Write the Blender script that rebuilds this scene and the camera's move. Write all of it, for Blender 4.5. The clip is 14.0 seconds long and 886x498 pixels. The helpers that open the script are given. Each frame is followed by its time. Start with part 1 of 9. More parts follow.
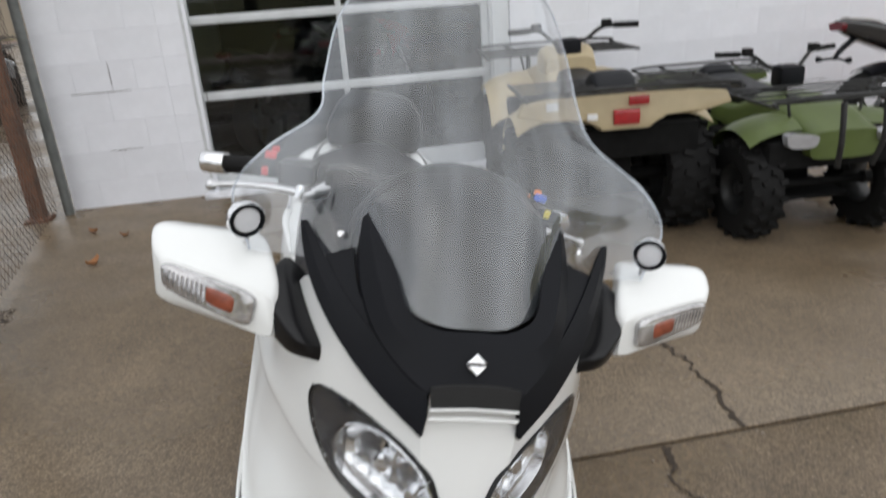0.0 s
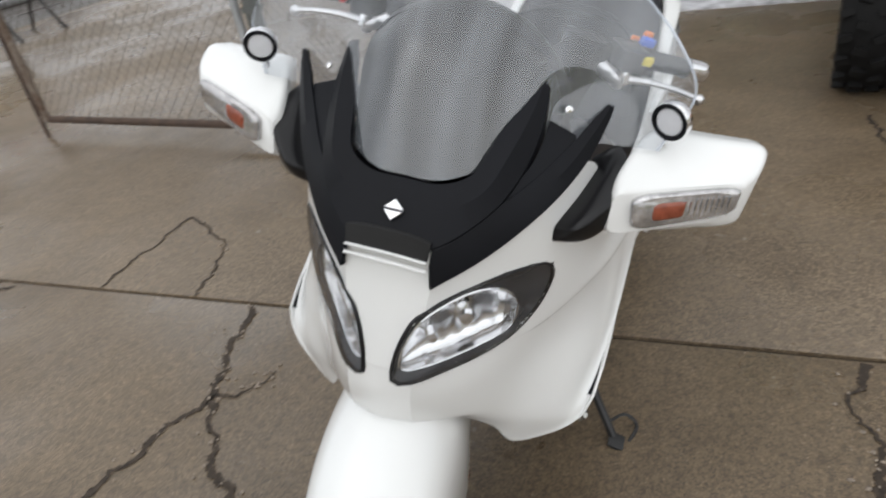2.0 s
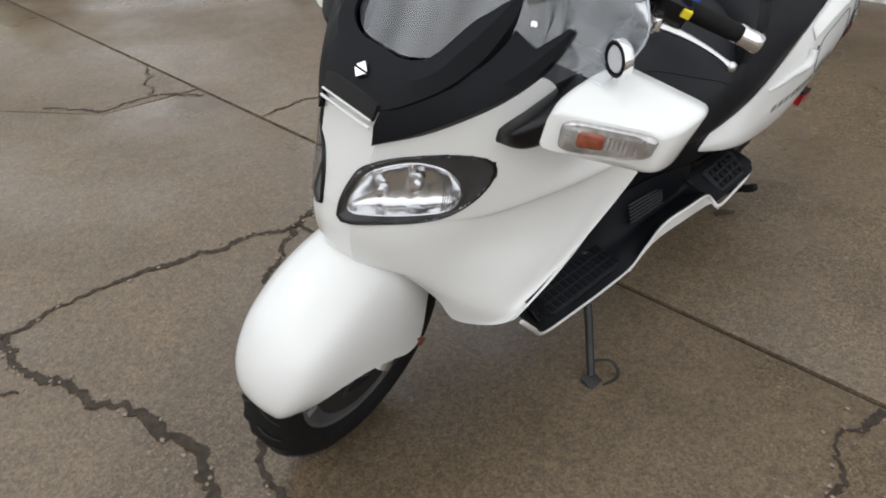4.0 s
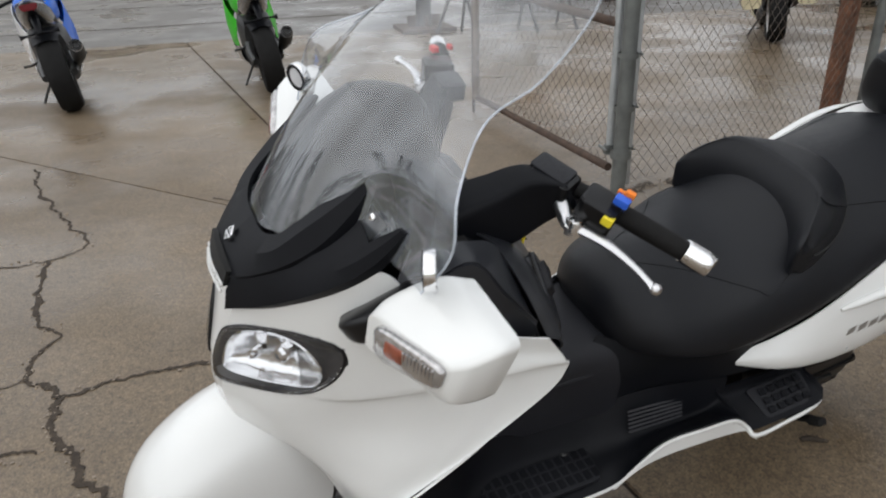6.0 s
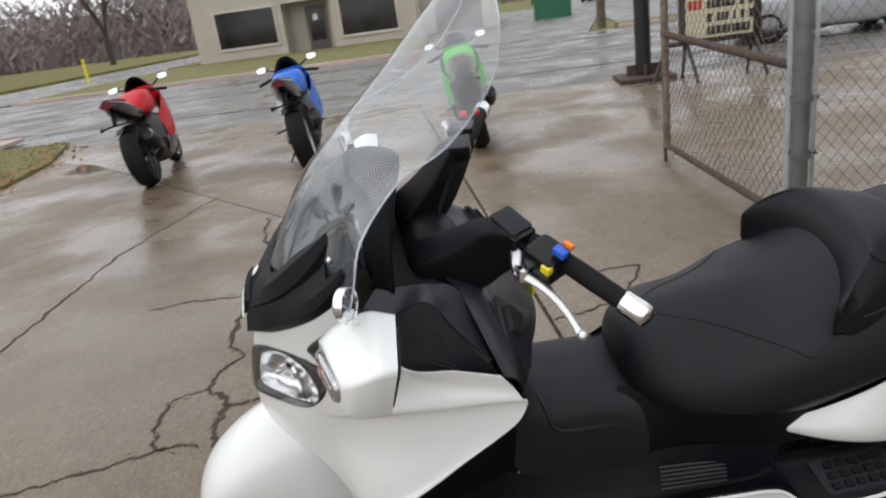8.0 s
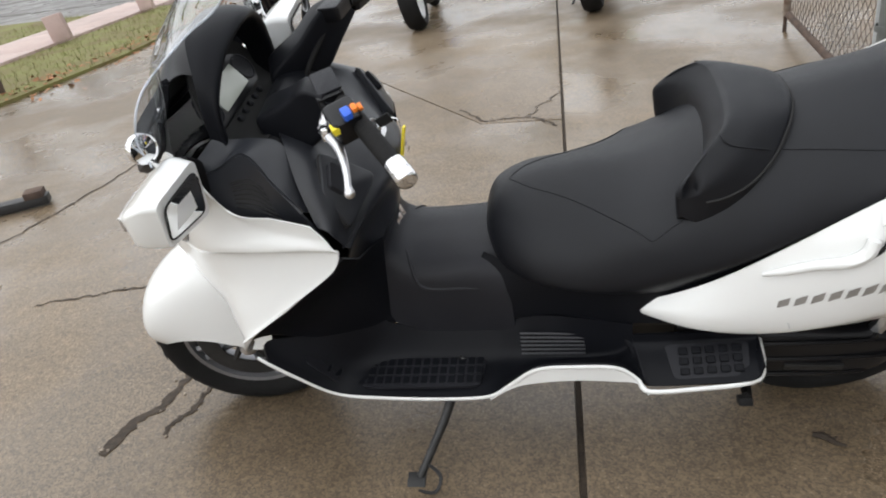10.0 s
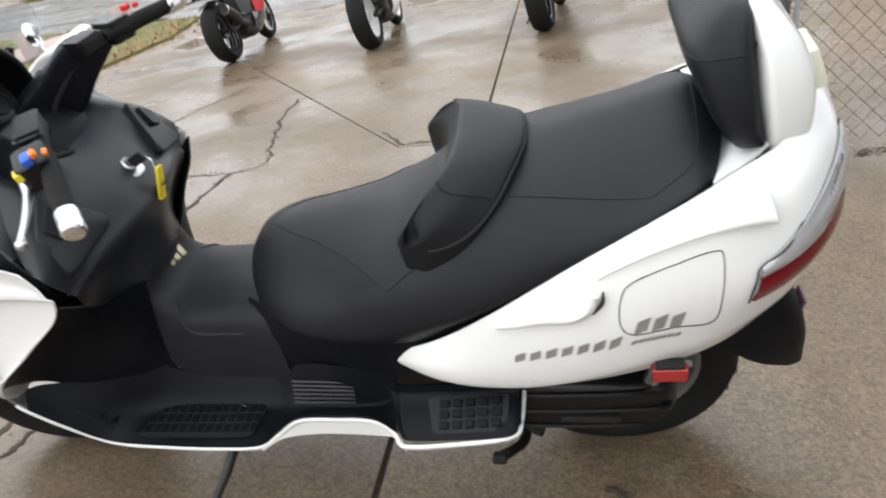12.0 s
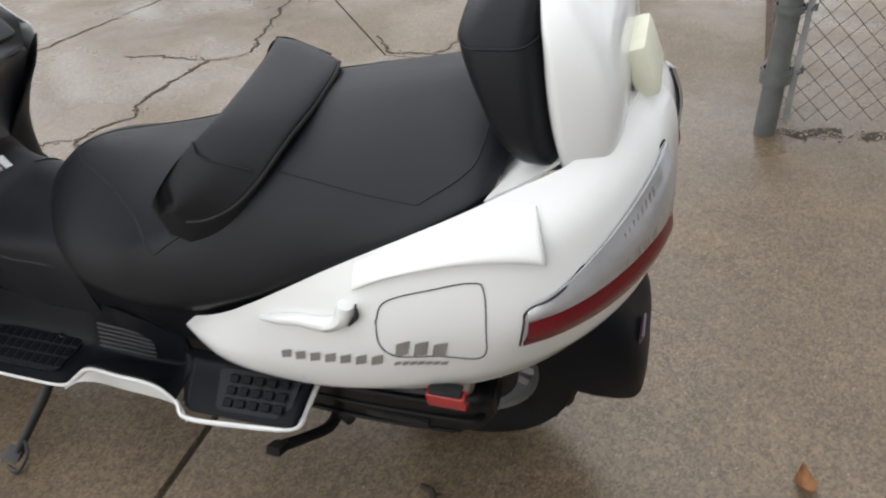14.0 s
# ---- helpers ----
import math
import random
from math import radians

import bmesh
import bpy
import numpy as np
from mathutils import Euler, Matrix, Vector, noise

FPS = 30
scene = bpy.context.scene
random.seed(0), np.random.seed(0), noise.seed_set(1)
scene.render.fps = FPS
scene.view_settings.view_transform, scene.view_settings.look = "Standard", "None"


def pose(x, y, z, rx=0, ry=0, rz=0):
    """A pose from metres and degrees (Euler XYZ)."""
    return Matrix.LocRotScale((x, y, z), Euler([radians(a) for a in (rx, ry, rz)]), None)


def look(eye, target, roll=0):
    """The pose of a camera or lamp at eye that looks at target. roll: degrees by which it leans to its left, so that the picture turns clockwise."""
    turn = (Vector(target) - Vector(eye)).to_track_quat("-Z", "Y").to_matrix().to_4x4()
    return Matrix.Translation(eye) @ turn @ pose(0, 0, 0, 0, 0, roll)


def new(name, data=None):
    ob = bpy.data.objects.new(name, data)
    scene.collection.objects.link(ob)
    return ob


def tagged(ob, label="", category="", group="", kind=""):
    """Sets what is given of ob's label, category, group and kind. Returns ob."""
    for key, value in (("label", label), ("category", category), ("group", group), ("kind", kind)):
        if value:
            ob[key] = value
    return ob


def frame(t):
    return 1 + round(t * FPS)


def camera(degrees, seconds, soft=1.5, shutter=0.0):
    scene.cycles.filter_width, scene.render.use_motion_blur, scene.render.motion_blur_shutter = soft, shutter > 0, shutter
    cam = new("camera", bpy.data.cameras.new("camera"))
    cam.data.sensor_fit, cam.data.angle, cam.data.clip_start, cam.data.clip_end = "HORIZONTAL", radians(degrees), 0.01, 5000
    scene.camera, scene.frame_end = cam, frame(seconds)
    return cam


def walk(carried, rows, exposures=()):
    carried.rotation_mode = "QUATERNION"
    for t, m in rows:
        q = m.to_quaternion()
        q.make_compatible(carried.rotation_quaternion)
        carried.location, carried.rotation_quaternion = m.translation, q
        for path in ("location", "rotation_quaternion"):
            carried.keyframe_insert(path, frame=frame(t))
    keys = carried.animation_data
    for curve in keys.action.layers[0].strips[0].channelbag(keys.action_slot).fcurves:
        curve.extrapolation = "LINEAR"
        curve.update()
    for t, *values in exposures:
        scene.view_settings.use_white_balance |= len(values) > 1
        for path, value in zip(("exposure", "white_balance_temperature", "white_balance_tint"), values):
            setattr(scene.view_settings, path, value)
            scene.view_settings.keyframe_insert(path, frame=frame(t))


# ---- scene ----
cam = camera(64.9, 14.0, soft=1.9, shutter=0.3)
PATH = [
    (0, (0.125, 0.0, 1.361), (0.062, 1.866, 0.645), -4.1),
    (0.5, (0.303, -0.048, 1.387), (0.065, 1.89, 0.956), -3.9),
    (1, (0.44, -0.028, 1.367), (-0.053, 1.832, 0.823), -7.4),
    (1.5, (0.549, 0.117, 1.316), (-0.175, 1.751, 0.416), -8.2),
    (2, (0.656, 0.166, 1.308), (-0.373, 1.542, 0.284), -10.8),
    (2.5, (0.785, 0.164, 1.303), (-0.515, 1.24, 0.23), -11.9),
    (3, (0.87, 0.171, 1.272), (-0.403, 1.269, 0.188), -6.3),
    (5.3, (1.194, 0.644, 1.288), (-0.414, 1.128, 0.201), -1.4),
    (5.5, (1.188, 0.703, 1.294), (-0.48, 1.134, 0.278), -1.9),
    (6, (1.161, 0.868, 1.318), (-0.604, 1.288, 0.476), -1.7),
    (6.5, (1.138, 1.033, 1.342), (-0.708, 1.271, 0.61), -3.2),
    (7, (1.162, 1.159, 1.379), (-0.731, 1.147, 0.734), -4.1),
    (7.5, (1.258, 1.206, 1.344), (-0.656, 1.14, 0.77), -5.9),
    (8, (1.339, 1.309, 1.334), (-0.533, 1.055, 0.675), -7.9),
    (8.2, (1.37, 1.381, 1.329), (-0.471, 1.024, 0.635), -7.7),
    (10.3, (1.281, 2.011, 1.255), (-0.334, 1.272, 0.336), -9.3),
    (10.5, (1.29, 2.072, 1.263), (-0.366, 1.298, 0.452), -8.5),
    (11, (1.274, 2.193, 1.259), (-0.391, 1.368, 0.517), -9.2),
    (11.5, (1.172, 2.273, 1.238), (-0.5, 1.469, 0.491), -10.8),
    (12, (1.033, 2.37, 1.205), (-0.602, 1.643, 0.311), -9.9),
    (12.5, (0.97, 2.531, 1.217), (-0.601, 1.79, 0.225), -10.4),
    (13, (0.92, 2.65, 1.223), (-0.567, 1.789, 0.199), -10.7),
    (13.5, (0.797, 2.669, 1.183), (-0.622, 1.805, 0.07), -8.8),
    (14, (0.657, 2.677, 1.19), (-0.779, 1.855, 0.066), -4.6),
]
walk(cam, [(t, look(eye, target, roll)) for t, eye, target, roll in PATH],
     [(0, 0.5), (1, 0.47), (2, 0.55), (3, 0.54), (5.5, 0.5), (6.5, 0.46), (7.5, 0.5), (8.2, 0.6), (10.3, 1.1), (11, 1.24), (12.5, 1.30), (13, 1.3), (13.5, 1.15), (14, 0.92)])

# ---- overcast winter daylight ----
world = bpy.data.worlds.new("overcast")
scene.world = world
world.use_nodes = True
wn, wl = world.node_tree.nodes, world.node_tree.links
wn.clear()
w_sky = wn.new("ShaderNodeTexSky")
w_sky.sky_type, w_sky.sun_disc = "NISHITA", False
w_sky.sun_elevation, w_sky.sun_rotation = radians(52), radians(200)
w_sky.air_density, w_sky.dust_density, w_sky.ozone_density = 1.0, 1.5, 1.0
w_grey = wn.new("ShaderNodeHueSaturation")
w_grey.inputs["Saturation"].default_value = 0.12
w_co = wn.new("ShaderNodeTexCoord")
w_cloud = wn.new("ShaderNodeTexNoise")
w_cloud.inputs["Scale"].default_value, w_cloud.inputs["Detail"].default_value = 1.6, 5
w_ramp = wn.new("ShaderNodeValToRGB")
w_ramp.color_ramp.elements[0].color, w_ramp.color_ramp.elements[0].position = (6.2, 6.5, 6.9, 1), 0.3
w_ramp.color_ramp.elements[1].color, w_ramp.color_ramp.elements[1].position = (8.6, 8.8, 9.1, 1), 0.7
w_mix = wn.new("ShaderNodeMixRGB")
w_mix.inputs[0].default_value = 0.7
w_bg, w_out = wn.new("ShaderNodeBackground"), wn.new("ShaderNodeOutputWorld")
w_bg.inputs["Strength"].default_value = 0.115
wl.new(w_sky.outputs[0], w_grey.inputs["Color"])
wl.new(w_co.outputs["Generated"], w_cloud.inputs["Vector"])
wl.new(w_cloud.outputs["Fac"], w_ramp.inputs["Fac"])
wl.new(w_grey.outputs[0], w_mix.inputs[1])
wl.new(w_ramp.outputs[0], w_mix.inputs[2])
wl.new(w_mix.outputs[0], w_bg.inputs["Color"])
wl.new(w_bg.outputs[0], w_out.inputs["Surface"])
sun = new("sun", bpy.data.lights.new("sun", "SUN"))
sun.data.energy, sun.data.angle, sun.data.color = 0.7, radians(120), (1.0, 0.97, 0.93)
sun.matrix_world = look((0, 0, 30), (-16, 14, 0))

# ---- shapes ----


def part(name, bm, material, parent=None, label="", smooth=40, mesh_only=False):
    """One mesh object from a bmesh, under a thing or a part."""
    me = bpy.data.meshes.new(name)
    bmesh.ops.recalc_face_normals(bm, faces=bm.faces)
    bm.to_mesh(me)
    bm.free()
    for m in material if isinstance(material, (list, tuple)) else [material]:
        me.materials.append(m)
    if smooth:
        me.polygons.foreach_set("use_smooth", [True] * len(me.polygons))
        me.set_sharp_from_angle(angle=radians(smooth))
    ob = new(name, me)
    if parent:
        ob.parent = parent
    if label:
        ob["label"] = label
    return ob


def thing(name, m, label, category, group="", kind=""):
    ob = new(name)
    ob.empty_display_size = 0.1
    ob.matrix_world = m
    return tagged(ob, label, category, group, kind)


def V(*a):
    return Vector(a)


def spline(pts, n):
    """n points along a smooth line through pts."""
    pts = [Vector(p) for p in pts]
    if len(pts) == 2:
        return [pts[0].lerp(pts[1], i / (n - 1)) for i in range(n)]
    ext = [2 * pts[0] - pts[1], *pts, 2 * pts[-1] - pts[-2]]
    out = []
    for i in range(n):
        u = i / (n - 1) * (len(pts) - 1)
        k = min(int(u), len(pts) - 2)
        f = u - k
        a, b, c, d = ext[k:k + 4]
        out.append(0.5 * (2 * b + (c - a) * f + (2 * a - 5 * b + 4 * c - d) * f * f + (3 * b - a - 3 * c + d) * f ** 3))
    return out


def lerp_list(vals, n):
    return list(np.interp(np.linspace(0, 1, n), np.linspace(0, 1, len(vals)), vals))


def patch(bm, rows, nu=10, nv=10, thick=0.0, mirror=False, closed=False):
    """A smooth sheet over a cage of rows of points, with thickness inwards along its normals."""
    fine = [spline(r, nv) for r in rows]
    cols = [spline([r[j] for r in fine], nu) for j in range(nv)]
    grid = [[cols[j][i] for j in range(nv)] for i in range(nu)]
    if mirror:
        grid = [[V(-p.x, p.y, p.z) for p in r] for r in grid]
    return sheet(bm, grid, thick, closed, mirror)


def sheet(bm, grid, thick=0.0, closed=False, flip=False):
    nu, nv = len(grid), len(grid[0])
    top = [[bm.verts.new(p) for p in r] for r in grid]

    def quad(a, b, c, d):
        try:
            bm.faces.new((a, b, c, d) if not flip else (d, c, b, a))
        except ValueError:
            pass

    last = nv if closed else nv - 1
    for i in range(nu - 1):
        for j in range(last):
            k = (j + 1) % nv
            quad(top[i][j], top[i][k], top[i + 1][k], top[i + 1][j])
    if thick:
        low = []
        for i in range(nu):
            row = []
            for j in range(nv):
                du = grid[min(i + 1, nu - 1)][j] - grid[max(i - 1, 0)][j]
                dv = grid[i][min(j + 1, nv - 1)] - grid[i][max(j - 1, 0)]
                n = dv.cross(du)
                n = n.normalized() if n.length > 1e-9 else V(0, 0, 1)
                row.append(bm.verts.new(grid[i][j] + n * thick * (-1 if flip else 1)))
            low.append(row)
        for i in range(nu - 1):
            for j in range(last):
                k = (j + 1) % nv
                quad(low[i][k], low[i][j], low[i + 1][j], low[i + 1][k])
        for i in range(nu - 1):
            quad(top[i][0], top[i + 1][0], low[i + 1][0], low[i][0])
            quad(top[i + 1][-1], top[i][-1], low[i][-1], low[i + 1][-1])
        for j in range(nv - 1):
            quad(top[0][j + 1], top[0][j], low[0][j], low[0][j + 1])
            quad(top[-1][j], top[-1][j + 1], low[-1][j + 1], low[-1][j])
    return bm


def tube(bm, pts, radii, seg=8, n=None, flat=1.0, caps=True):
    """A tapered tube along a smooth line; flat squashes it across."""
    line = spline(pts, n or len(pts))
    rad = [float(r) for r in lerp_list(radii if isinstance(radii, (list, tuple)) else [radii, radii], len(line))]
    rings = []
    side = None
    for i, p in enumerate(line):
        t = (line[min(i + 1, len(line) - 1)] - line[max(i - 1, 0)]).normalized()
        if side is None:
            side = t.cross(V(0, 0, 1))
            side = side.normalized() if side.length > 0.1 else V(1, 0, 0)
        side = (side - t * side.dot(t)).normalized()
        up = side.cross(t)
        rings.append([bm.verts.new(p + rad[i] * (math.cos(a) * side + flat * math.sin(a) * up)) for a in [2 * math.pi * k / seg for k in range(seg)]])
    for a, b in zip(rings, rings[1:]):
        for k in range(seg):
            bm.faces.new((a[k], a[(k + 1) % seg], b[(k + 1) % seg], b[k]))
    if caps:
        bm.faces.new(rings[0][::-1])
        bm.faces.new(rings[-1])
    return bm


def box(bm, centre, size, bevel=0.0, m=None, seg=2):
    """A block, bevelled where asked, at a pose."""
    mm = Matrix.Translation(centre) @ (m or Matrix()) @ Matrix.Diagonal((*size, 1))
    made = bmesh.ops.create_cube(bm, size=1, matrix=mm)["verts"]
    if bevel:
        edges = list({e for v in made for e in v.link_edges})
        bmesh.ops.bevel(bm, geom=edges, offset=bevel, segments=seg, profile=0.6, affect="EDGES")
    return bm


def lathe(bm, profile, seg=24, m=None, full=True):
    """A turned shape: profile of (radius, height) round z."""
    m = m or Matrix()
    rings = []
    for r, z in profile:
        rings.append([bm.verts.new(m @ V(r * math.cos(a), r * math.sin(a), z)) for a in [2 * math.pi * k / seg for k in range(seg)]])
    for a, b in zip(rings, rings[1:]):
        for k in range(seg):
            bm.faces.new((a[k], a[(k + 1) % seg], b[(k + 1) % seg], b[k]))
    if full:
        bm.faces.new(rings[0][::-1])
        bm.faces.new(rings[-1])
    return bm


def prism(bm, outline, depth, m=None, bevel=0.0, seg=2):
    """An outline in x, y raised by depth along z, at a pose."""
    m = m or Matrix()
    low = [bm.verts.new(m @ V(x, y, 0)) for x, y in outline]
    top = [bm.verts.new(m @ V(x, y, depth)) for x, y in outline]
    faces = [bm.faces.new(low[::-1]), bm.faces.new(top)]
    k = len(outline)
    for i in range(k):
        faces.append(bm.faces.new((low[i], low[(i + 1) % k], top[(i + 1) % k], top[i])))
    if bevel:
        bmesh.ops.bevel(bm, geom=list({e for f in faces for e in f.edges}), offset=bevel, segments=seg, profile=0.6, affect="EDGES")
    return bm


def rounded(w, h, r, n=4):
    """The outline of a rounded rectangle."""
    out = []
    for cx, cy, a0 in ((w / 2 - r, h / 2 - r, 0), (-w / 2 + r, h / 2 - r, 90), (-w / 2 + r, -h / 2 + r, 180), (w / 2 - r, -h / 2 + r, 270)):
        for k in range(n + 1):
            a = radians(a0 + 90 * k / n)
            out.append((cx + r * math.cos(a), cy + r * math.sin(a)))
    return out


def basis(o, x, y):
    """A pose at o with its x and y along the given ways."""
    x = Vector(x).normalized()
    z = x.cross(Vector(y)).normalized()
    return Matrix.Translation(o) @ Matrix((x, z.cross(x), z)).transposed().to_4x4()


def B():
    return bmesh.new()


# ---- materials ----


def mat(name, base, rough=0.5, metal=0.0, var=0.12, scale=6.0, bump=0.0, bscale=120.0, coat=0.0, spec=0.5, trans=0.0, rvar=0.08, rand=0.0, tint=None, emit=None, ior=1.45):
    """A surface: its colour drifts at two scales, its gloss too, with fine relief."""
    m = bpy.data.materials.new(name)
    m.use_nodes = True
    nt = m.node_tree
    bs = nt.nodes["Principled BSDF"]
    bs.inputs["Roughness"].default_value, bs.inputs["Metallic"].default_value = rough, metal
    bs.inputs["Coat Weight"].default_value, bs.inputs["Specular IOR Level"].default_value = coat, spec
    bs.inputs["Coat Roughness"].default_value = 0.06
    bs.inputs["Transmission Weight"].default_value, bs.inputs["IOR"].default_value = trans, ior
    bs.inputs["Base Color"].default_value = (*base, 1)
    if emit:
        bs.inputs["Emission Color"].default_value = (*base, 1)
        bs.inputs["Emission Strength"].default_value = emit
    if not (var or bump or rand):
        return m
    co = nt.nodes.new("ShaderNodeTexCoord")
    big = nt.nodes.new("ShaderNodeTexNoise")
    big.inputs["Scale"].default_value, big.inputs["Detail"].default_value, big.inputs["Roughness"].default_value = scale, 6, 0.62
    nt.links.new(co.outputs["Object"], big.inputs["Vector"])
    ramp = nt.nodes.new("ShaderNodeValToRGB")
    lo, hi = tint or tuple(c * (1 - var) for c in base), tuple(min(1, c * (1 + var)) for c in base)
    ramp.color_ramp.elements[0].color, ramp.color_ramp.elements[0].position = (*lo, 1), 0.32
    ramp.color_ramp.elements[1].color, ramp.color_ramp.elements[1].position = (*hi, 1), 0.68
    nt.links.new(big.outputs["Fac"], ramp.inputs["Fac"])
    col = ramp.outputs["Color"]
    if rand:
        oi = nt.nodes.new("ShaderNodeObjectInfo")
        hs = nt.nodes.new("ShaderNodeHueSaturation")
        mr = nt.nodes.new("ShaderNodeMapRange")
        mr.inputs["To Min"].default_value, mr.inputs["To Max"].default_value = 1 - rand, 1 + rand
        nt.links.new(oi.outputs["Random"], mr.inputs["Value"])
        nt.links.new(mr.outputs[0], hs.inputs["Value"])
        nt.links.new(col, hs.inputs["Color"])
        col = hs.outputs[0]
    nt.links.new(col, bs.inputs["Base Color"])
    rr = nt.nodes.new("ShaderNodeMapRange")
    rr.inputs["To Min"].default_value, rr.inputs["To Max"].default_value = max(0, rough - rvar), min(1, rough + rvar)
    nt.links.new(big.outputs["Fac"], rr.inputs["Value"])
    nt.links.new(rr.outputs[0], bs.inputs["Roughness"])
    if bump:
        fine = nt.nodes.new("ShaderNodeTexNoise")
        fine.inputs["Scale"].default_value, fine.inputs["Detail"].default_value = bscale, 3
        nt.links.new(co.outputs["Object"], fine.inputs["Vector"])
        bp = nt.nodes.new("ShaderNodeBump")
        bp.inputs["Strength"].default_value, bp.inputs["Distance"].default_value = bump, 0.004
        nt.links.new(fine.outputs["Fac"], bp.inputs["Height"])
        nt.links.new(bp.outputs[0], bs.inputs["Normal"])
    return m


def glassy(name, tint=(1, 1, 1), rough=0.02, haze=0.0, gloss=0.05):
    """A thin clear sheet: seen through, glossy at a slant, with a painted veil of haze and sky reflection."""
    m = bpy.data.materials.new(name)
    m.use_nodes = True
    nt = m.node_tree
    nt.nodes.clear()
    out = nt.nodes.new("ShaderNodeOutputMaterial")
    tr, gl, df = nt.nodes.new("ShaderNodeBsdfTransparent"), nt.nodes.new("ShaderNodeBsdfGlossy"), nt.nodes.new("ShaderNodeBsdfDiffuse")
    tr.inputs[0].default_value = (*tint, 1)
    gl.inputs["Roughness"].default_value = rough
    # bluish diffuse colour of the veil, in place of reflected sky
    df.inputs[0].default_value = (0.70, 0.75, 0.82, 1)
    lw, mx, mh = nt.nodes.new("ShaderNodeLayerWeight"), nt.nodes.new("ShaderNodeMixShader"), nt.nodes.new("ShaderNodeMixShader")
    pw, fr = nt.nodes.new("ShaderNodeMath"), nt.nodes.new("ShaderNodeMath")
    pw.operation, fr.operation = "POWER", "MULTIPLY_ADD"
    pw.inputs[1].default_value = 4.0
    fr.inputs[1].default_value, fr.inputs[2].default_value = 0.75, gloss
    nt.links.new(lw.outputs["Facing"], pw.inputs[0])
    nt.links.new(pw.outputs[0], fr.inputs[0])
    ns = nt.nodes.new("ShaderNodeTexNoise")
    ns.inputs["Scale"].default_value, ns.inputs["Detail"].default_value = 5, 6
    mr = nt.nodes.new("ShaderNodeMapRange")
    mr.inputs["From Min"].default_value, mr.inputs["From Max"].default_value = 0.35, 0.75
    mr.inputs["To Min"].default_value, mr.inputs["To Max"].default_value = haze * 0.1, haze * 3.0
    co = nt.nodes.new("ShaderNodeTexCoord")
    sq = nt.nodes.new("ShaderNodeMapping")
    # stretched noise paints the veil as reflection-like streaks
    sq.inputs["Scale"].default_value = (3.0, 0.5, 0.45)
    nt.links.new(co.outputs["Object"], sq.inputs["Vector"])
    nt.links.new(sq.outputs[0], ns.inputs["Vector"])
    nt.links.new(ns.outputs["Fac"], mr.inputs["Value"])
    nt.links.new(mr.outputs[0], mh.inputs[0])
    nt.links.new(tr.outputs[0], mh.inputs[1])
    nt.links.new(df.outputs[0], mh.inputs[2])
    nt.links.new(fr.outputs[0], mx.inputs[0])
    nt.links.new(mh.outputs[0], mx.inputs[1])
    nt.links.new(gl.outputs[0], mx.inputs[2])
    nt.links.new(mx.outputs[0], out.inputs["Surface"])
    return m


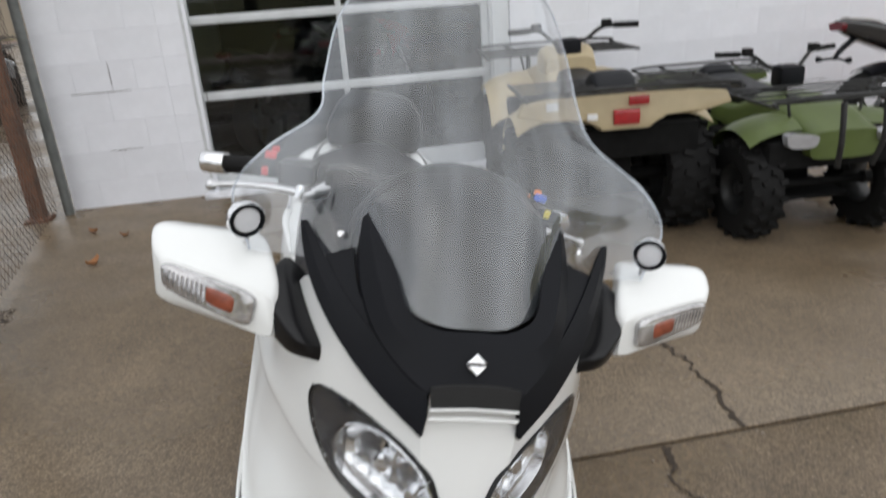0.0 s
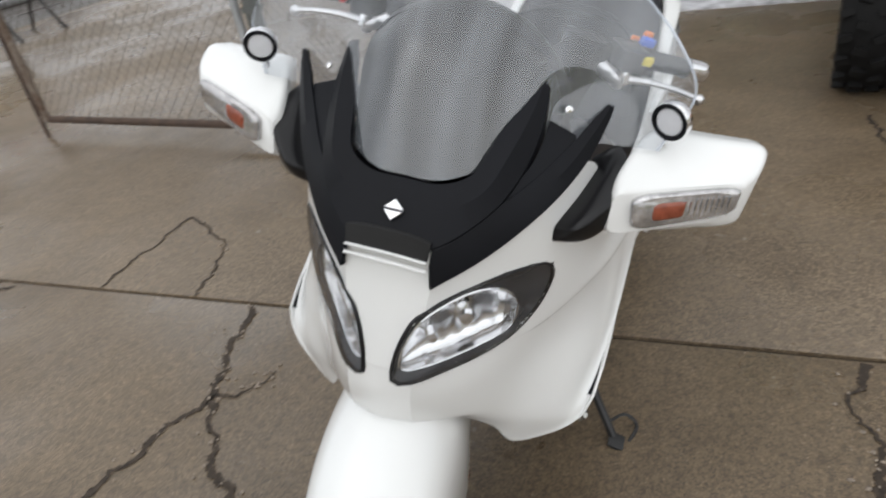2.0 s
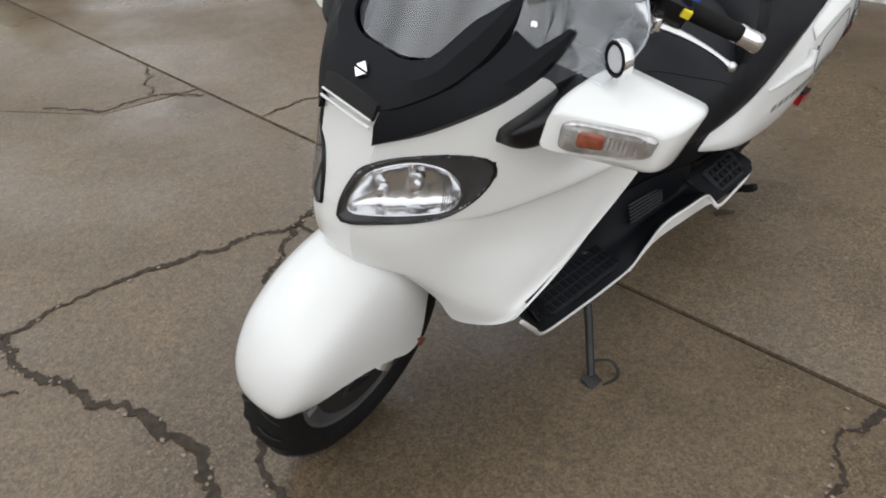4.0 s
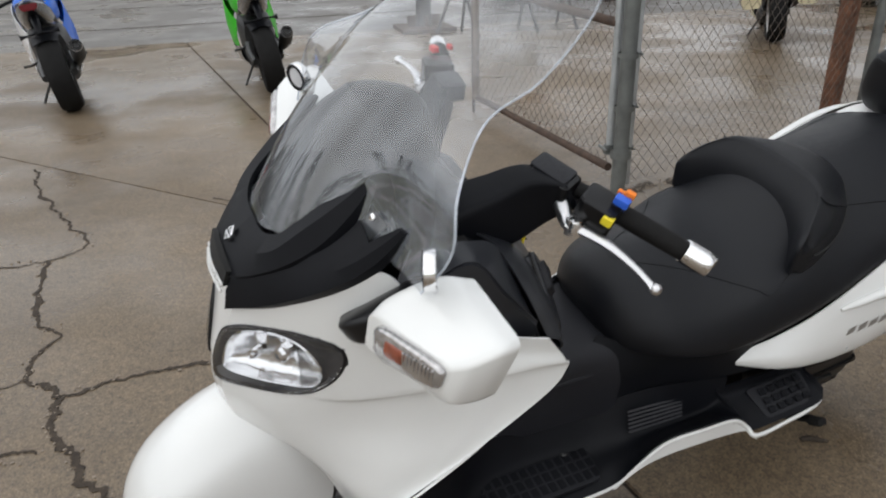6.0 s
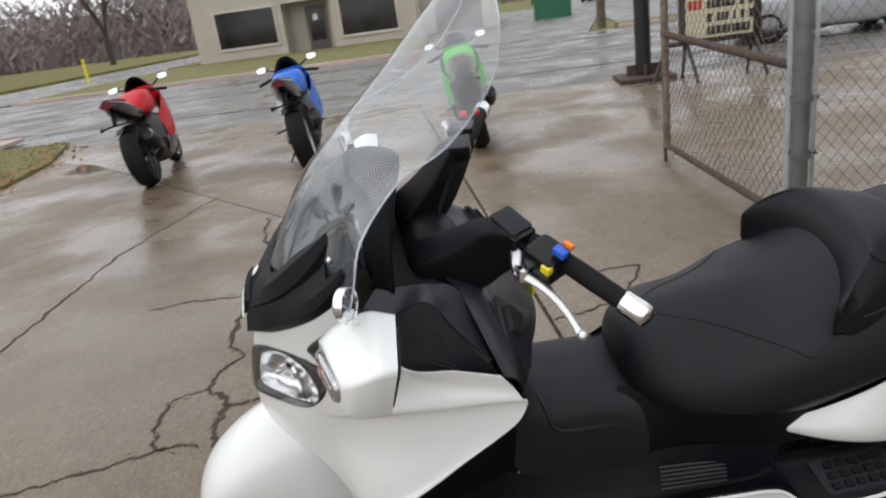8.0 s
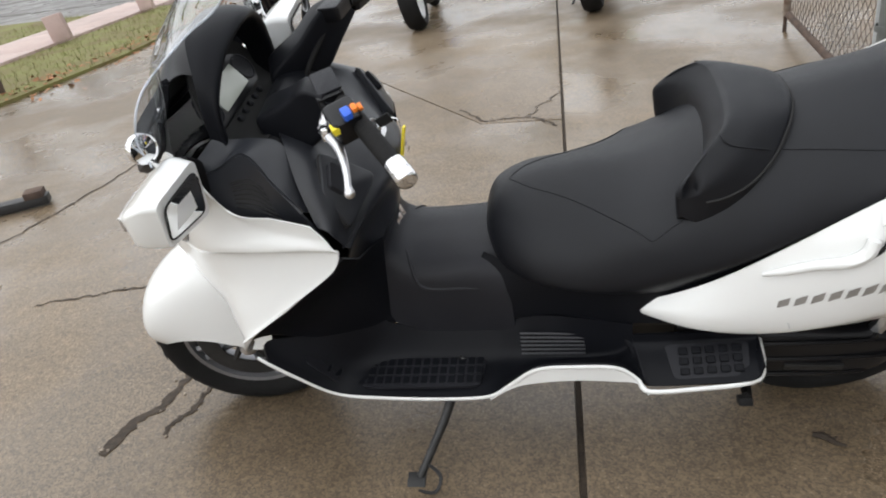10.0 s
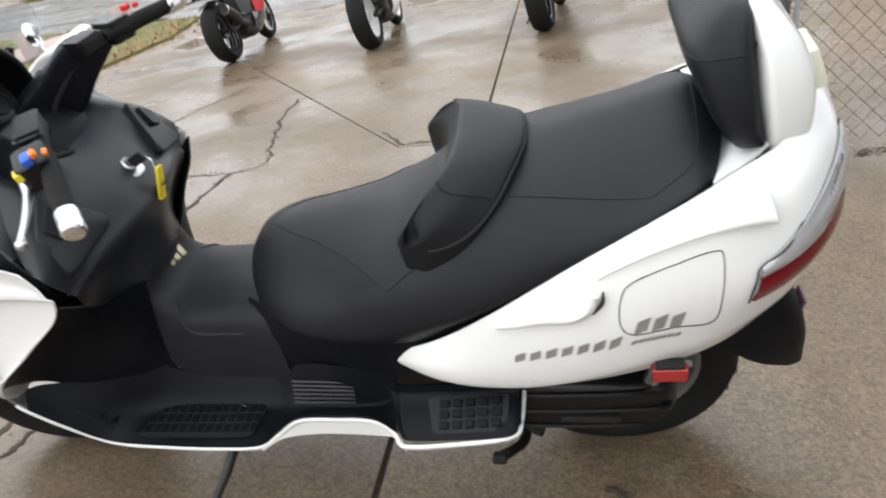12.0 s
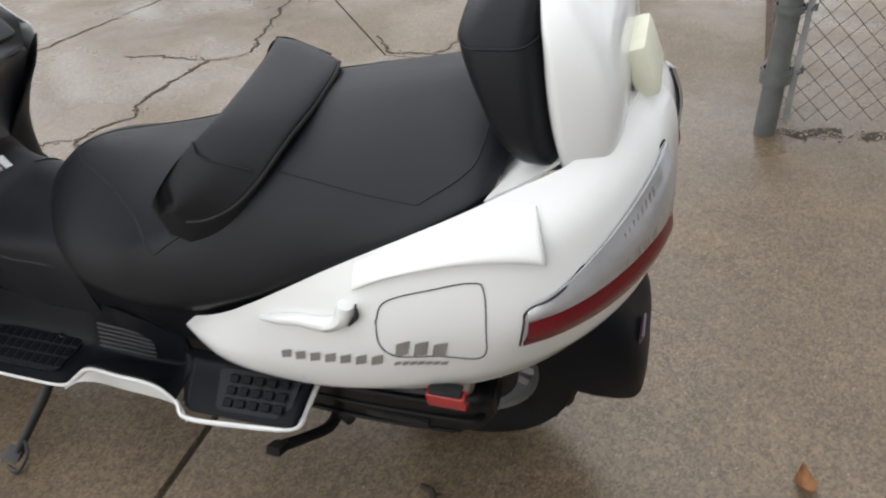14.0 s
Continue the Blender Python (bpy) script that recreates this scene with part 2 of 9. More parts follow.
def concrete_mat(name, lo, hi, wet=0.5, speck=0.35, rand=0.06):
    """Worn wet concrete: stains, exposed grit and damp glossy patches."""
    m = bpy.data.materials.new(name)
    m.use_nodes = True
    nt = m.node_tree
    bs = nt.nodes["Principled BSDF"]
    ge = nt.nodes.new("ShaderNodeNewGeometry")

    def noise_node(scale, detail=6, rough=0.6):
        n = nt.nodes.new("ShaderNodeTexNoise")
        n.inputs["Scale"].default_value, n.inputs["Detail"].default_value, n.inputs["Roughness"].default_value = scale, detail, rough
        nt.links.new(ge.outputs["Position"], n.inputs["Vector"])
        return n

    def remap(src, a, b, c, d):
        r = nt.nodes.new("ShaderNodeMapRange")
        for k, v in zip(("From Min", "From Max", "To Min", "To Max"), (a, b, c, d)):
            r.inputs[k].default_value = v
        nt.links.new(src, r.inputs["Value"])
        return r.outputs[0]

    def blend(kind, f, a, b):
        x = nt.nodes.new("ShaderNodeMixRGB")
        x.blend_type = kind
        for s, v in zip(x.inputs, (f, a, b)):
            if isinstance(v, bpy.types.NodeSocket):
                nt.links.new(v, s)
            else:
                s.default_value = v
        return x.outputs[0]

    big, mid, grit = noise_node(0.55, 8, 0.65), noise_node(3.5, 6), noise_node(95, 2)
    vor = nt.nodes.new("ShaderNodeTexVoronoi")
    vor.inputs["Scale"].default_value = 120
    nt.links.new(ge.outputs["Position"], vor.inputs["Vector"])
    col = blend("MIX", remap(big.outputs["Fac"], 0.3, 0.7, 0, 1), (*lo, 1), (*hi, 1))
    col = blend("MULTIPLY", 0.5, col, blend("MIX", remap(mid.outputs["Fac"], 0.3, 0.7, 0, 1), (0.72, 0.7, 0.68, 1), (1.15, 1.12, 1.08, 1)))
    pale = blend("MIX", remap(vor.outputs["Color"], 0.62, 0.9, 0, speck), col, (0.42, 0.36, 0.29, 1))
    near = remap(vor.outputs["Distance"], 0.12, 0.35, 1, 0)
    col = blend("MIX", near, col, pale)
    col = blend("MIX", remap(grit.outputs["Fac"], 0.60, 0.75, 0, speck * 0.9), col, (0.07, 0.06, 0.05, 1))
    for size, reach, lo_c, hi_c in ((210, 0.68, 0.52, 1.5), (85, 0.42, 0.62, 1.35)):
        cell = nt.nodes.new("ShaderNodeTexVoronoi")
        cell.inputs["Scale"].default_value = size
        nt.links.new(ge.outputs["Position"], cell.inputs["Vector"])
        tone = nt.nodes.new("ShaderNodeValToRGB")
        tone.color_ramp.elements[0].color, tone.color_ramp.elements[0].position = (lo_c, lo_c * 0.98, lo_c * 0.95, 1), 0.22
        tone.color_ramp.elements[1].color, tone.color_ramp.elements[1].position = (hi_c, hi_c * 0.97, hi_c * 0.90, 1), 0.80
        nt.links.new(cell.outputs["Color"], tone.inputs["Fac"])
        col = blend("MULTIPLY", reach * min(1, speck / 0.5), col, tone.outputs["Color"])
    oi = nt.nodes.new("ShaderNodeObjectInfo")
    hs = nt.nodes.new("ShaderNodeHueSaturation")
    nt.links.new(remap(oi.outputs["Random"], 0, 1, 1 - rand, 1 + rand), hs.inputs["Value"])
    nt.links.new(col, hs.inputs["Color"])
    nt.links.new(hs.outputs[0], bs.inputs["Base Color"])
    damp = noise_node(0.9, 5, 0.55)
    nt.links.new(remap(damp.outputs["Fac"], 0.36, 0.60, 0.58 - 0.52 * wet, 0.64 - 0.1 * wet), bs.inputs["Roughness"])
    bs.inputs["Specular IOR Level"].default_value = 0.5
    bp = nt.nodes.new("ShaderNodeBump")
    bp.inputs["Strength"].default_value, bp.inputs["Distance"].default_value = 0.32, 0.003
    nt.links.new(blend("ADD", 0.6, grit.outputs["Fac"], mid.outputs["Fac"]), bp.inputs["Height"])
    nt.links.new(bp.outputs[0], bs.inputs["Normal"])
    return m


M_CONC = concrete_mat("wet_concrete", (0.105, 0.079, 0.052), (0.196, 0.154, 0.110), wet=1.0, speck=0.45)
M_ROAD = concrete_mat("worn_asphalt", (0.10, 0.095, 0.09), (0.16, 0.152, 0.145), wet=0.75, speck=0.2)
M_WALK = concrete_mat("pale_walk", (0.36, 0.27, 0.25), (0.46, 0.36, 0.33), wet=0.2, speck=0.1)
M_CRACK = mat("dirt_crack", (0.045, 0.034, 0.025), 0.95, var=0.5, scale=40, bump=0.5, bscale=200)
M_GRASS = mat("winter_grass", (0.115, 0.125, 0.035), 0.9, var=0.45, scale=1.8, bump=0.8, bscale=60, tint=(0.13, 0.095, 0.04))
M_BLADE = mat("grass_blades", (0.10, 0.13, 0.03), 0.7, var=0.5, scale=3, tint=(0.14, 0.10, 0.04))
M_PEARL = mat("pearl_white_paint", (0.742, 0.75, 0.74), 0.34, var=0.02, scale=3, coat=1.0, rvar=0.03)
M_BLKPL = mat("black_textured_plastic", (0.0055, 0.006, 0.008), 0.46, var=0.2, scale=8, bump=0.03, bscale=900, rvar=0.08, spec=0.16)
M_BLKSAT = mat("satin_black_paint", (0.006, 0.006, 0.007), 0.3, var=0.15, scale=5, rvar=0.06, spec=0.36)
M_GREYPL = mat("dark_grey_plastic", (0.016, 0.0165, 0.020), 0.42, var=0.15, scale=8, bump=0.2, bscale=900, spec=0.25)
M_SLAT = mat("grey_slat_plastic", (0.045, 0.045, 0.05), 0.5, var=0.1, scale=10)
M_BLKGLOSS = mat("glossy_black_plastic", (0.020, 0.0215, 0.026), 0.36, var=0.2, scale=7, bump=0.04, bscale=700, rvar=0.07, spec=0.5)
M_VINYL = mat("seat_vinyl", (0.0062, 0.0070, 0.0095), 0.45, var=0.15, scale=9, bump=0.25, bscale=650, rvar=0.06, spec=0.33)
M_RUBBER = mat("tyre_rubber", (0.008, 0.0078, 0.0078), 0.75, var=0.35, scale=12, bump=0.3, bscale=150, spec=0.25)
M_CHROME = mat("chrome", (0.82, 0.82, 0.83), 0.08, 1.0, var=0.04, scale=5, rvar=0.03)
M_ALU = mat("brushed_aluminium", (0.66, 0.66, 0.67), 0.3, 1.0, var=0.1, scale=14, bump=0.15, bscale=300)
M_CASTAL = mat("cast_wheel_metal", (0.26, 0.26, 0.27), 0.42, 0.85, var=0.15, scale=10, bump=0.2, bscale=200)
M_STEEL = mat("dull_black_steel", (0.03, 0.03, 0.03), 0.45, 0.4, var=0.3, scale=14, bump=0.2, bscale=120)
M_ZINC = mat("bright_zinc", (0.42, 0.44, 0.45), 0.45, 0.5, var=0.2, scale=9, bump=0.2, bscale=90)
M_GALV = mat("galvanised_pipe", (0.15, 0.158, 0.152), 0.55, 0.45, var=0.25, scale=9, bump=0.25, bscale=90, rvar=0.15)
M_RUSTPOST = mat("orange_rust", (0.15, 0.066, 0.036), 0.85, 0.1, var=0.45, scale=16, bump=0.8, bscale=90, tint=(0.07, 0.038, 0.026))
M_RUST = mat("rusty_steel", (0.075, 0.050, 0.037), 0.85, 0.15, var=0.45, scale=16, bump=0.8, bscale=90, tint=(0.05, 0.034, 0.027))
M_RUSTGREY = mat("rusted_grey_pipe", (0.20, 0.17, 0.14), 0.7, 0.4, var=0.4, scale=18, bump=0.5, bscale=90, tint=(0.12, 0.075, 0.05))
M_WIRE = mat("fence_wire", (0.075, 0.068, 0.062), 0.6, 0.4, var=0.3, scale=5, tint=(0.14, 0.10, 0.075))
M_BLOCK = mat("white_block_paint", (0.75, 0.76, 0.80), 0.55, var=0.05, scale=4, bump=0.5, bscale=70, rand=0.03)
M_MORTAR = mat("old_mortar", (0.60, 0.60, 0.62), 0.9, var=0.4, scale=9, bump=0.5, bscale=120)
M_WHITEAL = mat("white_aluminium", (0.60, 0.62, 0.63), 0.4, 0.1, var=0.1, scale=6, bump=0.1, bscale=120)
M_PANE = glassy("window_pane", (0.62, 0.65, 0.65), 0.0, 0.0, 0.04)
M_SCREEN = glassy("clear_windscreen", (0.90, 0.915, 0.93), 0.02, 0.085, 0.105)
M_LENS = glassy("clear_lens", (0.93, 0.94, 0.95), 0.0, 0.0, 0.07)
M_REFL = mat("lamp_reflector", (0.88, 0.88, 0.89), 0.16, 1.0, var=0.03, scale=8)
M_PALE = mat("pale_disc", (0.62, 0.63, 0.66), 0.3, 0.0, var=0.05, scale=40)
M_RED = mat("red_lens", (0.125, 0.002, 0.008), 0.16, var=0.1, scale=30, coat=0.25)
M_BRIGHTRED = mat("reflector_red", (0.34, 0.012, 0.016), 0.15, var=0.15, scale=40, coat=0.7)
M_SIGLENS = mat("grey_signal_lens", (0.48, 0.47, 0.47), 0.13, 0.75, var=0.35, scale=45, bump=0.25, bscale=90, coat=0.6)
M_AMBER = mat("amber_lens", (0.22, 0.055, 0.028), 0.2, var=0.3, scale=60, coat=0.4)
M_SILVLENS = mat("silver_lens", (0.40, 0.40, 0.415), 0.16, 0.25, var=0.12, scale=25, coat=0.6)
M_MIRROR = mat("mirror_glass", (0.86, 0.87, 0.88), 0.015, 1.0, var=0)
M_YELLOW = mat("yellow_tag", (0.80, 0.66, 0.03), 0.45, var=0.08, scale=20)
M_BLUE = mat("blue_switch", (0.03, 0.12, 0.62), 0.35, var=0.1, scale=20)
M_ORANGE = mat("orange_switch", (0.85, 0.22, 0.02), 0.4, var=0.1, scale=20)
M_REDSW = mat("red_switch", (0.62, 0.02, 0.02), 0.4, var=0.1, scale=20)
M_LCD = mat("grey_lcd", (0.52, 0.55, 0.48), 0.2, var=0.05, scale=10, coat=0.5)
M_MASK = mat("smoky_lamp_mask", (0.035, 0.036, 0.04), 0.25, var=0.15, scale=30, spec=0.6)
# near-black: the shade beneath the quads is put into this colour
M_UNDERSHADE = mat("shade_black_metal", (0.009, 0.009, 0.009), 0.85, var=0.3, scale=20, spec=0.15)
M_DECAL = mat("grey_lettering", (0.30, 0.29, 0.275), 0.35, 0.4, var=0.1, scale=30)
M_DARK = mat("dark_gap", (0.012, 0.012, 0.012), 0.8, var=0.3, scale=20)
M_LEAF = mat("dead_leaf", (0.30, 0.14, 0.06), 0.75, var=0.4, scale=30, bump=0.4, bscale=120, rand=0.25)

# ---- ground, road, pavement ----
LOT = 11.31
JY = lambda x: 1.63 + 0.2 * (x + 0.05)


def plate(name, outline, z0, z1, material, parent=None, bevel=0.0, label="", kind="structure", category=""):
    bm = B()
    prism(bm, outline, z1 - z0, Matrix.Translation((0, 0, z0)), bevel)
    ob = part(name, bm, material, parent, smooth=30)
    return tagged(ob, label, category, kind=kind) if not parent else ob


gb = B()
bmesh.ops.create_grid(gb, x_segments=8, y_segments=8, size=420)
ground = part("ground", gb, M_GRASS)
ground.location.z = -0.10
tagged(ground, "flat winter ground of dull brownish grass", "ground", kind="structure")
road = plate("road", [(-21, -300), (-9, -300), (-9, 300), (-21, 300)], -0.4, -0.035, M_ROAD, label="wide wet grey asphalt street with patches", category="road")
side_street = plate("side_street", [(-300, -30), (-21.01, -23), (-21.01, -16.5), (-300, -22)], -0.4, -0.04, M_ROAD, label="narrow wet side street beside the office", category="road")
drive = plate("driveway", [(-60, -2.8), (-21.01, -1.5), (-21.01, 3.6), (-60, 9)], -0.3, -0.03, M_ROAD, label="wet driveway beside the office building", category="road")
far_lot = plate("parking_lot", [(-120, 9.1), (-23, 4.9), (-23, 120), (-120, 120)], -0.3, -0.05, M_ROAD, label="far wet parking lot before the brick building", category="road")
verge = plate("grass_verge", [(-33.2, -15.5), (-21.2, -15.5), (-21.2, -1.5), (-33.2, -2.6)], -0.3, 0.06, M_GRASS, label="strip of wet winter lawn before the office", category="grass", bevel=0.03)
verge_b = plate("grass_verge", [(-300, -21.5), (-34, -16.3), (-34, -14.9), (-300, 0)], -0.3, 0.05, M_GRASS, label="winter lawn along the side street", category="grass")
verge_c = plate("grass_verge", [(-22.9, 4.6), (-21.2, 4.6), (-21.2, 60), (-22.9, 60)], -0.3, 0.06, M_GRASS, label="narrow grass strip along the street", category="grass", bevel=0.03)
verge_d = plate("grass_verge", [(-200, -200), (-21.2, -200), (-21.2, -24.2), (-200, -30)], -0.3, 0.06, M_GRASS, label="wide lawn under big trees across the street", category="grass", bevel=0.03)
for y0, y1 in ((-200, -24), (-15.6, -1.4), (4.5, 60)):
    tagged(plate("kerb", [(-21.2, y0), (-21.0, y0), (-21.0, y1), (-21.2, y1)], -0.3, 0.07, M_WALK, bevel=0.02), "pale worn concrete kerb along the street", "kerb", kind="structure")
lawn_edge = [(-9.2, -5.9), (-7.3, -4.95), (-5.2, -4.45), (-3.4, -4.35), (9, -5.6)]
lawn = plate("lawn", [*lawn_edge, (9, -60), (-9.0, -60)], -0.3, 0.035, M_GRASS, label="green and brown winter lawn beside the lot", category="grass")
sidewalk = thing("sidewalk", pose(-5.0, -7.05, 0.04, 0, 0, LOT), "pale pinkish concrete sidewalk crossing the lawn", "sidewalk", kind="structure")
sw = B()
box(sw, (0, 0, 0), (1.48, 1.3, 0.07), 0.012)
sw_me = None
for k in range(-3, 9):
    if sw_me is None:
        first = part("slab", sw, M_WALK, sidewalk)
        sw_me = first.data
        ob = first
    else:
        ob = new("slab", sw_me)
        ob.parent = sidewalk
    ob.location = (k * 1.5, 0, 0)

pavement = thing("pavement", Matrix(), "wet brownish concrete lot with joints and cracks", "pavement", kind="structure")
far_e = lawn_edge[::-1]
S1 = [(-9, JY(-9)), (9, JY(9)), (9, 30), (-30, 30), (-30, 12), (-9, 9)]
S3 = [(-2.38, JY(-2.38)), (-9, JY(-9)), (-9, -5.8), (-7.3, -4.95), (-6.9, -4.1), (-4.65, -1.73), (-2.35, 0.70)]
S2 = [(9, JY(9)), (-2.38, JY(-2.38)), (-2.35, 0.70), (-4.65, -1.73), (-6.9, -4.1), (-7.3, -4.95), (-5.2, -4.45), (-3.4, -4.35), (9, -5.6)]


def shrink(outline, d):
    """The outline drawn in by d."""
    pts = [V(*p) for p in outline]
    area = sum(a.x * b.y - b.x * a.y for a, b in zip(pts, pts[1:] + pts[:1]))
    s = 1 if area > 0 else -1
    out = []
    for i, p in enumerate(pts):
        a, c = (p - pts[i - 1]).normalized(), (pts[(i + 1) % len(pts)] - p).normalized()
        na, nc = V(-a.y, a.x) * s, V(-c.y, c.x) * s
        n = (na + nc).normalized()
        out.append(tuple(p + n * d / max(0.35, n.dot(na))))
    return out


for outline in (S1, S2, S3):
    plate("slab", shrink(outline, 0.008), -0.2, 0.0, M_CONC, pavement, bevel=0.006)
plate("joint_filler", [(-9, -5), (9, -5), (9, 5), (-9, 5)], -0.22, -0.012, M_CRACK, pavement)

CRACKS = [
    (0.016, [(-4.41, -1.37), (-3.0, -1.5), (-2.25, -1.43), (-1.15, -1.35), (-0.3, -1.5), (0.6, -1.7)]),
    (0.017, [(-3.52, -0.62), (-3.14, -0.53), (-2.6, -0.28), (-2.15, -0.06), (-2.0, -0.21)]),
    (0.022, [(-2.0, -0.21), (-1.5, -0.12), (-1.31, -0.01), (-1.04, -0.04), (-0.88, 0.1)]),
    (0.036, [(-0.88, 0.1), (-0.73, 0.11), (-0.6, 0.2), (-0.45, 0.24), (-0.3, 0.36), (-0.05, 0.40), (0.3, 0.36)]),
    (0.014, [(-2.0, -0.21), (-1.97, -0.5), (-1.9, -0.75)]),
    (0.016, [(-1.02, -0.04), (-0.9, -0.16), (-0.66, -0.08), (-0.62, 0.1)]),
    (0.014, [(-0.62, -0.02), (-0.5, -0.28), (-0.35, -0.6)]),
    (0.026, [(-1.12, 1.40), (-1.03, 1.2), (-0.91, 1.0)]),
    (0.022, [(-0.91, 1.0), (-0.94, 0.8), (-0.93, 0.6), (-0.95, 0.36), (-0.88, 0.1)]),
    (0.016, [(-0.91, 1.0), (-0.84, 1.06), (-0.79, 1.16)]),
    (0.022, [(-0.91, 1.0), (-0.76, 0.88), (-0.72, 0.81), (-0.6, 0.78), (-0.51, 0.72), (-0.36, 0.67), (-0.25, 0.6), (0.0, 0.52), (0.2, 0.5)]),
    (0.014, [(-1.87, 1.28), (-1.9, 1.55), (-1.93, 1.8), (-1.65, 1.72), (-1.5, 1.6), (-1.4, 1.37)]),
    (0.020, [(0.57, 3.37), (0.7, 3.0), (0.8, 2.65), (0.87, 2.38), (0.93, 2.18), (0.97, 1.84)]),
    (0.022, [(0.685, 1.76), (0.69, 1.62), (0.735, 1.47), (0.745, 1.34), (0.82, 1.0)]),
    (0.018, [(-2.62, 0.49), (-2.4, 0.72), (-2.43, 0.94), (-2.28, 1.16)]),
    (0.012, [(-2.9, 1.06), (-2.7, 1.0), (-2.45, 0.95)]),
    (0.075, [(-2.02, 2.64), (-2.05, 2.74), (-2.06, 2.84)]),
    (0.050, [(-2.07, 2.90), (-2.10, 2.98), (-2.13, 3.06)]),
]
rng = random.Random(4)
for width, line in CRACKS:
    bm = B()
    pts = spline([V(x, y, 0) for x, y in line], 22 * (len(line) - 1))
    prev = None
    for i, p in enumerate(pts):
        t = (pts[min(i + 1, len(pts) - 1)] - pts[max(i - 1, 0)]).normalized()
        n = V(-t.y, t.x, 0)
        p = p + n * (0.035 * noise.noise(p * 9) + 0.016 * noise.noise(p * 34) + rng.uniform(-0.004, 0.004))
        w = width * rng.uniform(0.3, 0.55) * (1 + 0.8 * noise.noise(p * 6))
        z = 0.0025
        row = [bm.verts.new(p + n * w + V(0, 0, z)), bm.verts.new(p - n * w * rng.uniform(0.5, 1.3) + V(0, 0, z))]
        if prev:
            bm.faces.new((prev[0], prev[1], row[1], row[0]))
        prev = row
    part("crack", bm, M_CRACK, pavement, smooth=0)

# street seams of tar
tar = B()
for x0, x1, y0, y1 in ((-14.8, -14.9, -60, 40), (-18.0, -18.2, -60, 5), (-11.3, -11.5, -14, 30)):
    pts = spline([V(x0 + (x1 - x0) * k / 8 + rng.uniform(-0.25, 0.25), y0 + (y1 - y0) * k / 8, -0.031) for k in range(9)], 60)
    for a, b in zip(pts, pts[1:]):
        w = 0.05 * rng.uniform(0.6, 1.3)
        tar.faces.new([tar.verts.new(q) for q in (a + V(-w, 0, 0), a + V(w, 0, 0), b + V(w, 0, 0), b + V(-w, 0, 0))])
part("tar_seam", tar, M_CRACK, road, smooth=0)["kind"] = "stuff"

# lawn blades and fallen leaves
gr = B()
for k in range(7000):
    x, y = rng.uniform(-9.2, -1.5), rng.uniform(-9.8, -4.3)
    if y > np.interp(x, [p[0] for p in lawn_edge], [p[1] for p in lawn_edge]) - 0.03:
        continue
    q = V(x + 5.0, y + 7.05, 0)
    if abs(-q.x * 0.196 + q.y * 0.98) < 0.66:
        continue
    h, a, w = rng.uniform(0.03, 0.08), rng.uniform(0, 6.28), 0.005
    dx, dy = math.cos(a), math.sin(a)
    gr.faces.new([gr.verts.new(p) for p in ((x - w * dy, y + w * dx, 0.03), (x + w * dy, y - w * dx, 0.03), (x + 0.03 * dx, y + 0.03 * dy, 0.03 + h))])
tagged(part("grass_blades", gr, M_BLADE, smooth=0), "short wet blades of winter grass", "grass", kind="stuff")


def leaf_mesh(bm, x, y, z, s, turn, curl):
    m = pose(x, y, z, 0, 0, turn)
    rows = [[m @ V(u * s, v * s * (1 - abs(u)) * 0.75, s * curl * (u * u + 0.8 * v * v + 0.15 * math.sin(9 * u + 5 * v))) for v in (-0.9, -0.3, 0.3, 0.9)] for u in (-0.98, -0.5, 0, 0.5, 0.95)]
    patch(bm, rows, 7, 6)


lv = B()
for k in range(420):
    t = rng.random()
    i = min(int(t * 3), 2)
    a, b = V(*lawn_edge[i + 1]), V(*lawn_edge[i])
    p = a.lerp(b, rng.random()) + V(rng.gauss(0, 0.12), rng.gauss(-0.12, 0.22))
    z = 0.045 if p.y < np.interp(p.x, [q[0] for q in lawn_edge], [q[1] for q in lawn_edge]) else 0.006
    m = pose(p.x, p.y, z, rng.uniform(-25, 25), rng.uniform(-25, 25), rng.uniform(0, 360))
    s = rng.uniform(0.02, 0.05)
    lv.faces.new([lv.verts.new(m @ V(u * s, v * s, 0)) for u, v in ((-1, 0), (-0.2, 0.6), (1, 0), (-0.2, -0.6))])
tagged(part("leaf_litter", lv, M_LEAF, smooth=0), "brown fallen leaves along the lawn's edge", "leaves", kind="stuff")
for x, y, s, turn in ((-0.39, 2.84, 0.035, 20), (-1.97, 3.62, 0.05, 70), (-2.25, 4.2, 0.04, 160), (-2.0, 4.1, 0.03, 10)):
    bm = B()
    leaf_mesh(bm, x, y, 0.006, s, turn, 0.55)
    tagged(part("fallen_leaf", bm, M_LEAF), "curled dry brown leaf on wet concrete", "leaf", group="fallen leaves")
for x, y, s, turn in ((-0.065, 2.19, 0.035, 60), (0.86, 3.08, 0.05, 10), (0.5, 3.7, 0.04, 100)):
    bm = B()
    tube(bm, [V(-s, 0, 0.008), V(-0.3 * s, 0.2 * s, 0.012), V(0.4 * s, 0, 0.014), V(s, 0.3 * s, 0.008)], [0.006, 0.009, 0.006, 0.003], 6, 8)
    tube(bm, [V(0, 0.05 * s, 0.012), V(0.3 * s, 0.6 * s, 0.012)], [0.005, 0.002], 5)
    ob = part("twig", bm, M_CRACK)
    ob.matrix_world = pose(x, y, 0, 0, 0, turn)
    tagged(ob, "dark wet scrap of bark on the concrete", "debris", group="debris")

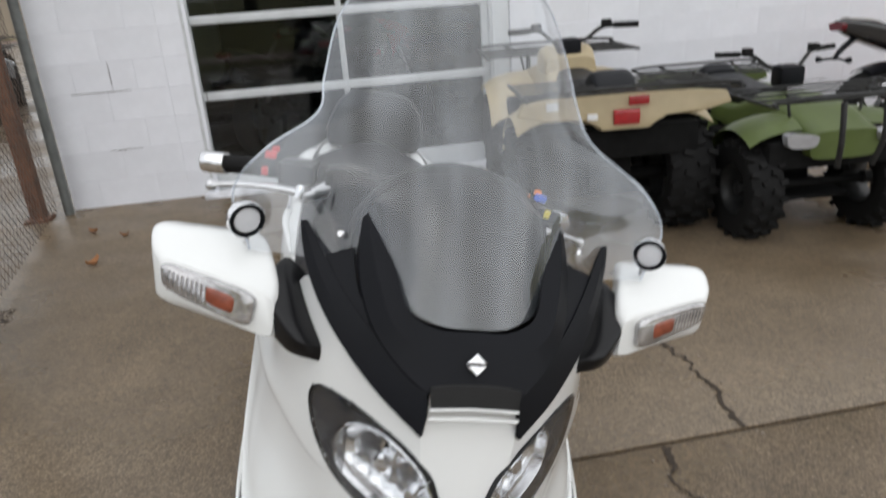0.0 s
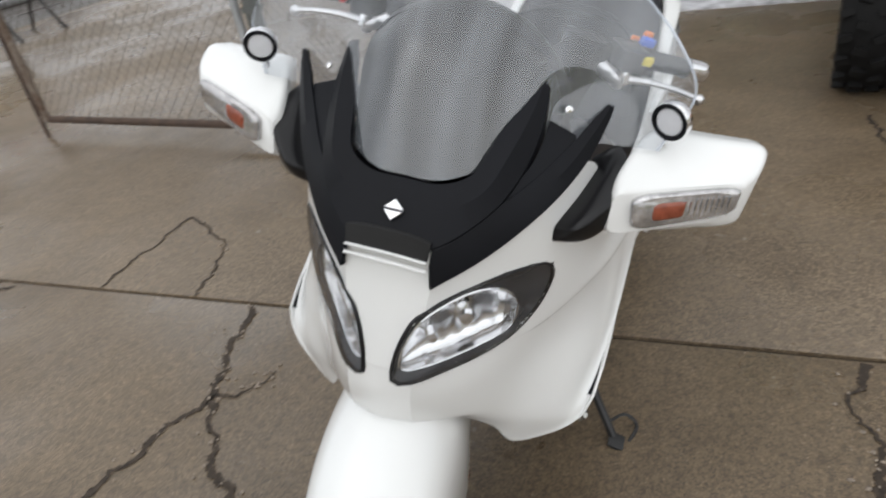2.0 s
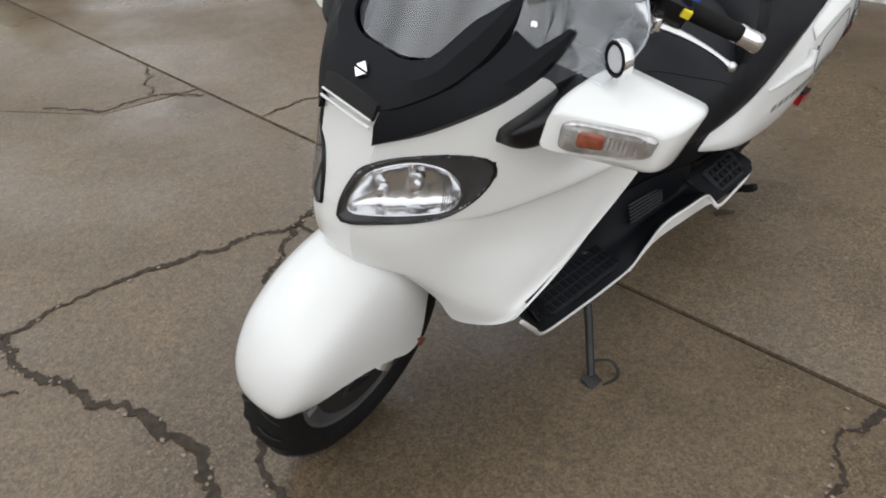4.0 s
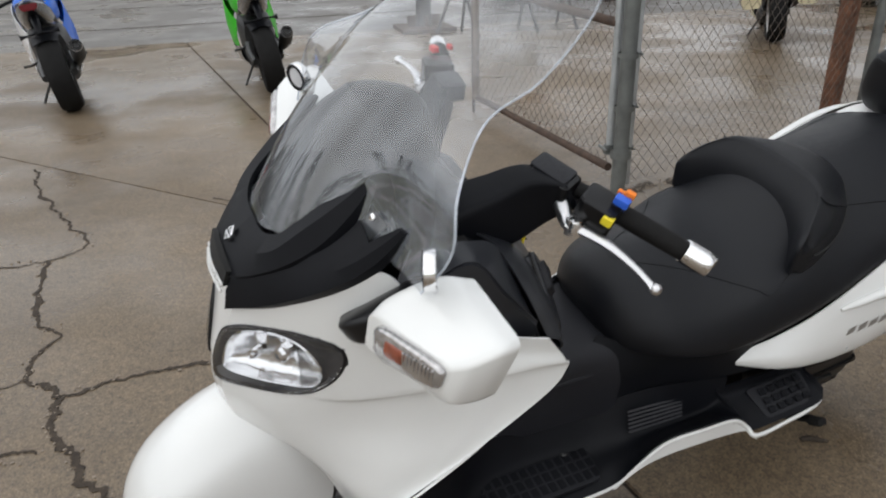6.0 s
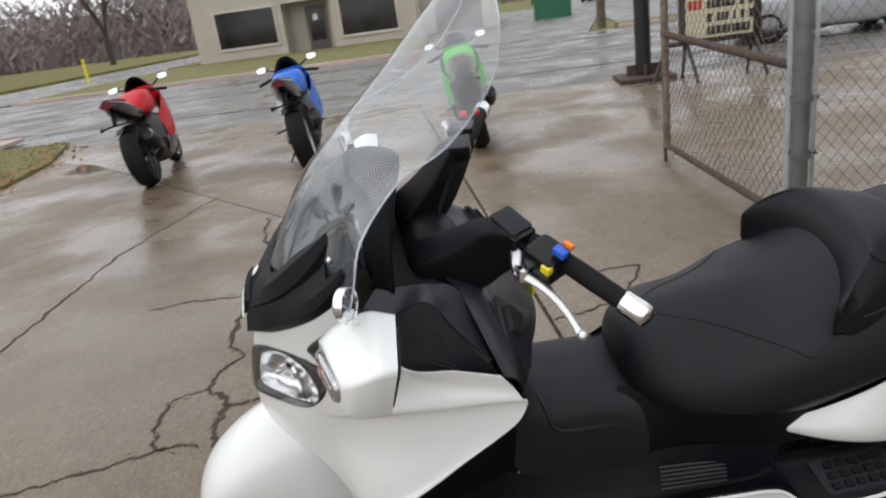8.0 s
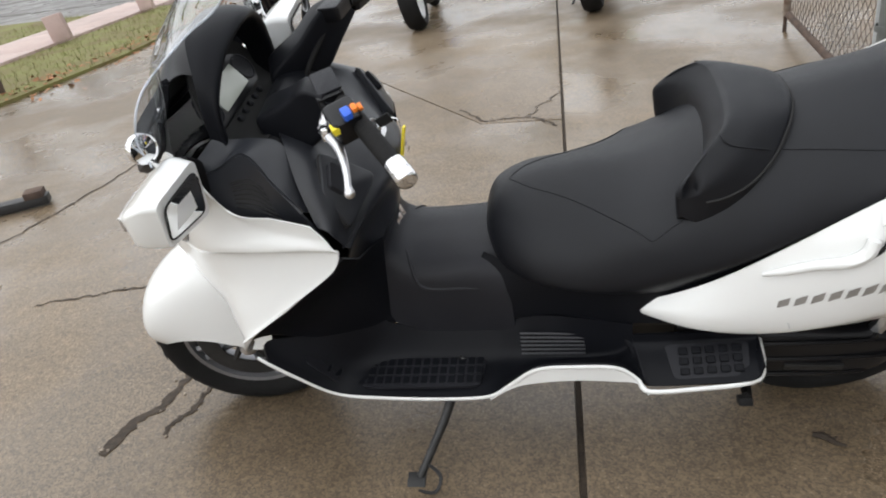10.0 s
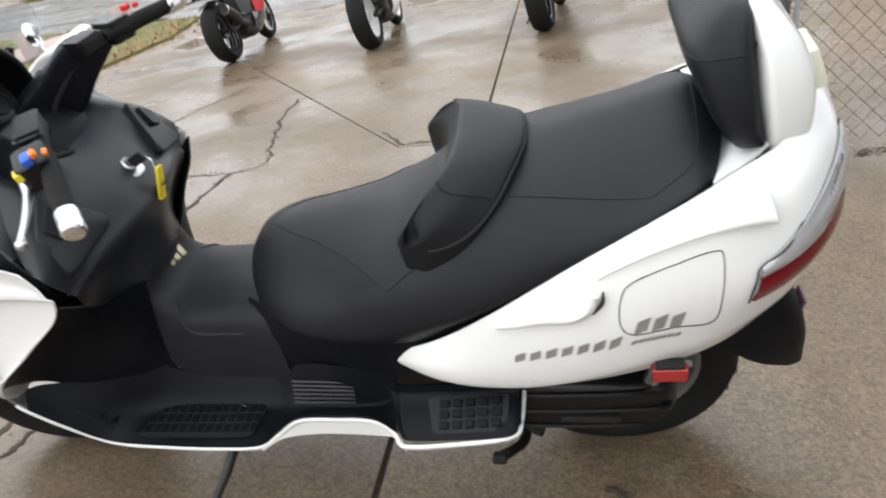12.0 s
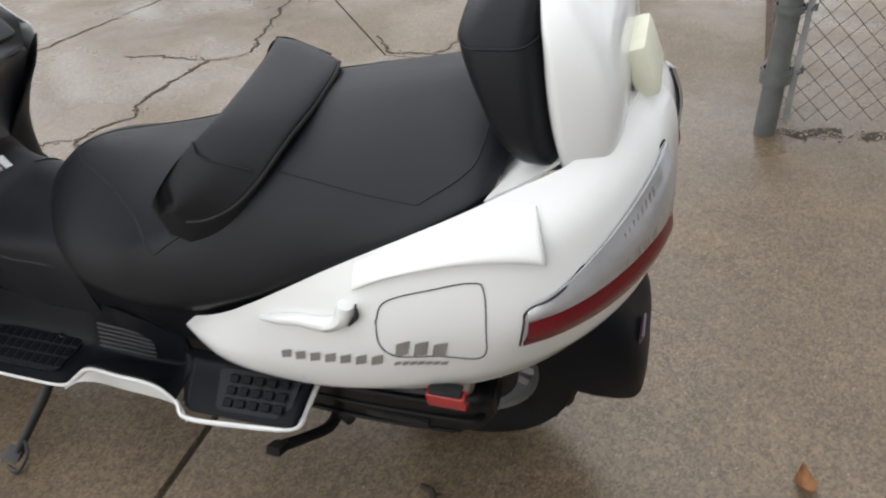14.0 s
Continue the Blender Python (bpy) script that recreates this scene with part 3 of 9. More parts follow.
# loose grit and chips along the broken cracks
M_CHIP = mat("concrete_chips", (0.26, 0.215, 0.17), 0.8, var=0.3, scale=60, bump=0.4, bscale=200)
chips = B()
rc = random.Random(21)
for width, line in CRACKS:
    pts = spline([V(x, y, 0) for x, y in line], 60)
    for k in range(int(26 * width / 0.02)):
        p = rc.choice(pts)
        r = rc.uniform(0.002, 0.0065)
        m = Matrix.Translation(p + V(rc.gauss(0, 0.022), rc.gauss(0, 0.022), r * 0.45)) @ Matrix.Rotation(rc.uniform(0, 6.28), 4, "Z") @ Matrix.Diagonal((r * rc.uniform(0.8, 1.5), r, r * rc.uniform(0.5, 0.9), 1))
        bmesh.ops.create_icosphere(chips, subdivisions=1, radius=1, matrix=m)
tagged(part("concrete_chips", chips, M_CHIP, smooth=0), "loose tan grit along the cracks in the concrete", "grit", kind="stuff")

# ---- white block shop with its glazed door ----
MW = pose(-1.71, 4.97, 0, 0, 0, LOT)
wall = thing("wall_shop", MW, "white painted concrete block wall with grey joints", "wall", kind="structure")
bm = B()
for u0, u1, z0, z1 in ((-0.975, -0.06, -0.1, 4.0), (2.31, 8.6, -0.1, 4.0), (-0.06, 2.31, 2.86, 4.0)):
    box(bm, ((u0 + u1) / 2, 0.105, (z0 + z1) / 2), (u1 - u0, 0.19, z1 - z0))
part("core", bm, M_MORTAR, wall, smooth=30)
bm = B()
box(bm, (-0.88, 4.6, 1.95), (0.19, 8.8, 4.1))
part("side_wall", bm, M_BLOCK, wall)
bm = B()
box(bm, (3.8, 4.5, 4.05), (9.6, 9.2, 0.12))
part("roof", bm, M_DARK, wall)

interior = thing("shop_room", MW, "dim showroom behind the glazed door", "room", kind="structure")
# near-black on every surface: the room's dimness is put into the colour
M_DIM = mat("room_gloom_colour", (0.045, 0.045, 0.046), 0.8, var=0.2, scale=1)
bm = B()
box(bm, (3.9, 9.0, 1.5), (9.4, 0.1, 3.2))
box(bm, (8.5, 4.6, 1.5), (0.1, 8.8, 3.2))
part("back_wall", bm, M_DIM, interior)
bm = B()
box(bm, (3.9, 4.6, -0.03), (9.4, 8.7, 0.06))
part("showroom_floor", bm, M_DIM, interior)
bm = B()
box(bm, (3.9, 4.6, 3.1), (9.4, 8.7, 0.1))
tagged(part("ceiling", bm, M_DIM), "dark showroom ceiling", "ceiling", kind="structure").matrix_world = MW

M_TUBE = mat("fluorescent_tube", (0.92, 1.0, 0.72), 0.4, var=0, emit=5.0)
for u, d in ((1.6, 3.2), (3.2, 3.2), (2.0, 5.0), (3.6, 5.0), (1.4, 7.0), (3.0, 7.0), (4.6, 7.0)):
    lamp = thing("tube_lamp", MW @ pose(u, d, 2.72), "lit fluorescent strip lamp under the ceiling", "lamp", group="showroom lamps")
    bm = B()
    box(bm, (0, 0, 0.05), (1.24, 0.12, 0.05), 0.01)
    part("housing", bm, M_DIM, lamp)
    bm = B()
    tube(bm, [V(-0.58, 0, 0.0), V(0.58, 0, 0.0)], 0.018, 8)
    part("glowing_tube", bm, M_TUBE, lamp, "lit white tube")

door = thing("door_overhead", MW, "white aluminium overhead door with glass panes", "door", kind="structure")
rails = [0.085, 0.70, 1.22, 1.755, 2.28, 2.80]
for z in rails:
    bm = B()
    h = 0.15 if z < 0.2 else 0.058
    box(bm, (1.075, 0.06, z), (2.15, 0.045, h), 0.006)
    part("rail", bm, M_WHITEAL, door)
for u in (0.02, 1.068, 2.13):
    bm = B()
    box(bm, (u, 0.066, 1.44), (0.05 if u != 1.068 else 0.04, 0.04, 2.75), 0.005)
    part("stile", bm, M_WHITEAL, door)
for z0, z1 in zip(rails, rails[1:]):
    for u in (0.55, 1.60):
        bm = B()
        box(bm, (u, 0.075, (z0 + z1) / 2), (1.04, 0.006, z1 - z0))
        ob = part("pane", bm, M_PANE, door)
        ob.visible_shadow = False
for u, w in ((-0.03, 0.06), (2.23, 0.15)):
    bm = B()
    box(bm, (u, 0.035, 1.43), (w, 0.07, 2.86), 0.006)
    box(bm, (u + (0.035 if u < 0 else -0.05), 0.02, 1.43), (0.02, 0.075, 2.85), 0.004)
    part("jamb", bm, M_WHITEAL, door)
bm = B()
box(bm, (1.1, 0.0, 0.004), (2.3, 0.3, 0.03), 0.006)
part("threshold", bm, M_MORTAR, door)

# painted blocks
for w, spans in ((0.397, "full"), (0.194, "half")):
    bm = B()
    box(bm, (0, 0.003, 0), (w + 0.0084, 0.03, 0.2018), 0.0014, seg=1)
    me = bpy.data.meshes.new("block")
    bm.to_mesh(me)
    bm.free()
    me.materials.append(M_BLOCK)
    for row in range(14):
        z = 0.095 + row * 0.2025
        for a, b in ((-0.975, -0.06), (2.31, 7.4)):
            u, k = a, 0
            while u < b - 0.05:
                first_half = (row % 2 == 0) == (a < 0) and k == 0
                room = b - u
                size = 0.203 if first_half or room < 0.33 else 0.406
                if size == (0.406 if spans == "full" else 0.203):
                    ob = new("block", me)
                    ob.parent = wall
                    ob.location = (u + size / 2, 0.0, z)
                u += size
                k += 1

# open joints where the paint has cracked
rj = random.Random(12)
for k in range(46):
    row = rj.randrange(2, 14)
    u = 2.35 + 4.6 * rj.random() if k % 5 else -0.95 + 0.6 * rj.random()
    bm = B()
    if rj.random() < 0.6:
        n = rj.uniform(0.08, 0.40)
        tube(bm, [V(u, -0.0125, row * 0.2025 - 0.006), V(u + n / 2, -0.0125, row * 0.2025 - 0.007), V(u + n, -0.0125, row * 0.2025 - 0.006)], [0.0014, 0.0032, 0.0012], 5, 8)
    else:
        col = int((u - 2.31) / 0.406)
        x = 2.31 + 0.406 * (col + (0.5 if row % 2 else 0))
        tube(bm, [V(x, -0.0125, row * 0.2025), V(x + 0.001, -0.0125, row * 0.2025 + 0.1), V(x, -0.0125, row * 0.2025 + 0.19)], [0.001, 0.003, 0.001], 5, 8)
    part("open_joint", bm, M_CRACK, wall)

# ---- fence, gate and posts ----


def mesh_wires(bm, p, q, z0, z1, pitch=0.038, r=0.0019):
    """Woven diamond wire between two uprights."""
    p, q = V(*p, 0), V(*q, 0)
    t = (q - p).normalized()
    n = V(-t.y, t.x, 0)
    length = (q - p).length
    rows = int((z1 - z0) / pitch)
    k = int(length / pitch)
    for i in range(k + 1):
        prev = None
        for j in range(rows + 1):
            s = i * pitch + (pitch / 2 if (i + j) % 2 else -pitch / 2) * 1.02
            s = min(max(s, 0), length)
            c = p + t * s + n * (r if j % 2 else -r) + V(0, 0, z0 + (z1 - z0) * j / rows)
            ring = [bm.verts.new(c + d) for d in (t * r, n * r, -t * r, -n * r)]
            if prev:
                for m in range(4):
                    bm.faces.new((prev[m], prev[(m + 1) % 4], ring[(m + 1) % 4], ring[m]))
            prev = ring


FP, WP, GP = (-2.0, 2.58), (-2.70, 4.62), (-3.97, 2.37)
fence = thing("chain_link_fence", Matrix(), "galvanised chain-link fence with pipe posts and barbed wire", "fence")
bm = B()
tube(bm, [V(*FP, -0.05), V(*FP, 2.75)], 0.038, 16)
lathe(bm, [(0.0, 2.83), (0.03, 2.82), (0.047, 2.78), (0.047, 2.74)], 12, Matrix.Translation((*FP, 0)), full=False)
part("corner_post", bm, M_GALV, fence)
bm = B()
tube(bm, [V(WP[0] + 0.05, WP[1] + 0.05, 0), V(WP[0] + 0.05, WP[1] + 0.05, 2.6)], 0.032, 12)
part("wall_post", bm, M_GALV, fence)
bm = B()
tube(bm, [V(*FP, 1.56), V(*WP, 1.53)], 0.022, 10)
part("top_rail", bm, M_RUSTGREY, fence, "rusty top rail")
bm = B()
mesh_wires(bm, FP, WP, 0.05, 1.72)
part("wire_mesh", bm, M_WIRE, fence)["kind"] = "stuff"
for z, sag in ((1.92, 0.10), (2.15, 0.06), (2.4, 0.05)):
    bm = B()
    pts = spline([V(*FP, z), V((FP[0] + WP[0]) / 2, (FP[1] + WP[1]) / 2, z - sag), V(*WP, z - 0.03)], 16)
    tube(bm, pts, 0.0028, 5)
    for p in pts[1:-1]:
        for a in (0, 1):
            d = V(rng.uniform(-1, 1), rng.uniform(-1, 1), rng.uniform(-1, 1)).normalized() * 0.022
            tube(bm, [p - d, p + d], 0.0016, 4)
    part("barbed_wire", bm, M_WIRE, fence)
bm = B()
box(bm, (FP[0] - 0.016, FP[1] + 0.062, 0.88), (0.006, 0.020, 1.68), 0.002)
part("tension_bar", bm, M_ZINC, fence, "flat zinc tension bar")
for z in (0.24, 0.46, 0.72, 1.2, 1.56):
    bm = B()
    lathe(bm, [(0.047, -0.012), (0.05, -0.012), (0.05, 0.012), (0.047, 0.012)], 14, Matrix.Translation((*FP, z)), full=False)
    box(bm, (FP[0] - 0.03, FP[1] + 0.06, z), (0.012, 0.05, 0.024), 0.002)
    tube(bm, [V(FP[0] - 0.05, FP[1] + 0.07, z), V(FP[0] + 0.01, FP[1] + 0.07, z)], 0.006, 6)
    part("clamp", bm, M_GALV, fence)
gate = thing("gate_leaf", Matrix(), "open chain-link gate leaf with rusty pipe rails", "gate")
gp0, gp1 = V(FP[0] - 0.10, FP[1] - 0.012, 0), V(*GP, 0)
for nm, a, b, r, mt in (("hinge_stile", gp0 + V(0, 0, 0.22), gp0 + V(0, 0, 2.3), 0.021, M_ZINC), ("end_stile", gp1 + V(0.06, 0, 0.12), gp1 + V(0.06, 0, 1.5), 0.024, M_RUSTGREY),
                        ("bottom_rail", gp0 + V(0, 0, 0.12), gp1 + V(0, 0, 0.13), 0.022, M_RUST), ("middle_rail", gp0 + V(0, 0, 0.86), gp1 + V(0, 0, 0.93), 0.024, M_RUST),
                        ("top_rail", gp0 + V(0, 0, 1.52), gp1 + V(0, 0, 1.47), 0.022, M_RUSTGREY), ("drop_rod", gp1 + V(-0.02, 0.0, 0.0), gp1 + V(-0.02, 0, 1.15), 0.013, M_RUST)):
    bm = B()
    tube(bm, [a, (a + b) / 2, b], r, 12, 6)
    part(nm, bm, mt, gate)
bm = B()
mesh_wires(bm, gp1[:2], gp0[:2], 0.13, 1.5)
part("wire_mesh", bm, M_WIRE, gate)["kind"] = "stuff"
for z in (0.22, 1.45):
    bm = B()
    lathe(bm, [(0.046, -0.02), (0.054, -0.02), (0.054, 0.02), (0.046, 0.02)], 14, Matrix.Translation((*FP, z)), full=False)
    lathe(bm, [(0.023, -0.025), (0.031, -0.025), (0.031, 0.025), (0.023, 0.025)], 14, Matrix.Translation((gp0.x, gp0.y, z)), full=False)
    box(bm, ((FP[0] + gp0.x) / 2, (FP[1] + gp0.y) / 2, z), (0.05, 0.025, 0.03), 0.004)
    tube(bm, [V(gp0.x - 0.06, gp0.y - 0.03, z + 0.005), V(gp0.x + 0.05, gp0.y - 0.04, z + 0.005)], 0.008, 6)
    part("hinge", bm, M_GALV, gate)

post = B()
box(post, (0, 0, 1.5), (0.09, 0.09, 3.0), 0.008)
box(post, (0, 0, 0.01), (0.16, 0.16, 0.02), 0.004)
tagged(part("steel_post", post, M_RUSTPOST), "rusty brown square steel post beside the wall", "post").matrix_world = pose(-2.80, 4.56, 0, 0, 0, LOT)

# ---- the maxi scooter, leaning on its side stand (x to its left, y to its rear) ----
scooter = thing("scooter", pose(-0.05, 0.66, 0.0, 0, 12.5, 10.3), "pearl white maxi scooter with tall screen leaning on its side stand", "scooter")


def flip(p):
    return V(-p[0], p[1], p[2])


def whole(rows):
    """Rows from the middle outwards, carried over to both sides."""
    return [[flip(p) for p in r[:0:-1]] + [V(*p) for p in r] for r in rows]


def loft(bm, rings, n=12, caps=True):
    """A closed shape through rings of equally many points."""
    cols = [spline([Vector(r[j]) for r in rings], n) for j in range(len(rings[0]))]
    grid = [[c[i] for c in cols] for i in range(n)]
    vs = [[bm.verts.new(p) for p in r] for r in grid]
    k = len(cols)
    for a, b in zip(vs, vs[1:]):
        for j in range(k):
            bm.faces.new((a[j], a[(j + 1) % k], b[(j + 1) % k], b[j]))
    if caps:
        bm.faces.new(vs[0][::-1])
        bm.faces.new(vs[-1])
    return bm


def ring4(a, b, c, d, r=0.25, n=4):
    """A ring through four corners, rounded by the share r."""
    q = [Vector(p) for p in (a, b, c, d)]
    out = []
    for i in range(4):
        p, prv, nxt = q[i], q[i - 1], q[(i + 1) % 4]
        s, e = p.lerp(prv, r), p.lerp(nxt, r)
        for k in range(n + 1):
            t = k / n
            out.append((1 - t) ** 2 * s + 2 * t * (1 - t) * p + t * t * e)
    return out


def sides(name, make, material, parent=None, label="", smooth=45):
    """The same part on both sides of the scooter."""
    out = []
    for sx in (1, -1):
        bm = B()
        make(bm)
        if sx < 0:
            bmesh.ops.scale(bm, vec=(-1, 1, 1), verts=bm.verts)
            bmesh.ops.reverse_faces(bm, faces=bm.faces)
        out.append(part(name, bm, material, parent or scooter, label, smooth))
    return out


STEER = Matrix.Translation((0, 0.1, 0)) @ Matrix.Rotation(radians(8), 4, "Z") @ Matrix.Translation((0, -0.1, 0))


def wheel(parent, name, y, z, radius, half, rim, spokes, rim_mat, m=None):
    """A tyre with grooves on a cast rim with spokes, a hub and a disc."""
    turn = Matrix.Translation((0, y, z)) @ Matrix.Rotation(radians(90), 4, "Y")
    w = B()
    prof = [(rim - 0.004, -half * 0.72), (rim + 0.012, -half * 0.86), ((rim + radius) / 2, -half), (radius - 0.022, -half * 0.92), (radius - 0.007, -half * 0.6), (radius, -half * 0.2),
            (radius, half * 0.2), (radius - 0.007, half * 0.6), (radius - 0.022, half * 0.92), ((rim + radius) / 2, half), (rim + 0.012, half * 0.86), (rim - 0.004, half * 0.72)]
    lathe(w, prof, 48, turn, full=False)
    tyre = part("wheel", w, M_RUBBER, parent, name)
    g = B()
    for k in range(28):
        a0 = 2 * math.pi * k / 28
        for s in (1, -1):
            pts = [turn @ V((radius - 0.0165 * f ** 2 + 0.0012) * math.cos(a0 + f * 0.12), (radius - 0.0165 * f ** 2 + 0.0012) * math.sin(a0 + f * 0.12), s * half * (0.15 + 0.7 * f)) for f in (0, 0.33, 0.66, 1)]
            tube(g, pts, [0.0022, 0.0028, 0.0028, 0.0015], 4)
    part("tread_groove", g, M_DARK, tyre)
    r = B()
    lathe(r, [(rim + 0.004, -half * 0.76), (rim - 0.012, -half * 0.70), (rim - 0.018, 0), (rim - 0.012, half * 0.70), (rim + 0.004, half * 0.76), (rim + 0.001, half * 0.6), (rim - 0.004, 0), (rim + 0.001, -half * 0.6), (rim + 0.004, -half * 0.76)], 40, turn, full=False)
    part("rim", r, rim_mat, tyre)
    s = B()
    for k in range(spokes):
        a = 2 * math.pi * k / spokes
        for off in (-0.16, 0.16):
            p0 = turn @ V(0.035 * math.cos(a + off), 0.035 * math.sin(a + off), half * 0.35)
            p1 = turn @ V((rim - 0.01) * math.cos(a + off * 0.8), (rim - 0.01) * math.sin(a + off * 0.8), half * 0.35)
            tube(s, [p0, (p0 + p1) / 2, p1], [0.016, 0.011, 0.014], 6)
    lathe(s, [(0.0, -half), (0.045, -half), (0.05, -half * 0.5), (0.045, half * 0.6), (0.03, half), (0.0, half)], 20, turn, full=False)
    part("spokes", s, rim_mat, tyre)
    for side in (1, -1):
        d = B()
        lathe(d, [(rim * 0.50, side * half * 0.72), (rim * 0.78, side * half * 0.72), (rim * 0.78, side * half * 0.80), (rim * 0.50, side * half * 0.80), (rim * 0.50, side * half * 0.72)], 36, turn, full=False)
        disc = part("brake_disc", d, M_STEEL, tyre, "dull steel brake disc")
        c = B()
        for k in range(6):
            a = 2 * math.pi * k / 6
            tube(c, [turn @ V(0.03 * math.cos(a), 0.03 * math.sin(a), side * half * 0.7), turn @ V(rim * 0.53 * math.cos(a + 0.3), rim * 0.53 * math.sin(a + 0.3), side * half * 0.74)], [0.012, 0.008], 6)
        part("disc_carrier", c, M_STEEL, disc)
    if m:
        tyre.matrix_basis = m
    return tyre


wheel(scooter, "black front tyre on a cast alloy wheel", 0.08, 0.262, 0.262, 0.062, 0.182, 5, M_CASTAL, STEER)
wheel(scooter, "wide black rear tyre on a cast alloy wheel", 1.515, 0.266, 0.264, 0.078, 0.182, 5, M_CASTAL)

# front fender
bm = B()
rows = []
for yc, zc, w, ye, ze in ((-0.152, 0.275, 0.030, -0.148, 0.282), (-0.174, 0.328, 0.066, -0.132, 0.306), (-0.165, 0.397, 0.094, -0.095, 0.332), (-0.124, 0.468, 0.112, -0.045, 0.348), (-0.062, 0.524, 0.122, 0.02, 0.342),
                          (0.0, 0.562, 0.127, 0.085, 0.316), (0.06, 0.582, 0.128, 0.135, 0.292), (0.12, 0.585, 0.124, 0.175, 0.31), (0.17, 0.575, 0.116, 0.19, 0.42)):
    row = []
    for k in range(-4, 5):
        f = k / 4
        e = abs(f) ** 2.3
        row.append((w * math.sin(f * math.pi / 2) * (1 - 0.06 * e) * (1.07 if abs(k) == 2 else 1.0), yc + (ye - yc) * e, zc + (ze - zc) * e))
    rows.append(row)
patch(bm, rows, 26, 25, 0.004)
fender = part("front_fender", bm, M_PEARL, scooter, "pearl white rounded fender", 60)
fender.matrix_basis = STEER
for s in (1, -1):
    bm = B()
    tube(bm, [V(s * 0.112, 0.13, 0.315), V(s * 0.122, 0.13, 0.315)], 0.006, 10)
    part("screw", bm, M_DARK, fender)
    bm = B()
    tube(bm, [V(s * 0.085, 0.085, 0.262), V(s * 0.088, 0.17, 0.42), V(s * 0.088, 0.22, 0.56)], 0.023, 12, 8)
    part("fork_leg", bm, M_ALU, fender)
    bm = B()
    box(bm, (s * 0.116, 0.172, 0.29), (0.012, 0.05, 0.022), 0.004, Matrix.Rotation(radians(-45), 4, "X"))
    part("reflector", bm, M_AMBER, fender, "small amber side reflector")
    bm = B()
    box(bm, (s * 0.062, 0.15, 0.25), (0.045, 0.07, 0.09), 0.012, Matrix.Rotation(radians(30), 4, "X"))
    part("brake_caliper", bm, M_STEEL, fender)

# white nose and leg fairings
from mathutils.bvhtree import BVHTree

COWL = [
    [(0, 0.078, 0.885), (0.07, 0.076, 0.872), (0.13, 0.127, 0.895), (0.191, 0.206, 0.940), (0.223, 0.262, 0.955), (0.254, 0.338, 0.842), (0.270, 0.43, 0.828), (0.285, 0.503, 0.815)],
    [(0, 0.053, 0.80), (0.06, 0.058, 0.80), (0.12, 0.11, 0.80), (0.195, 0.195, 0.812), (0.246, 0.29, 0.80), (0.262, 0.38, 0.802), (0.277, 0.455, 0.796), (0.290, 0.525, 0.785)],
    [(0, 0.030, 0.705), (0.05, 0.036, 0.705), (0.11, 0.10, 0.705), (0.194, 0.192, 0.716), (0.258, 0.298, 0.750), (0.283, 0.402, 0.763), (0.293, 0.482, 0.768), (0.297, 0.538, 0.765)],
    [(0, 0.027, 0.685), (0.05, 0.034, 0.683), (0.11, 0.098, 0.682), (0.186, 0.188, 0.690), (0.244, 0.298, 0.724), (0.269, 0.405, 0.740), (0.282, 0.486, 0.748), (0.294, 0.544, 0.751)],
    [(0, 0.022, 0.64), (0.05, 0.032, 0.635), (0.11, 0.092, 0.63), (0.180, 0.184, 0.635), (0.247, 0.287, 0.652), (0.277, 0.380, 0.668), (0.287, 0.448, 0.686), (0.297, 0.518, 0.708)],
    [(0, 0.030, 0.585), (0.05, 0.045, 0.577), (0.11, 0.10, 0.565), (0.175, 0.175, 0.56), (0.252, 0.25, 0.565), (0.281, 0.31, 0.58), (0.292, 0.36, 0.60), (0.299, 0.418, 0.635)],
    [(0, 0.052, 0.572), (0.06, 0.066, 0.563), (0.115, 0.116, 0.543), (0.165, 0.170, 0.505), (0.232, 0.216, 0.490), (0.266, 0.244, 0.496), (0.287, 0.272, 0.523), (0.298, 0.322, 0.568)],
    [(0, 0.068, 0.562), (0.06, 0.080, 0.553), (0.108, 0.124, 0.528), (0.148, 0.172, 0.472), (0.180, 0.200, 0.418), (0.238, 0.226, 0.436), (0.277, 0.240, 0.473), (0.293, 0.258, 0.520)],
]
HL = [(0.021, 0.026, 0.684), (0.024, 0.031, 0.712), (0.034, 0.041, 0.750), (0.053, 0.051, 0.784), (0.09, 0.082, 0.809), (0.14, 0.133, 0.825), (0.18, 0.176, 0.826), (0.197, 0.197, 0.816), (0.201, 0.201, 0.790), (0.188, 0.186, 0.745), (0.16, 0.153, 0.703), (0.122, 0.111, 0.682), (0.075, 0.056, 0.675), (0.036, 0.027, 0.669), (0.024, 0.025, 0.671)]
BOWL = [(0.033, 0.030, 0.692), (0.039, 0.036, 0.726), (0.062, 0.054, 0.770), (0.104, 0.094, 0.795), (0.140, 0.130, 0.792), (0.162, 0.154, 0.768), (0.168, 0.162, 0.734), (0.156, 0.148, 0.704), (0.112, 0.100, 0.687), (0.065, 0.048, 0.684), (0.042, 0.032, 0.684)]
HOLE = [(0.105 + (x - 0.105) * 1.01, y, 0.742 + (z - 0.742) * 1.01) for x, y, z in HL]


def inside(x, z, loop):
    """Whether a point lies within a loop, seen from the front."""
    hit = False
    for a, b in zip(loop, loop[1:] + loop[:1]):
        if (a[2] > z) != (b[2] > z) and x < a[0] + (z - a[2]) * (b[0] - a[0]) / (b[2] - a[2]):
            hit = not hit
    return hit


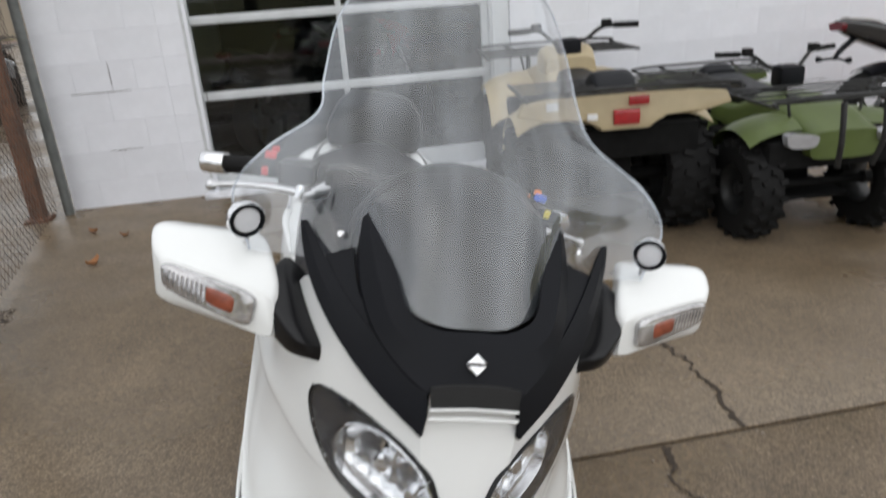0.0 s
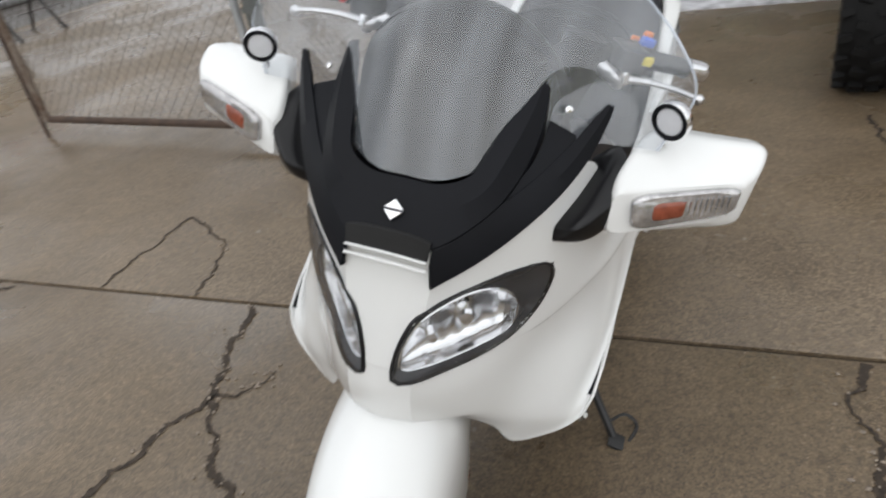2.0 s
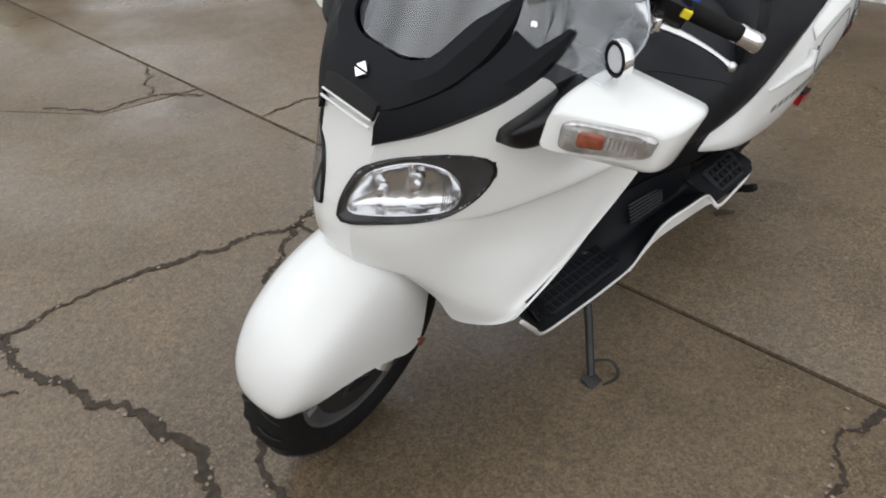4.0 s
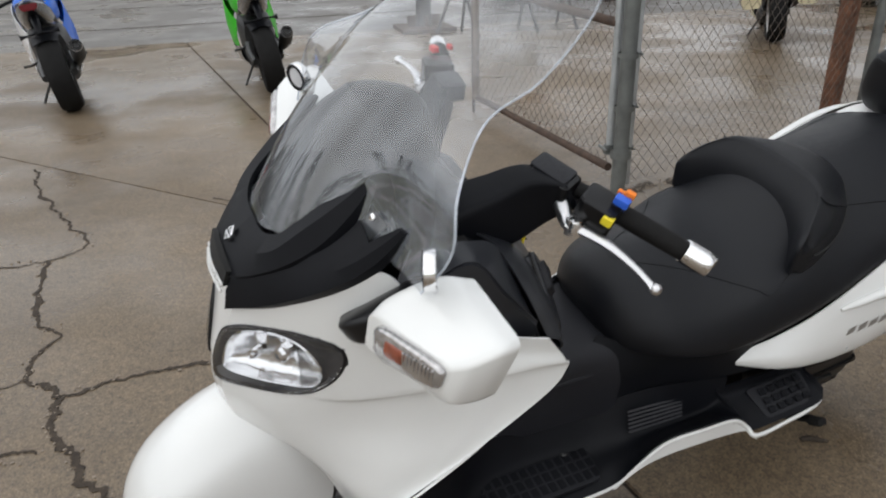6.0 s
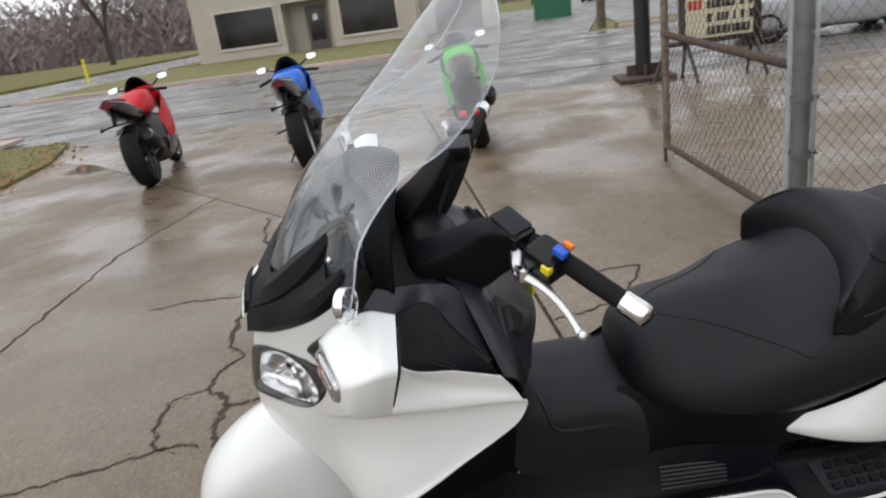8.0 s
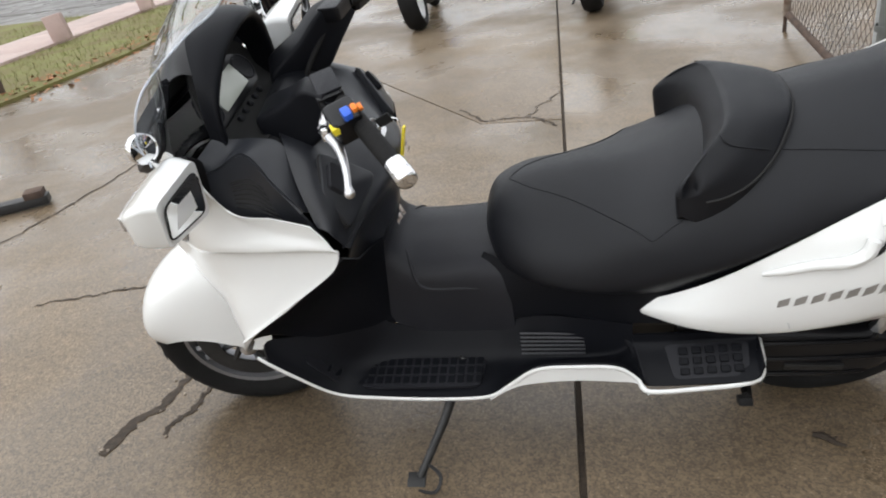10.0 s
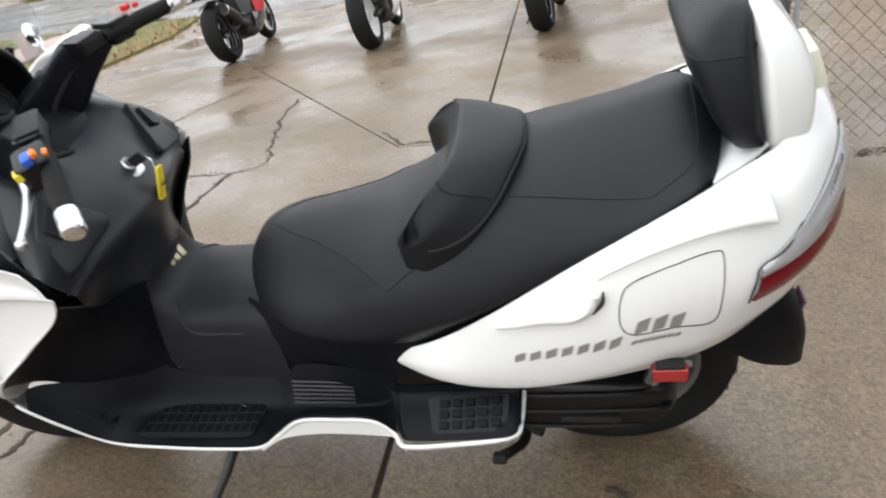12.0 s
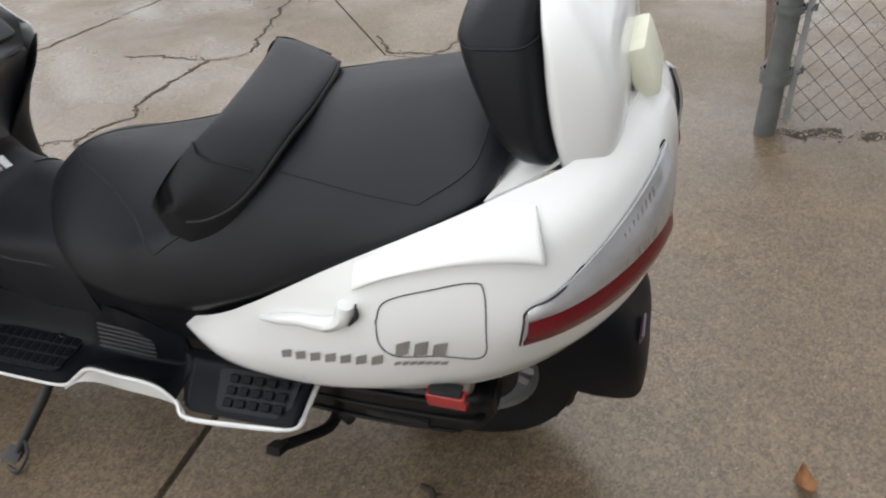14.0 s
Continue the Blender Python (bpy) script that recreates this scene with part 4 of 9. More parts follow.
def fairing(bm):
    """The side fairing with the lamp's opening through it."""
    patch(bm, [[V(*p) for p in r[1:]] for r in COWL], 120, 120, 0.004)
    gone = [f for f in bm.faces if f.calc_center_median().y < 0.26 and inside(f.calc_center_median().x, f.calc_center_median().z, HOLE)]
    bmesh.ops.delete(bm, geom=gone, context="FACES")


skin = B()
patch(skin, [[V(*p) for p in r] for r in COWL], 60, 60)
SKIN = BVHTree.FromBMesh(skin)
skin.free()


def onto(p, out):
    """The point of the nose's skin over or under p."""
    hit = SKIN.ray_cast(p + out * 0.12, -out.normalized(), 0.25)[0]
    return hit if hit else p


sides("leg_fairing", fairing, M_PEARL, label="pearl white side fairing", smooth=60)
bm = B()
patch(bm, whole([r[:2] for r in COWL]), 90, 44, 0.004)
gone = [f for f in bm.faces if inside(abs(f.calc_center_median().x), f.calc_center_median().z, HOLE)]
bmesh.ops.delete(bm, geom=gone, context="FACES")
part("nose_panel", bm, M_PEARL, scooter, "pearl white nose panel", 60)

bm = B()
patch(bm, whole([[(0, 0.10, 0.565), (0.06, 0.11, 0.556), (0.105, 0.15, 0.53), (0.14, 0.195, 0.475), (0.165, 0.225, 0.43)], [(0, 0.20, 0.60), (0.06, 0.20, 0.59), (0.11, 0.22, 0.55), (0.145, 0.25, 0.48), (0.17, 0.27, 0.42)], [(0, 0.30, 0.50), (0.06, 0.30, 0.49), (0.11, 0.305, 0.46), (0.15, 0.31, 0.42), (0.18, 0.31, 0.37)]]), 12, 20, 0.004)
part("wheel_well", bm, M_DARK, scooter, "black wheel well liner", 60)

# inlet below the beak
bm = B()
patch(bm, whole([[(0, 0.060, 0.888), (0.035, 0.061, 0.886), (0.060, 0.064, 0.880)], [(0, 0.052, 0.860), (0.035, 0.053, 0.858), (0.058, 0.056, 0.852)]]), 4, 12, 0.01)
inlet = part("air_inlet", bm, M_DARK, scooter, "dark slotted inlet")
inlet.location = (0, 0.001, 0.017)
for z, r in ((0.849, 0.0026), (0.8605, 0.0020)):
    bm = B()
    tube(bm, [V(-0.058, 0.054 + (z - 0.856) * 0.25, z - 0.006), V(0, 0.048 + (z - 0.856) * 0.25, z), V(0.058, 0.054 + (z - 0.856) * 0.25, z - 0.006)], r, 6, 12)
    part("slat", bm, M_PEARL, inlet)


# head lamps
LAMP_OUT = V(0.45, -0.86, 0.12)


def lamp_ring(loop, grow, off, n=56):
    """A ring on the nose's skin round the lamp: a loop drawn larger or smaller about its middle and lifted."""
    line = spline([V(*p) for p in loop] + [V(*loop[0])], 200)
    ring = []
    for k in range(n):
        a = 2 * math.pi * k / n
        d = V(math.cos(a), 0, math.sin(a))
        best = max(line, key=lambda p: V(p.x - 0.104, 0, p.z - 0.740).normalized().dot(d))
        p = V(0.104 + (best.x - 0.104) * grow, 0.100 + (best.y - 0.100) * grow, 0.740 + (best.z - 0.740) * grow)
        ring.append(onto(p, LAMP_OUT) + LAMP_OUT * off)
    return ring


def lamp_sheet(bm, rings):
    sheet(bm, rings, closed=True)


def bowl_rings():
    """A hollow reflector of upright flutes."""
    rings = []
    for grow, deep in ((1.0, 0.004), (0.975, 0.014), (0.93, 0.022), (0.84, 0.029), (0.73, 0.034), (0.6, 0.037), (0.46, 0.039), (0.32, 0.040), (0.18, 0.040), (0.04, 0.040)):
        ring = lamp_ring(BOWL, grow, -deep - 0.013, 72)
        rings.append([p + LAMP_OUT * 0.0016 * math.sin((p.x * 0.86 + p.y * 0.5) * 2 * math.pi / 0.026) * (1 - grow) ** 0.4 for p in ring])
    return rings


lamps = sides("headlight", lambda bm: lamp_sheet(bm, [lamp_ring(HL, g, -0.064) for g in (0.99, 0.6, 0.05)]), M_DARK, label="clear headlight with chrome reflector in a dark surround")
for lamp, sx in zip(lamps, (1, -1)):
    def put(bm):
        if sx < 0:
            bmesh.ops.scale(bm, vec=(-1, 1, 1), verts=bm.verts)
            bmesh.ops.reverse_faces(bm, faces=bm.faces)
        return bm
    bm = B()
    lamp_sheet(bm, [lamp_ring(HL, g, o) for g, o in ((1.02, -0.006), (1.016, 0.002), (1.0, 0.003), (0.982, 0.002), (0.97, -0.004))])
    part("surround", put(bm), M_BLKSAT, lamp, "gloss black lamp surround")
    bm = B()
    lamp_sheet(bm, [lamp_ring(HL, 0.975, -0.003), [a.lerp(b, 0.5) + LAMP_OUT * -0.004 for a, b in zip(lamp_ring(HL, 0.975, -0.003), lamp_ring(BOWL, 1.0, -0.018))], lamp_ring(BOWL, 1.0, -0.018)])
    part("mask", put(bm), M_MASK, lamp, "smoky grey lamp mask")
    bm = B()
    lamp_sheet(bm, bowl_rings())
    part("reflector", put(bm), M_REFL, lamp, "bright chrome reflector bowl", 25)
    bm = B()
    ring = lamp_ring(BOWL, 1.0, -0.016, 72)
    tube(bm, ring + ring[:1], 0.0021, 6)
    part("bezel", put(bm), M_CHROME, lamp)
    for k in range(9):
        bm = B()
        a, b = V(0.150 + 0.0028 * k, 0.142 + 0.0028 * k, 0.786 - 0.0045 * k), V(0.150 + 0.0028 * k, 0.142 + 0.0028 * k, 0.708 + 0.0045 * k)
        tube(bm, [onto(a, LAMP_OUT) - LAMP_OUT * 0.003, onto(b, LAMP_OUT) - LAMP_OUT * 0.003], 0.0009, 4)
        part("lens_rib", put(bm), M_SLAT, lamp)
    for c, r in ((V(0.108, 0.104, 0.742), 0.015), (V(0.070, 0.068, 0.722), 0.009)):
        bm = B()
        lathe(bm, [(r, -0.020), (r, -0.002), (r * 0.7, 0.003), (0.0, 0.004)], 18, basis(onto(c, LAMP_OUT) - LAMP_OUT * 0.028, (0.86, 0.5, 0.1), (0, 0.1, 1)), full=False)
        part("bulb_shield", put(bm), M_CHROME, lamp)
    bm = B()
    lamp_sheet(bm, [lamp_ring(HL, g, o) for g, o in ((0.985, 0.003), (0.8, 0.0055), (0.5, 0.007), (0.2, 0.0075), (0.03, 0.0075))])
    part("lens", put(bm), M_LENS, lamp, "clear lens").visible_shadow = False

# black beak with its fins
sides("beak", lambda bm: patch(bm, [
    [V(0, 0.122, 0.950), V(0.05, 0.124, 0.951), V(0.088, 0.142, 0.968), V(0.104, 0.185, 1.005), V(0.122, 0.235, 1.045), V(0.134, 0.266, 1.068)],
    [V(0, 0.094, 0.926), V(0.05, 0.095, 0.925), V(0.104, 0.122, 0.950), V(0.126, 0.168, 0.992), V(0.139, 0.222, 1.036), V(0.143, 0.258, 1.068)],
    [V(0, 0.064, 0.893), V(0.06, 0.068, 0.888), V(0.120, 0.120, 0.928), V(0.146, 0.178, 0.970), V(0.153, 0.226, 1.018), V(0.149, 0.262, 1.062)],
    [V(0, 0.066, 0.889), V(0.06, 0.070, 0.884), V(0.122, 0.135, 0.918), V(0.150, 0.200, 0.962), V(0.154, 0.248, 1.012), V(0.146, 0.270, 1.058)]], 4, 34, 0.008), M_BLKPL, label="black textured plastic beak", smooth=22)
FIN = [
    [(0.062, 0.072, 0.890), (0.112, 0.118, 0.922), (0.155, 0.172, 0.952), (0.186, 0.216, 0.984), (0.210, 0.252, 1.018), (0.226, 0.272, 1.038)],
    [(0.061, 0.060, 0.864), (0.114, 0.103, 0.896), (0.163, 0.161, 0.934), (0.197, 0.209, 0.970), (0.219, 0.249, 1.010), (0.230, 0.272, 1.036)],
    [(0.066, 0.054, 0.832), (0.122, 0.100, 0.868), (0.176, 0.161, 0.914), (0.210, 0.215, 0.957), (0.228, 0.254, 1.001), (0.234, 0.276, 1.034)],
    [(0.066, 0.066, 0.829), (0.124, 0.118, 0.862), (0.178, 0.185, 0.908), (0.210, 0.238, 0.951), (0.226, 0.270, 0.996), (0.232, 0.284, 1.030)]]
VALLEY = [[(0.056, 0.070, 0.892), (0.110, 0.122, 0.926), (0.146, 0.178, 0.962), (0.156, 0.214, 0.990), (0.158, 0.240, 1.014)], [(0.066, 0.070, 0.884), (0.122, 0.122, 0.914), (0.164, 0.176, 0.946), (0.192, 0.220, 0.982), (0.196, 0.240, 1.000)]]


def fin(bm):
    patch(bm, [[V(*p) for p in r] for r in FIN], 4, 30, 0.006)
    patch(bm, [[V(*p) for p in r] for r in VALLEY], 5, 14, 0.005)


sides("fin", fin, M_BLKPL, label="black side fin", smooth=22)
bm = B()
lg = basis((0, 0.086, 0.921), (1, 0, 0), (0, 0.62, 0.78))
for sgn in (1, -1):
    prism(bm, [(sgn * x, sgn * y) for x, y in ((-0.014, 0.0015), (0.0, 0.015), (0.014, 0.0015))][::-1], 0.005, lg, 0.001, 1)
part("emblem", bm, M_CHROME, scooter, "small chrome emblem")

# screen, inner hood and instruments
bm = B()
patch(bm, whole([[(0, 0.140, 0.945), (0.05, 0.145, 0.947), (0.095, 0.172, 0.960)], [(0, 0.190, 1.025), (0.06, 0.198, 1.025), (0.112, 0.232, 1.03)], [(0, 0.240, 1.082), (0.065, 0.248, 1.08), (0.120, 0.282, 1.062)],
                 [(0, 0.292, 1.116), (0.07, 0.298, 1.108), (0.128, 0.318, 1.062)]]), 16, 20, 0.004)
part("inner_hood", bm, M_BLKSAT, scooter, "black inner hood behind the screen", 60)
bm = B()
patch(bm, whole([[(0, 0.290, 1.117), (0.07, 0.296, 1.109), (0.128, 0.315, 1.064), (0.152, 0.318, 1.01), (0.160, 0.312, 0.93)], [(0, 0.335, 1.122), (0.075, 0.335, 1.108), (0.134, 0.340, 1.062), (0.158, 0.338, 1.0), (0.165, 0.335, 0.925)],
                 [(0, 0.382, 1.114), (0.080, 0.370, 1.095), (0.136, 0.358, 1.048), (0.163, 0.348, 0.995), (0.170, 0.345, 0.915)],
                 [(0, 0.378, 1.100), (0.075, 0.366, 1.082), (0.126, 0.354, 1.040), (0.150, 0.344, 0.99), (0.156, 0.340, 0.915)],
                 [(0, 0.300, 1.080), (0.065, 0.300, 1.068), (0.112, 0.305, 1.03), (0.135, 0.305, 0.98), (0.145, 0.31, 0.90)]]), 18, 36, 0.003)
part("instrument_hood", bm, M_BLKPL, scooter, "black instrument visor", 60)
bm = B()
patch(bm, whole([[(0, 0.255, 1.06), (0.06, 0.262, 1.05), (0.118, 0.285, 1.02), (0.142, 0.300, 0.985)], [(0, 0.282, 0.985), (0.07, 0.286, 0.98), (0.125, 0.298, 0.965), (0.150, 0.312, 0.945)], [(0, 0.330, 0.925), (0.07, 0.333, 0.922), (0.13, 0.340, 0.915), (0.160, 0.345, 0.905)],
                 [(0, 0.42, 0.925), (0.07, 0.42, 0.925), (0.13, 0.42, 0.925), (0.165, 0.42, 0.925)]]), 14, 22, 0.004)
dash = part("dashboard", bm, M_DARK, scooter, "black dashboard")
dm = basis((0.008, 0.296, 0.970), (-1, 0, 0), (0, -0.55, 0.83))
bm = B()
prism(bm, rounded(0.225, 0.082, 0.020), 0.008, dm, 0.002)
part("lcd_bezel", bm, M_BLKSAT, dash)
bm = B()
prism(bm, rounded(0.128, 0.052, 0.004), 0.011, dm)
part("lcd", bm, M_LCD, dash, "pale grey display")
for sx in (1, -1):
    bm = B()
    lathe(bm, [(0.030, 0), (0.030, 0.010), (0.027, 0.011), (0.026, 0.009), (0.0, 0.009)], 20, dm @ Matrix.Translation((sx * 0.094, 0, 0)), full=False)
    part("gauge_ring", bm, M_GREYPL, dash)
for k in range(5):
    bm = B()
    lathe(bm, [(0.007, 0), (0.007, 0.008), (0.0, 0.009)], 12, basis((-0.06 + 0.03 * k, 0.330, 0.928), (-1, 0, 0), (0, -0.5, 0.86)), full=False)
    part("button", bm, M_GREYPL, dash)

SCREEN = [
    [(0, 0.124, 0.953), (0.05, 0.130, 0.954), (0.105, 0.168, 0.968), (0.17, 0.240, 0.985), (0.24, 0.264, 0.985), (0.30, 0.272, 0.985)],
    [(0, 0.166, 1.03), (0.055, 0.173, 1.03), (0.115, 0.215, 1.035), (0.175, 0.268, 1.04), (0.25, 0.287, 1.045), (0.33, 0.296, 1.06)],
    [(0, 0.212, 1.10), (0.055, 0.219, 1.10), (0.115, 0.256, 1.102), (0.175, 0.290, 1.108), (0.235, 0.306, 1.115), (0.292, 0.318, 1.12)],
    [(0, 0.288, 1.175), (0.05, 0.294, 1.175), (0.10, 0.312, 1.175), (0.145, 0.335, 1.174), (0.185, 0.36, 1.172), (0.222, 0.385, 1.17)],
    [(0.0, 0.375, 1.26), (0.05, 0.381, 1.259), (0.094, 0.395, 1.254), (0.138, 0.415, 1.246), (0.178, 0.44, 1.234), (0.215, 0.465, 1.215)],
    [(0, 0.46, 1.345), (0.044, 0.463, 1.343), (0.089, 0.472, 1.339), (0.133, 0.488, 1.331), (0.172, 0.51, 1.318), (0.2, 0.54, 1.3)],
    [(0, 0.525, 1.4), (0.034, 0.526, 1.399), (0.069, 0.53, 1.396), (0.104, 0.538, 1.391), (0.135, 0.549, 1.384), (0.159, 0.56, 1.375)],
    [(0, 0.552, 1.425), (0.021, 0.552, 1.424), (0.042, 0.553, 1.421), (0.062, 0.555, 1.416), (0.082, 0.557, 1.411), (0.1, 0.558, 1.405)],
]
bm = B()
patch(bm, whole(SCREEN), 44, 49)
screen = part("windscreen", bm, M_SCREEN, scooter, "tall clear windscreen with flared wings", 70)
screen.visible_shadow = False
for s in (1, -1):
    bm = B()
    lathe(bm, [(0.005, 0), (0.005, 0.003), (0.0, 0.005)], 10, basis((s * 0.178, 0.252, 1.028), (0.9 * s, 0.4, 0), (0, 0.6, 0.8)), full=False)
    part("screen_bolt", bm, M_CHROME, screen)
rim = B()
edge = [V(*r[-1]) for r in SCREEN] + [V(0, 0.556, 1.427)]
tube(rim, edge + [flip(p) for p in edge[-2::-1]], 0.0018, 6, 90)
part("screen_edge", rim, glassy("bright_edge", (0.9, 0.92, 0.94), 0.1, 0.35), screen)

# mirrors


def mirror_shell(bm):
    loft(bm, [ring4((0.288, 0.348, 0.988), (0.434, 0.345, 0.994), (0.422, 0.322, 0.897), (0.302, 0.340, 0.880), 0.14), ring4((0.276, 0.302, 0.993), (0.440, 0.318, 0.997), (0.424, 0.295, 0.898), (0.264, 0.290, 0.868), 0.12),
              ring4((0.258, 0.248, 0.962), (0.434, 0.285, 0.984), (0.422, 0.265, 0.904), (0.252, 0.230, 0.868), 0.14), ring4((0.260, 0.218, 0.940), (0.420, 0.262, 0.971), (0.412, 0.254, 0.918), (0.260, 0.211, 0.876), 0.2)], 18)


def mirror_glass(bm):
    vs = [bm.verts.new(p) for p in ring4((0.305, 0.3500, 0.972), (0.416, 0.3480, 0.978), (0.415, 0.3270, 0.909), (0.316, 0.3430, 0.896), 0.18)]
    bm.faces.new(vs)


def mirror_gasket(bm):
    tube(bm, [p for p in ring4((0.304, 0.3490, 0.973), (0.417, 0.3470, 0.979), (0.416, 0.3260, 0.908), (0.315, 0.3420, 0.895), 0.18)] + [V(0.304, 0.3490, 0.959)], 0.0022, 6)


def signal_face(off, grow):
    c = [V(0.284, 0.218, 0.940), V(0.416, 0.258, 0.966), V(0.412, 0.252, 0.928), V(0.290, 0.214, 0.890)]
    mid = sum(c, V(0, 0, 0)) / 4
    out = V(0.35, -0.93, 0.1)
    return [mid + (p - mid) * grow + out * off for p in ring4(*c, 0.25)]


def signal_box(u0, u1, v0, v1, off):
    """A patch of the signal's face between fractions across and down it."""
    a, b, c, d = V(0.284, 0.218, 0.940), V(0.416, 0.258, 0.966), V(0.412, 0.252, 0.928), V(0.290, 0.214, 0.890)
    at = lambda u, v: a.lerp(b, u).lerp(d.lerp(c, u), v)
    return [p + V(0.35, -0.93, 0.1) * off for p in ring4(at(u0, v0), at(u1, v0), at(u1, v1), at(u0, v1), 0.25)]


mirrors = sides("mirror", mirror_shell, M_PEARL, label="pearl white mirror housing with turn signal", smooth=50)
for mm, sx in zip(mirrors, (1, -1)):
    def put(bm):
        if sx < 0:
            bmesh.ops.scale(bm, vec=(-1, 1, 1), verts=bm.verts)
            bmesh.ops.reverse_faces(bm, faces=bm.faces)
        return bm
    bm = B()
    mirror_glass(bm)
    part("mirror_glass", put(bm), M_MIRROR, mm, "flat mirror glass", 0)
    bm = B()
    mirror_gasket(bm)
    part("gasket", put(bm), M_DARK, mm)
    bm = B()
    loft(bm, [signal_face(-0.006, 1.0), signal_face(0.002, 1.0), signal_face(0.006, 0.9)], 6)
    sig = part("turn_signal", put(bm), M_SIGLENS, mm, "clear turn signal with amber bulb")
    bm = B()
    for k in range(9):
        x = 0.352 + 0.0065 * k
        yy, zz = 0.216 + (x - 0.285) * 0.30, 0.914 + (x - 0.285) * 0.24
        tube(bm, [V(x, yy - 0.0072, zz + 0.014), V(x, yy - 0.0072, zz - 0.014)], 0.0013, 4)
    part("lens_rib", put(bm), M_CHROME, sig)
    bm = B()
    fa, fb = signal_box(0.20, 0.50, 0.24, 0.76, 0.003), signal_box(0.20, 0.50, 0.24, 0.76, 0.0065)
    loft(bm, [fa, fb, signal_box(0.23, 0.47, 0.32, 0.68, 0.0085)], 6)
    part("bulb", put(bm), M_AMBER, sig, "amber bulb cover")
    bm = B()
    loft(bm, [ring4((0.188, 0.200, 0.880), (0.220, 0.318, 0.950), (0.225, 0.300, 0.835), (0.190, 0.195, 0.852), 0.2), ring4((0.226, 0.184, 0.894), (0.250, 0.305, 0.978), (0.252, 0.285, 0.872), (0.238, 0.208, 0.860), 0.2), ring4((0.275, 0.228, 0.940), (0.275, 0.280, 0.955), (0.275, 0.270, 0.895), (0.275, 0.235, 0.890), 0.3)], 12)
    part("stalk", put(bm), M_BLKSAT, mm, "glossy black mirror arm")
    c = V(0.309, 0.279, 1.028)
    ax = basis(c, (0.91, -0.41, 0), (0, -0.10, 1)) @ Matrix.Scale(0.9, 4)
    bm = B()
    lathe(bm, [(0.0215, 0.006), (0.0225, 0.010), (0.0265, 0.010), (0.0285, 0.008)], 28, ax, full=False)
    rim_face = put(bm)
    bm = B()
    lathe(bm, [(0.0285, 0.008), (0.0295, 0.005), (0.0295, -0.006), (0.0285, -0.0085), (0.0265, -0.0065)], 28, ax, full=False)
    ring = part("blind_spot_mirror", put(bm), M_CHROME, mm, "small round chrome add-on mirror with a black face ring")
    part("face_ring", rim_face, M_BLKPL, ring, "black face ring")
    bm = B()
    lathe(bm, [(0.0225, 0.004), (0.020, 0.0075), (0.0, 0.009)], 24, ax, full=False)
    part("cap", put(bm), M_PALE, ring, "pale grey disc")
    bm = B()
    lathe(bm, [(0.0270, -0.006), (0.019, -0.0072), (0.010, -0.0085), (0.0, -0.009)], 24, ax, full=False)
    part("convex_glass", put(bm), M_MIRROR, ring, "convex mirror glass")
    bm = B()
    tube(bm, [c + V(0, 0.006, -0.022), c + V(-0.002, 0.010, -0.038)], [0.004, 0.005], 8)
    part("foot", put(bm), M_CHROME, ring)

# black shoulder panels with vents
SHOULDER = [
    [V(0.232, 0.255, 0.872), V(0.236, 0.33, 0.822), V(0.240, 0.39, 0.796), V(0.244, 0.445, 0.778), V(0.258, 0.518, 0.757)],
    [V(0.213, 0.262, 0.903), V(0.204, 0.325, 0.905), V(0.210, 0.394, 0.936), V(0.236, 0.442, 0.884), V(0.262, 0.490, 0.832)],
    [V(0.160, 0.315, 0.945), V(0.160, 0.36, 0.941), V(0.160, 0.41, 0.935), V(0.172, 0.458, 0.918), V(0.238, 0.498, 0.814)],
]


def shoulder(bm):
    for low, high in zip(SHOULDER, SHOULDER[1:]):
        patch(bm, [low, high], 4, 25, 0.004)


sides("shoulder_panel", shoulder, M_BLKGLOSS, label="black faceted shoulder panel with vent slots", smooth=24)
for k in range(7):
    def slot(bm):
        f = 0.22 + 0.075 * k
        row = [a.lerp(b, f) + V(0.0035, 0, 0.002) for a, b in zip(SHOULDER[0], SHOULDER[1])]
        tube(bm, [row[1].lerp(row[2], 0.35), row[2], row[2].lerp(row[3], 0.85 - 0.06 * k)], 0.0026, 5, 12, flat=0.6)
    sides("vent_slot", slot, M_DARK)

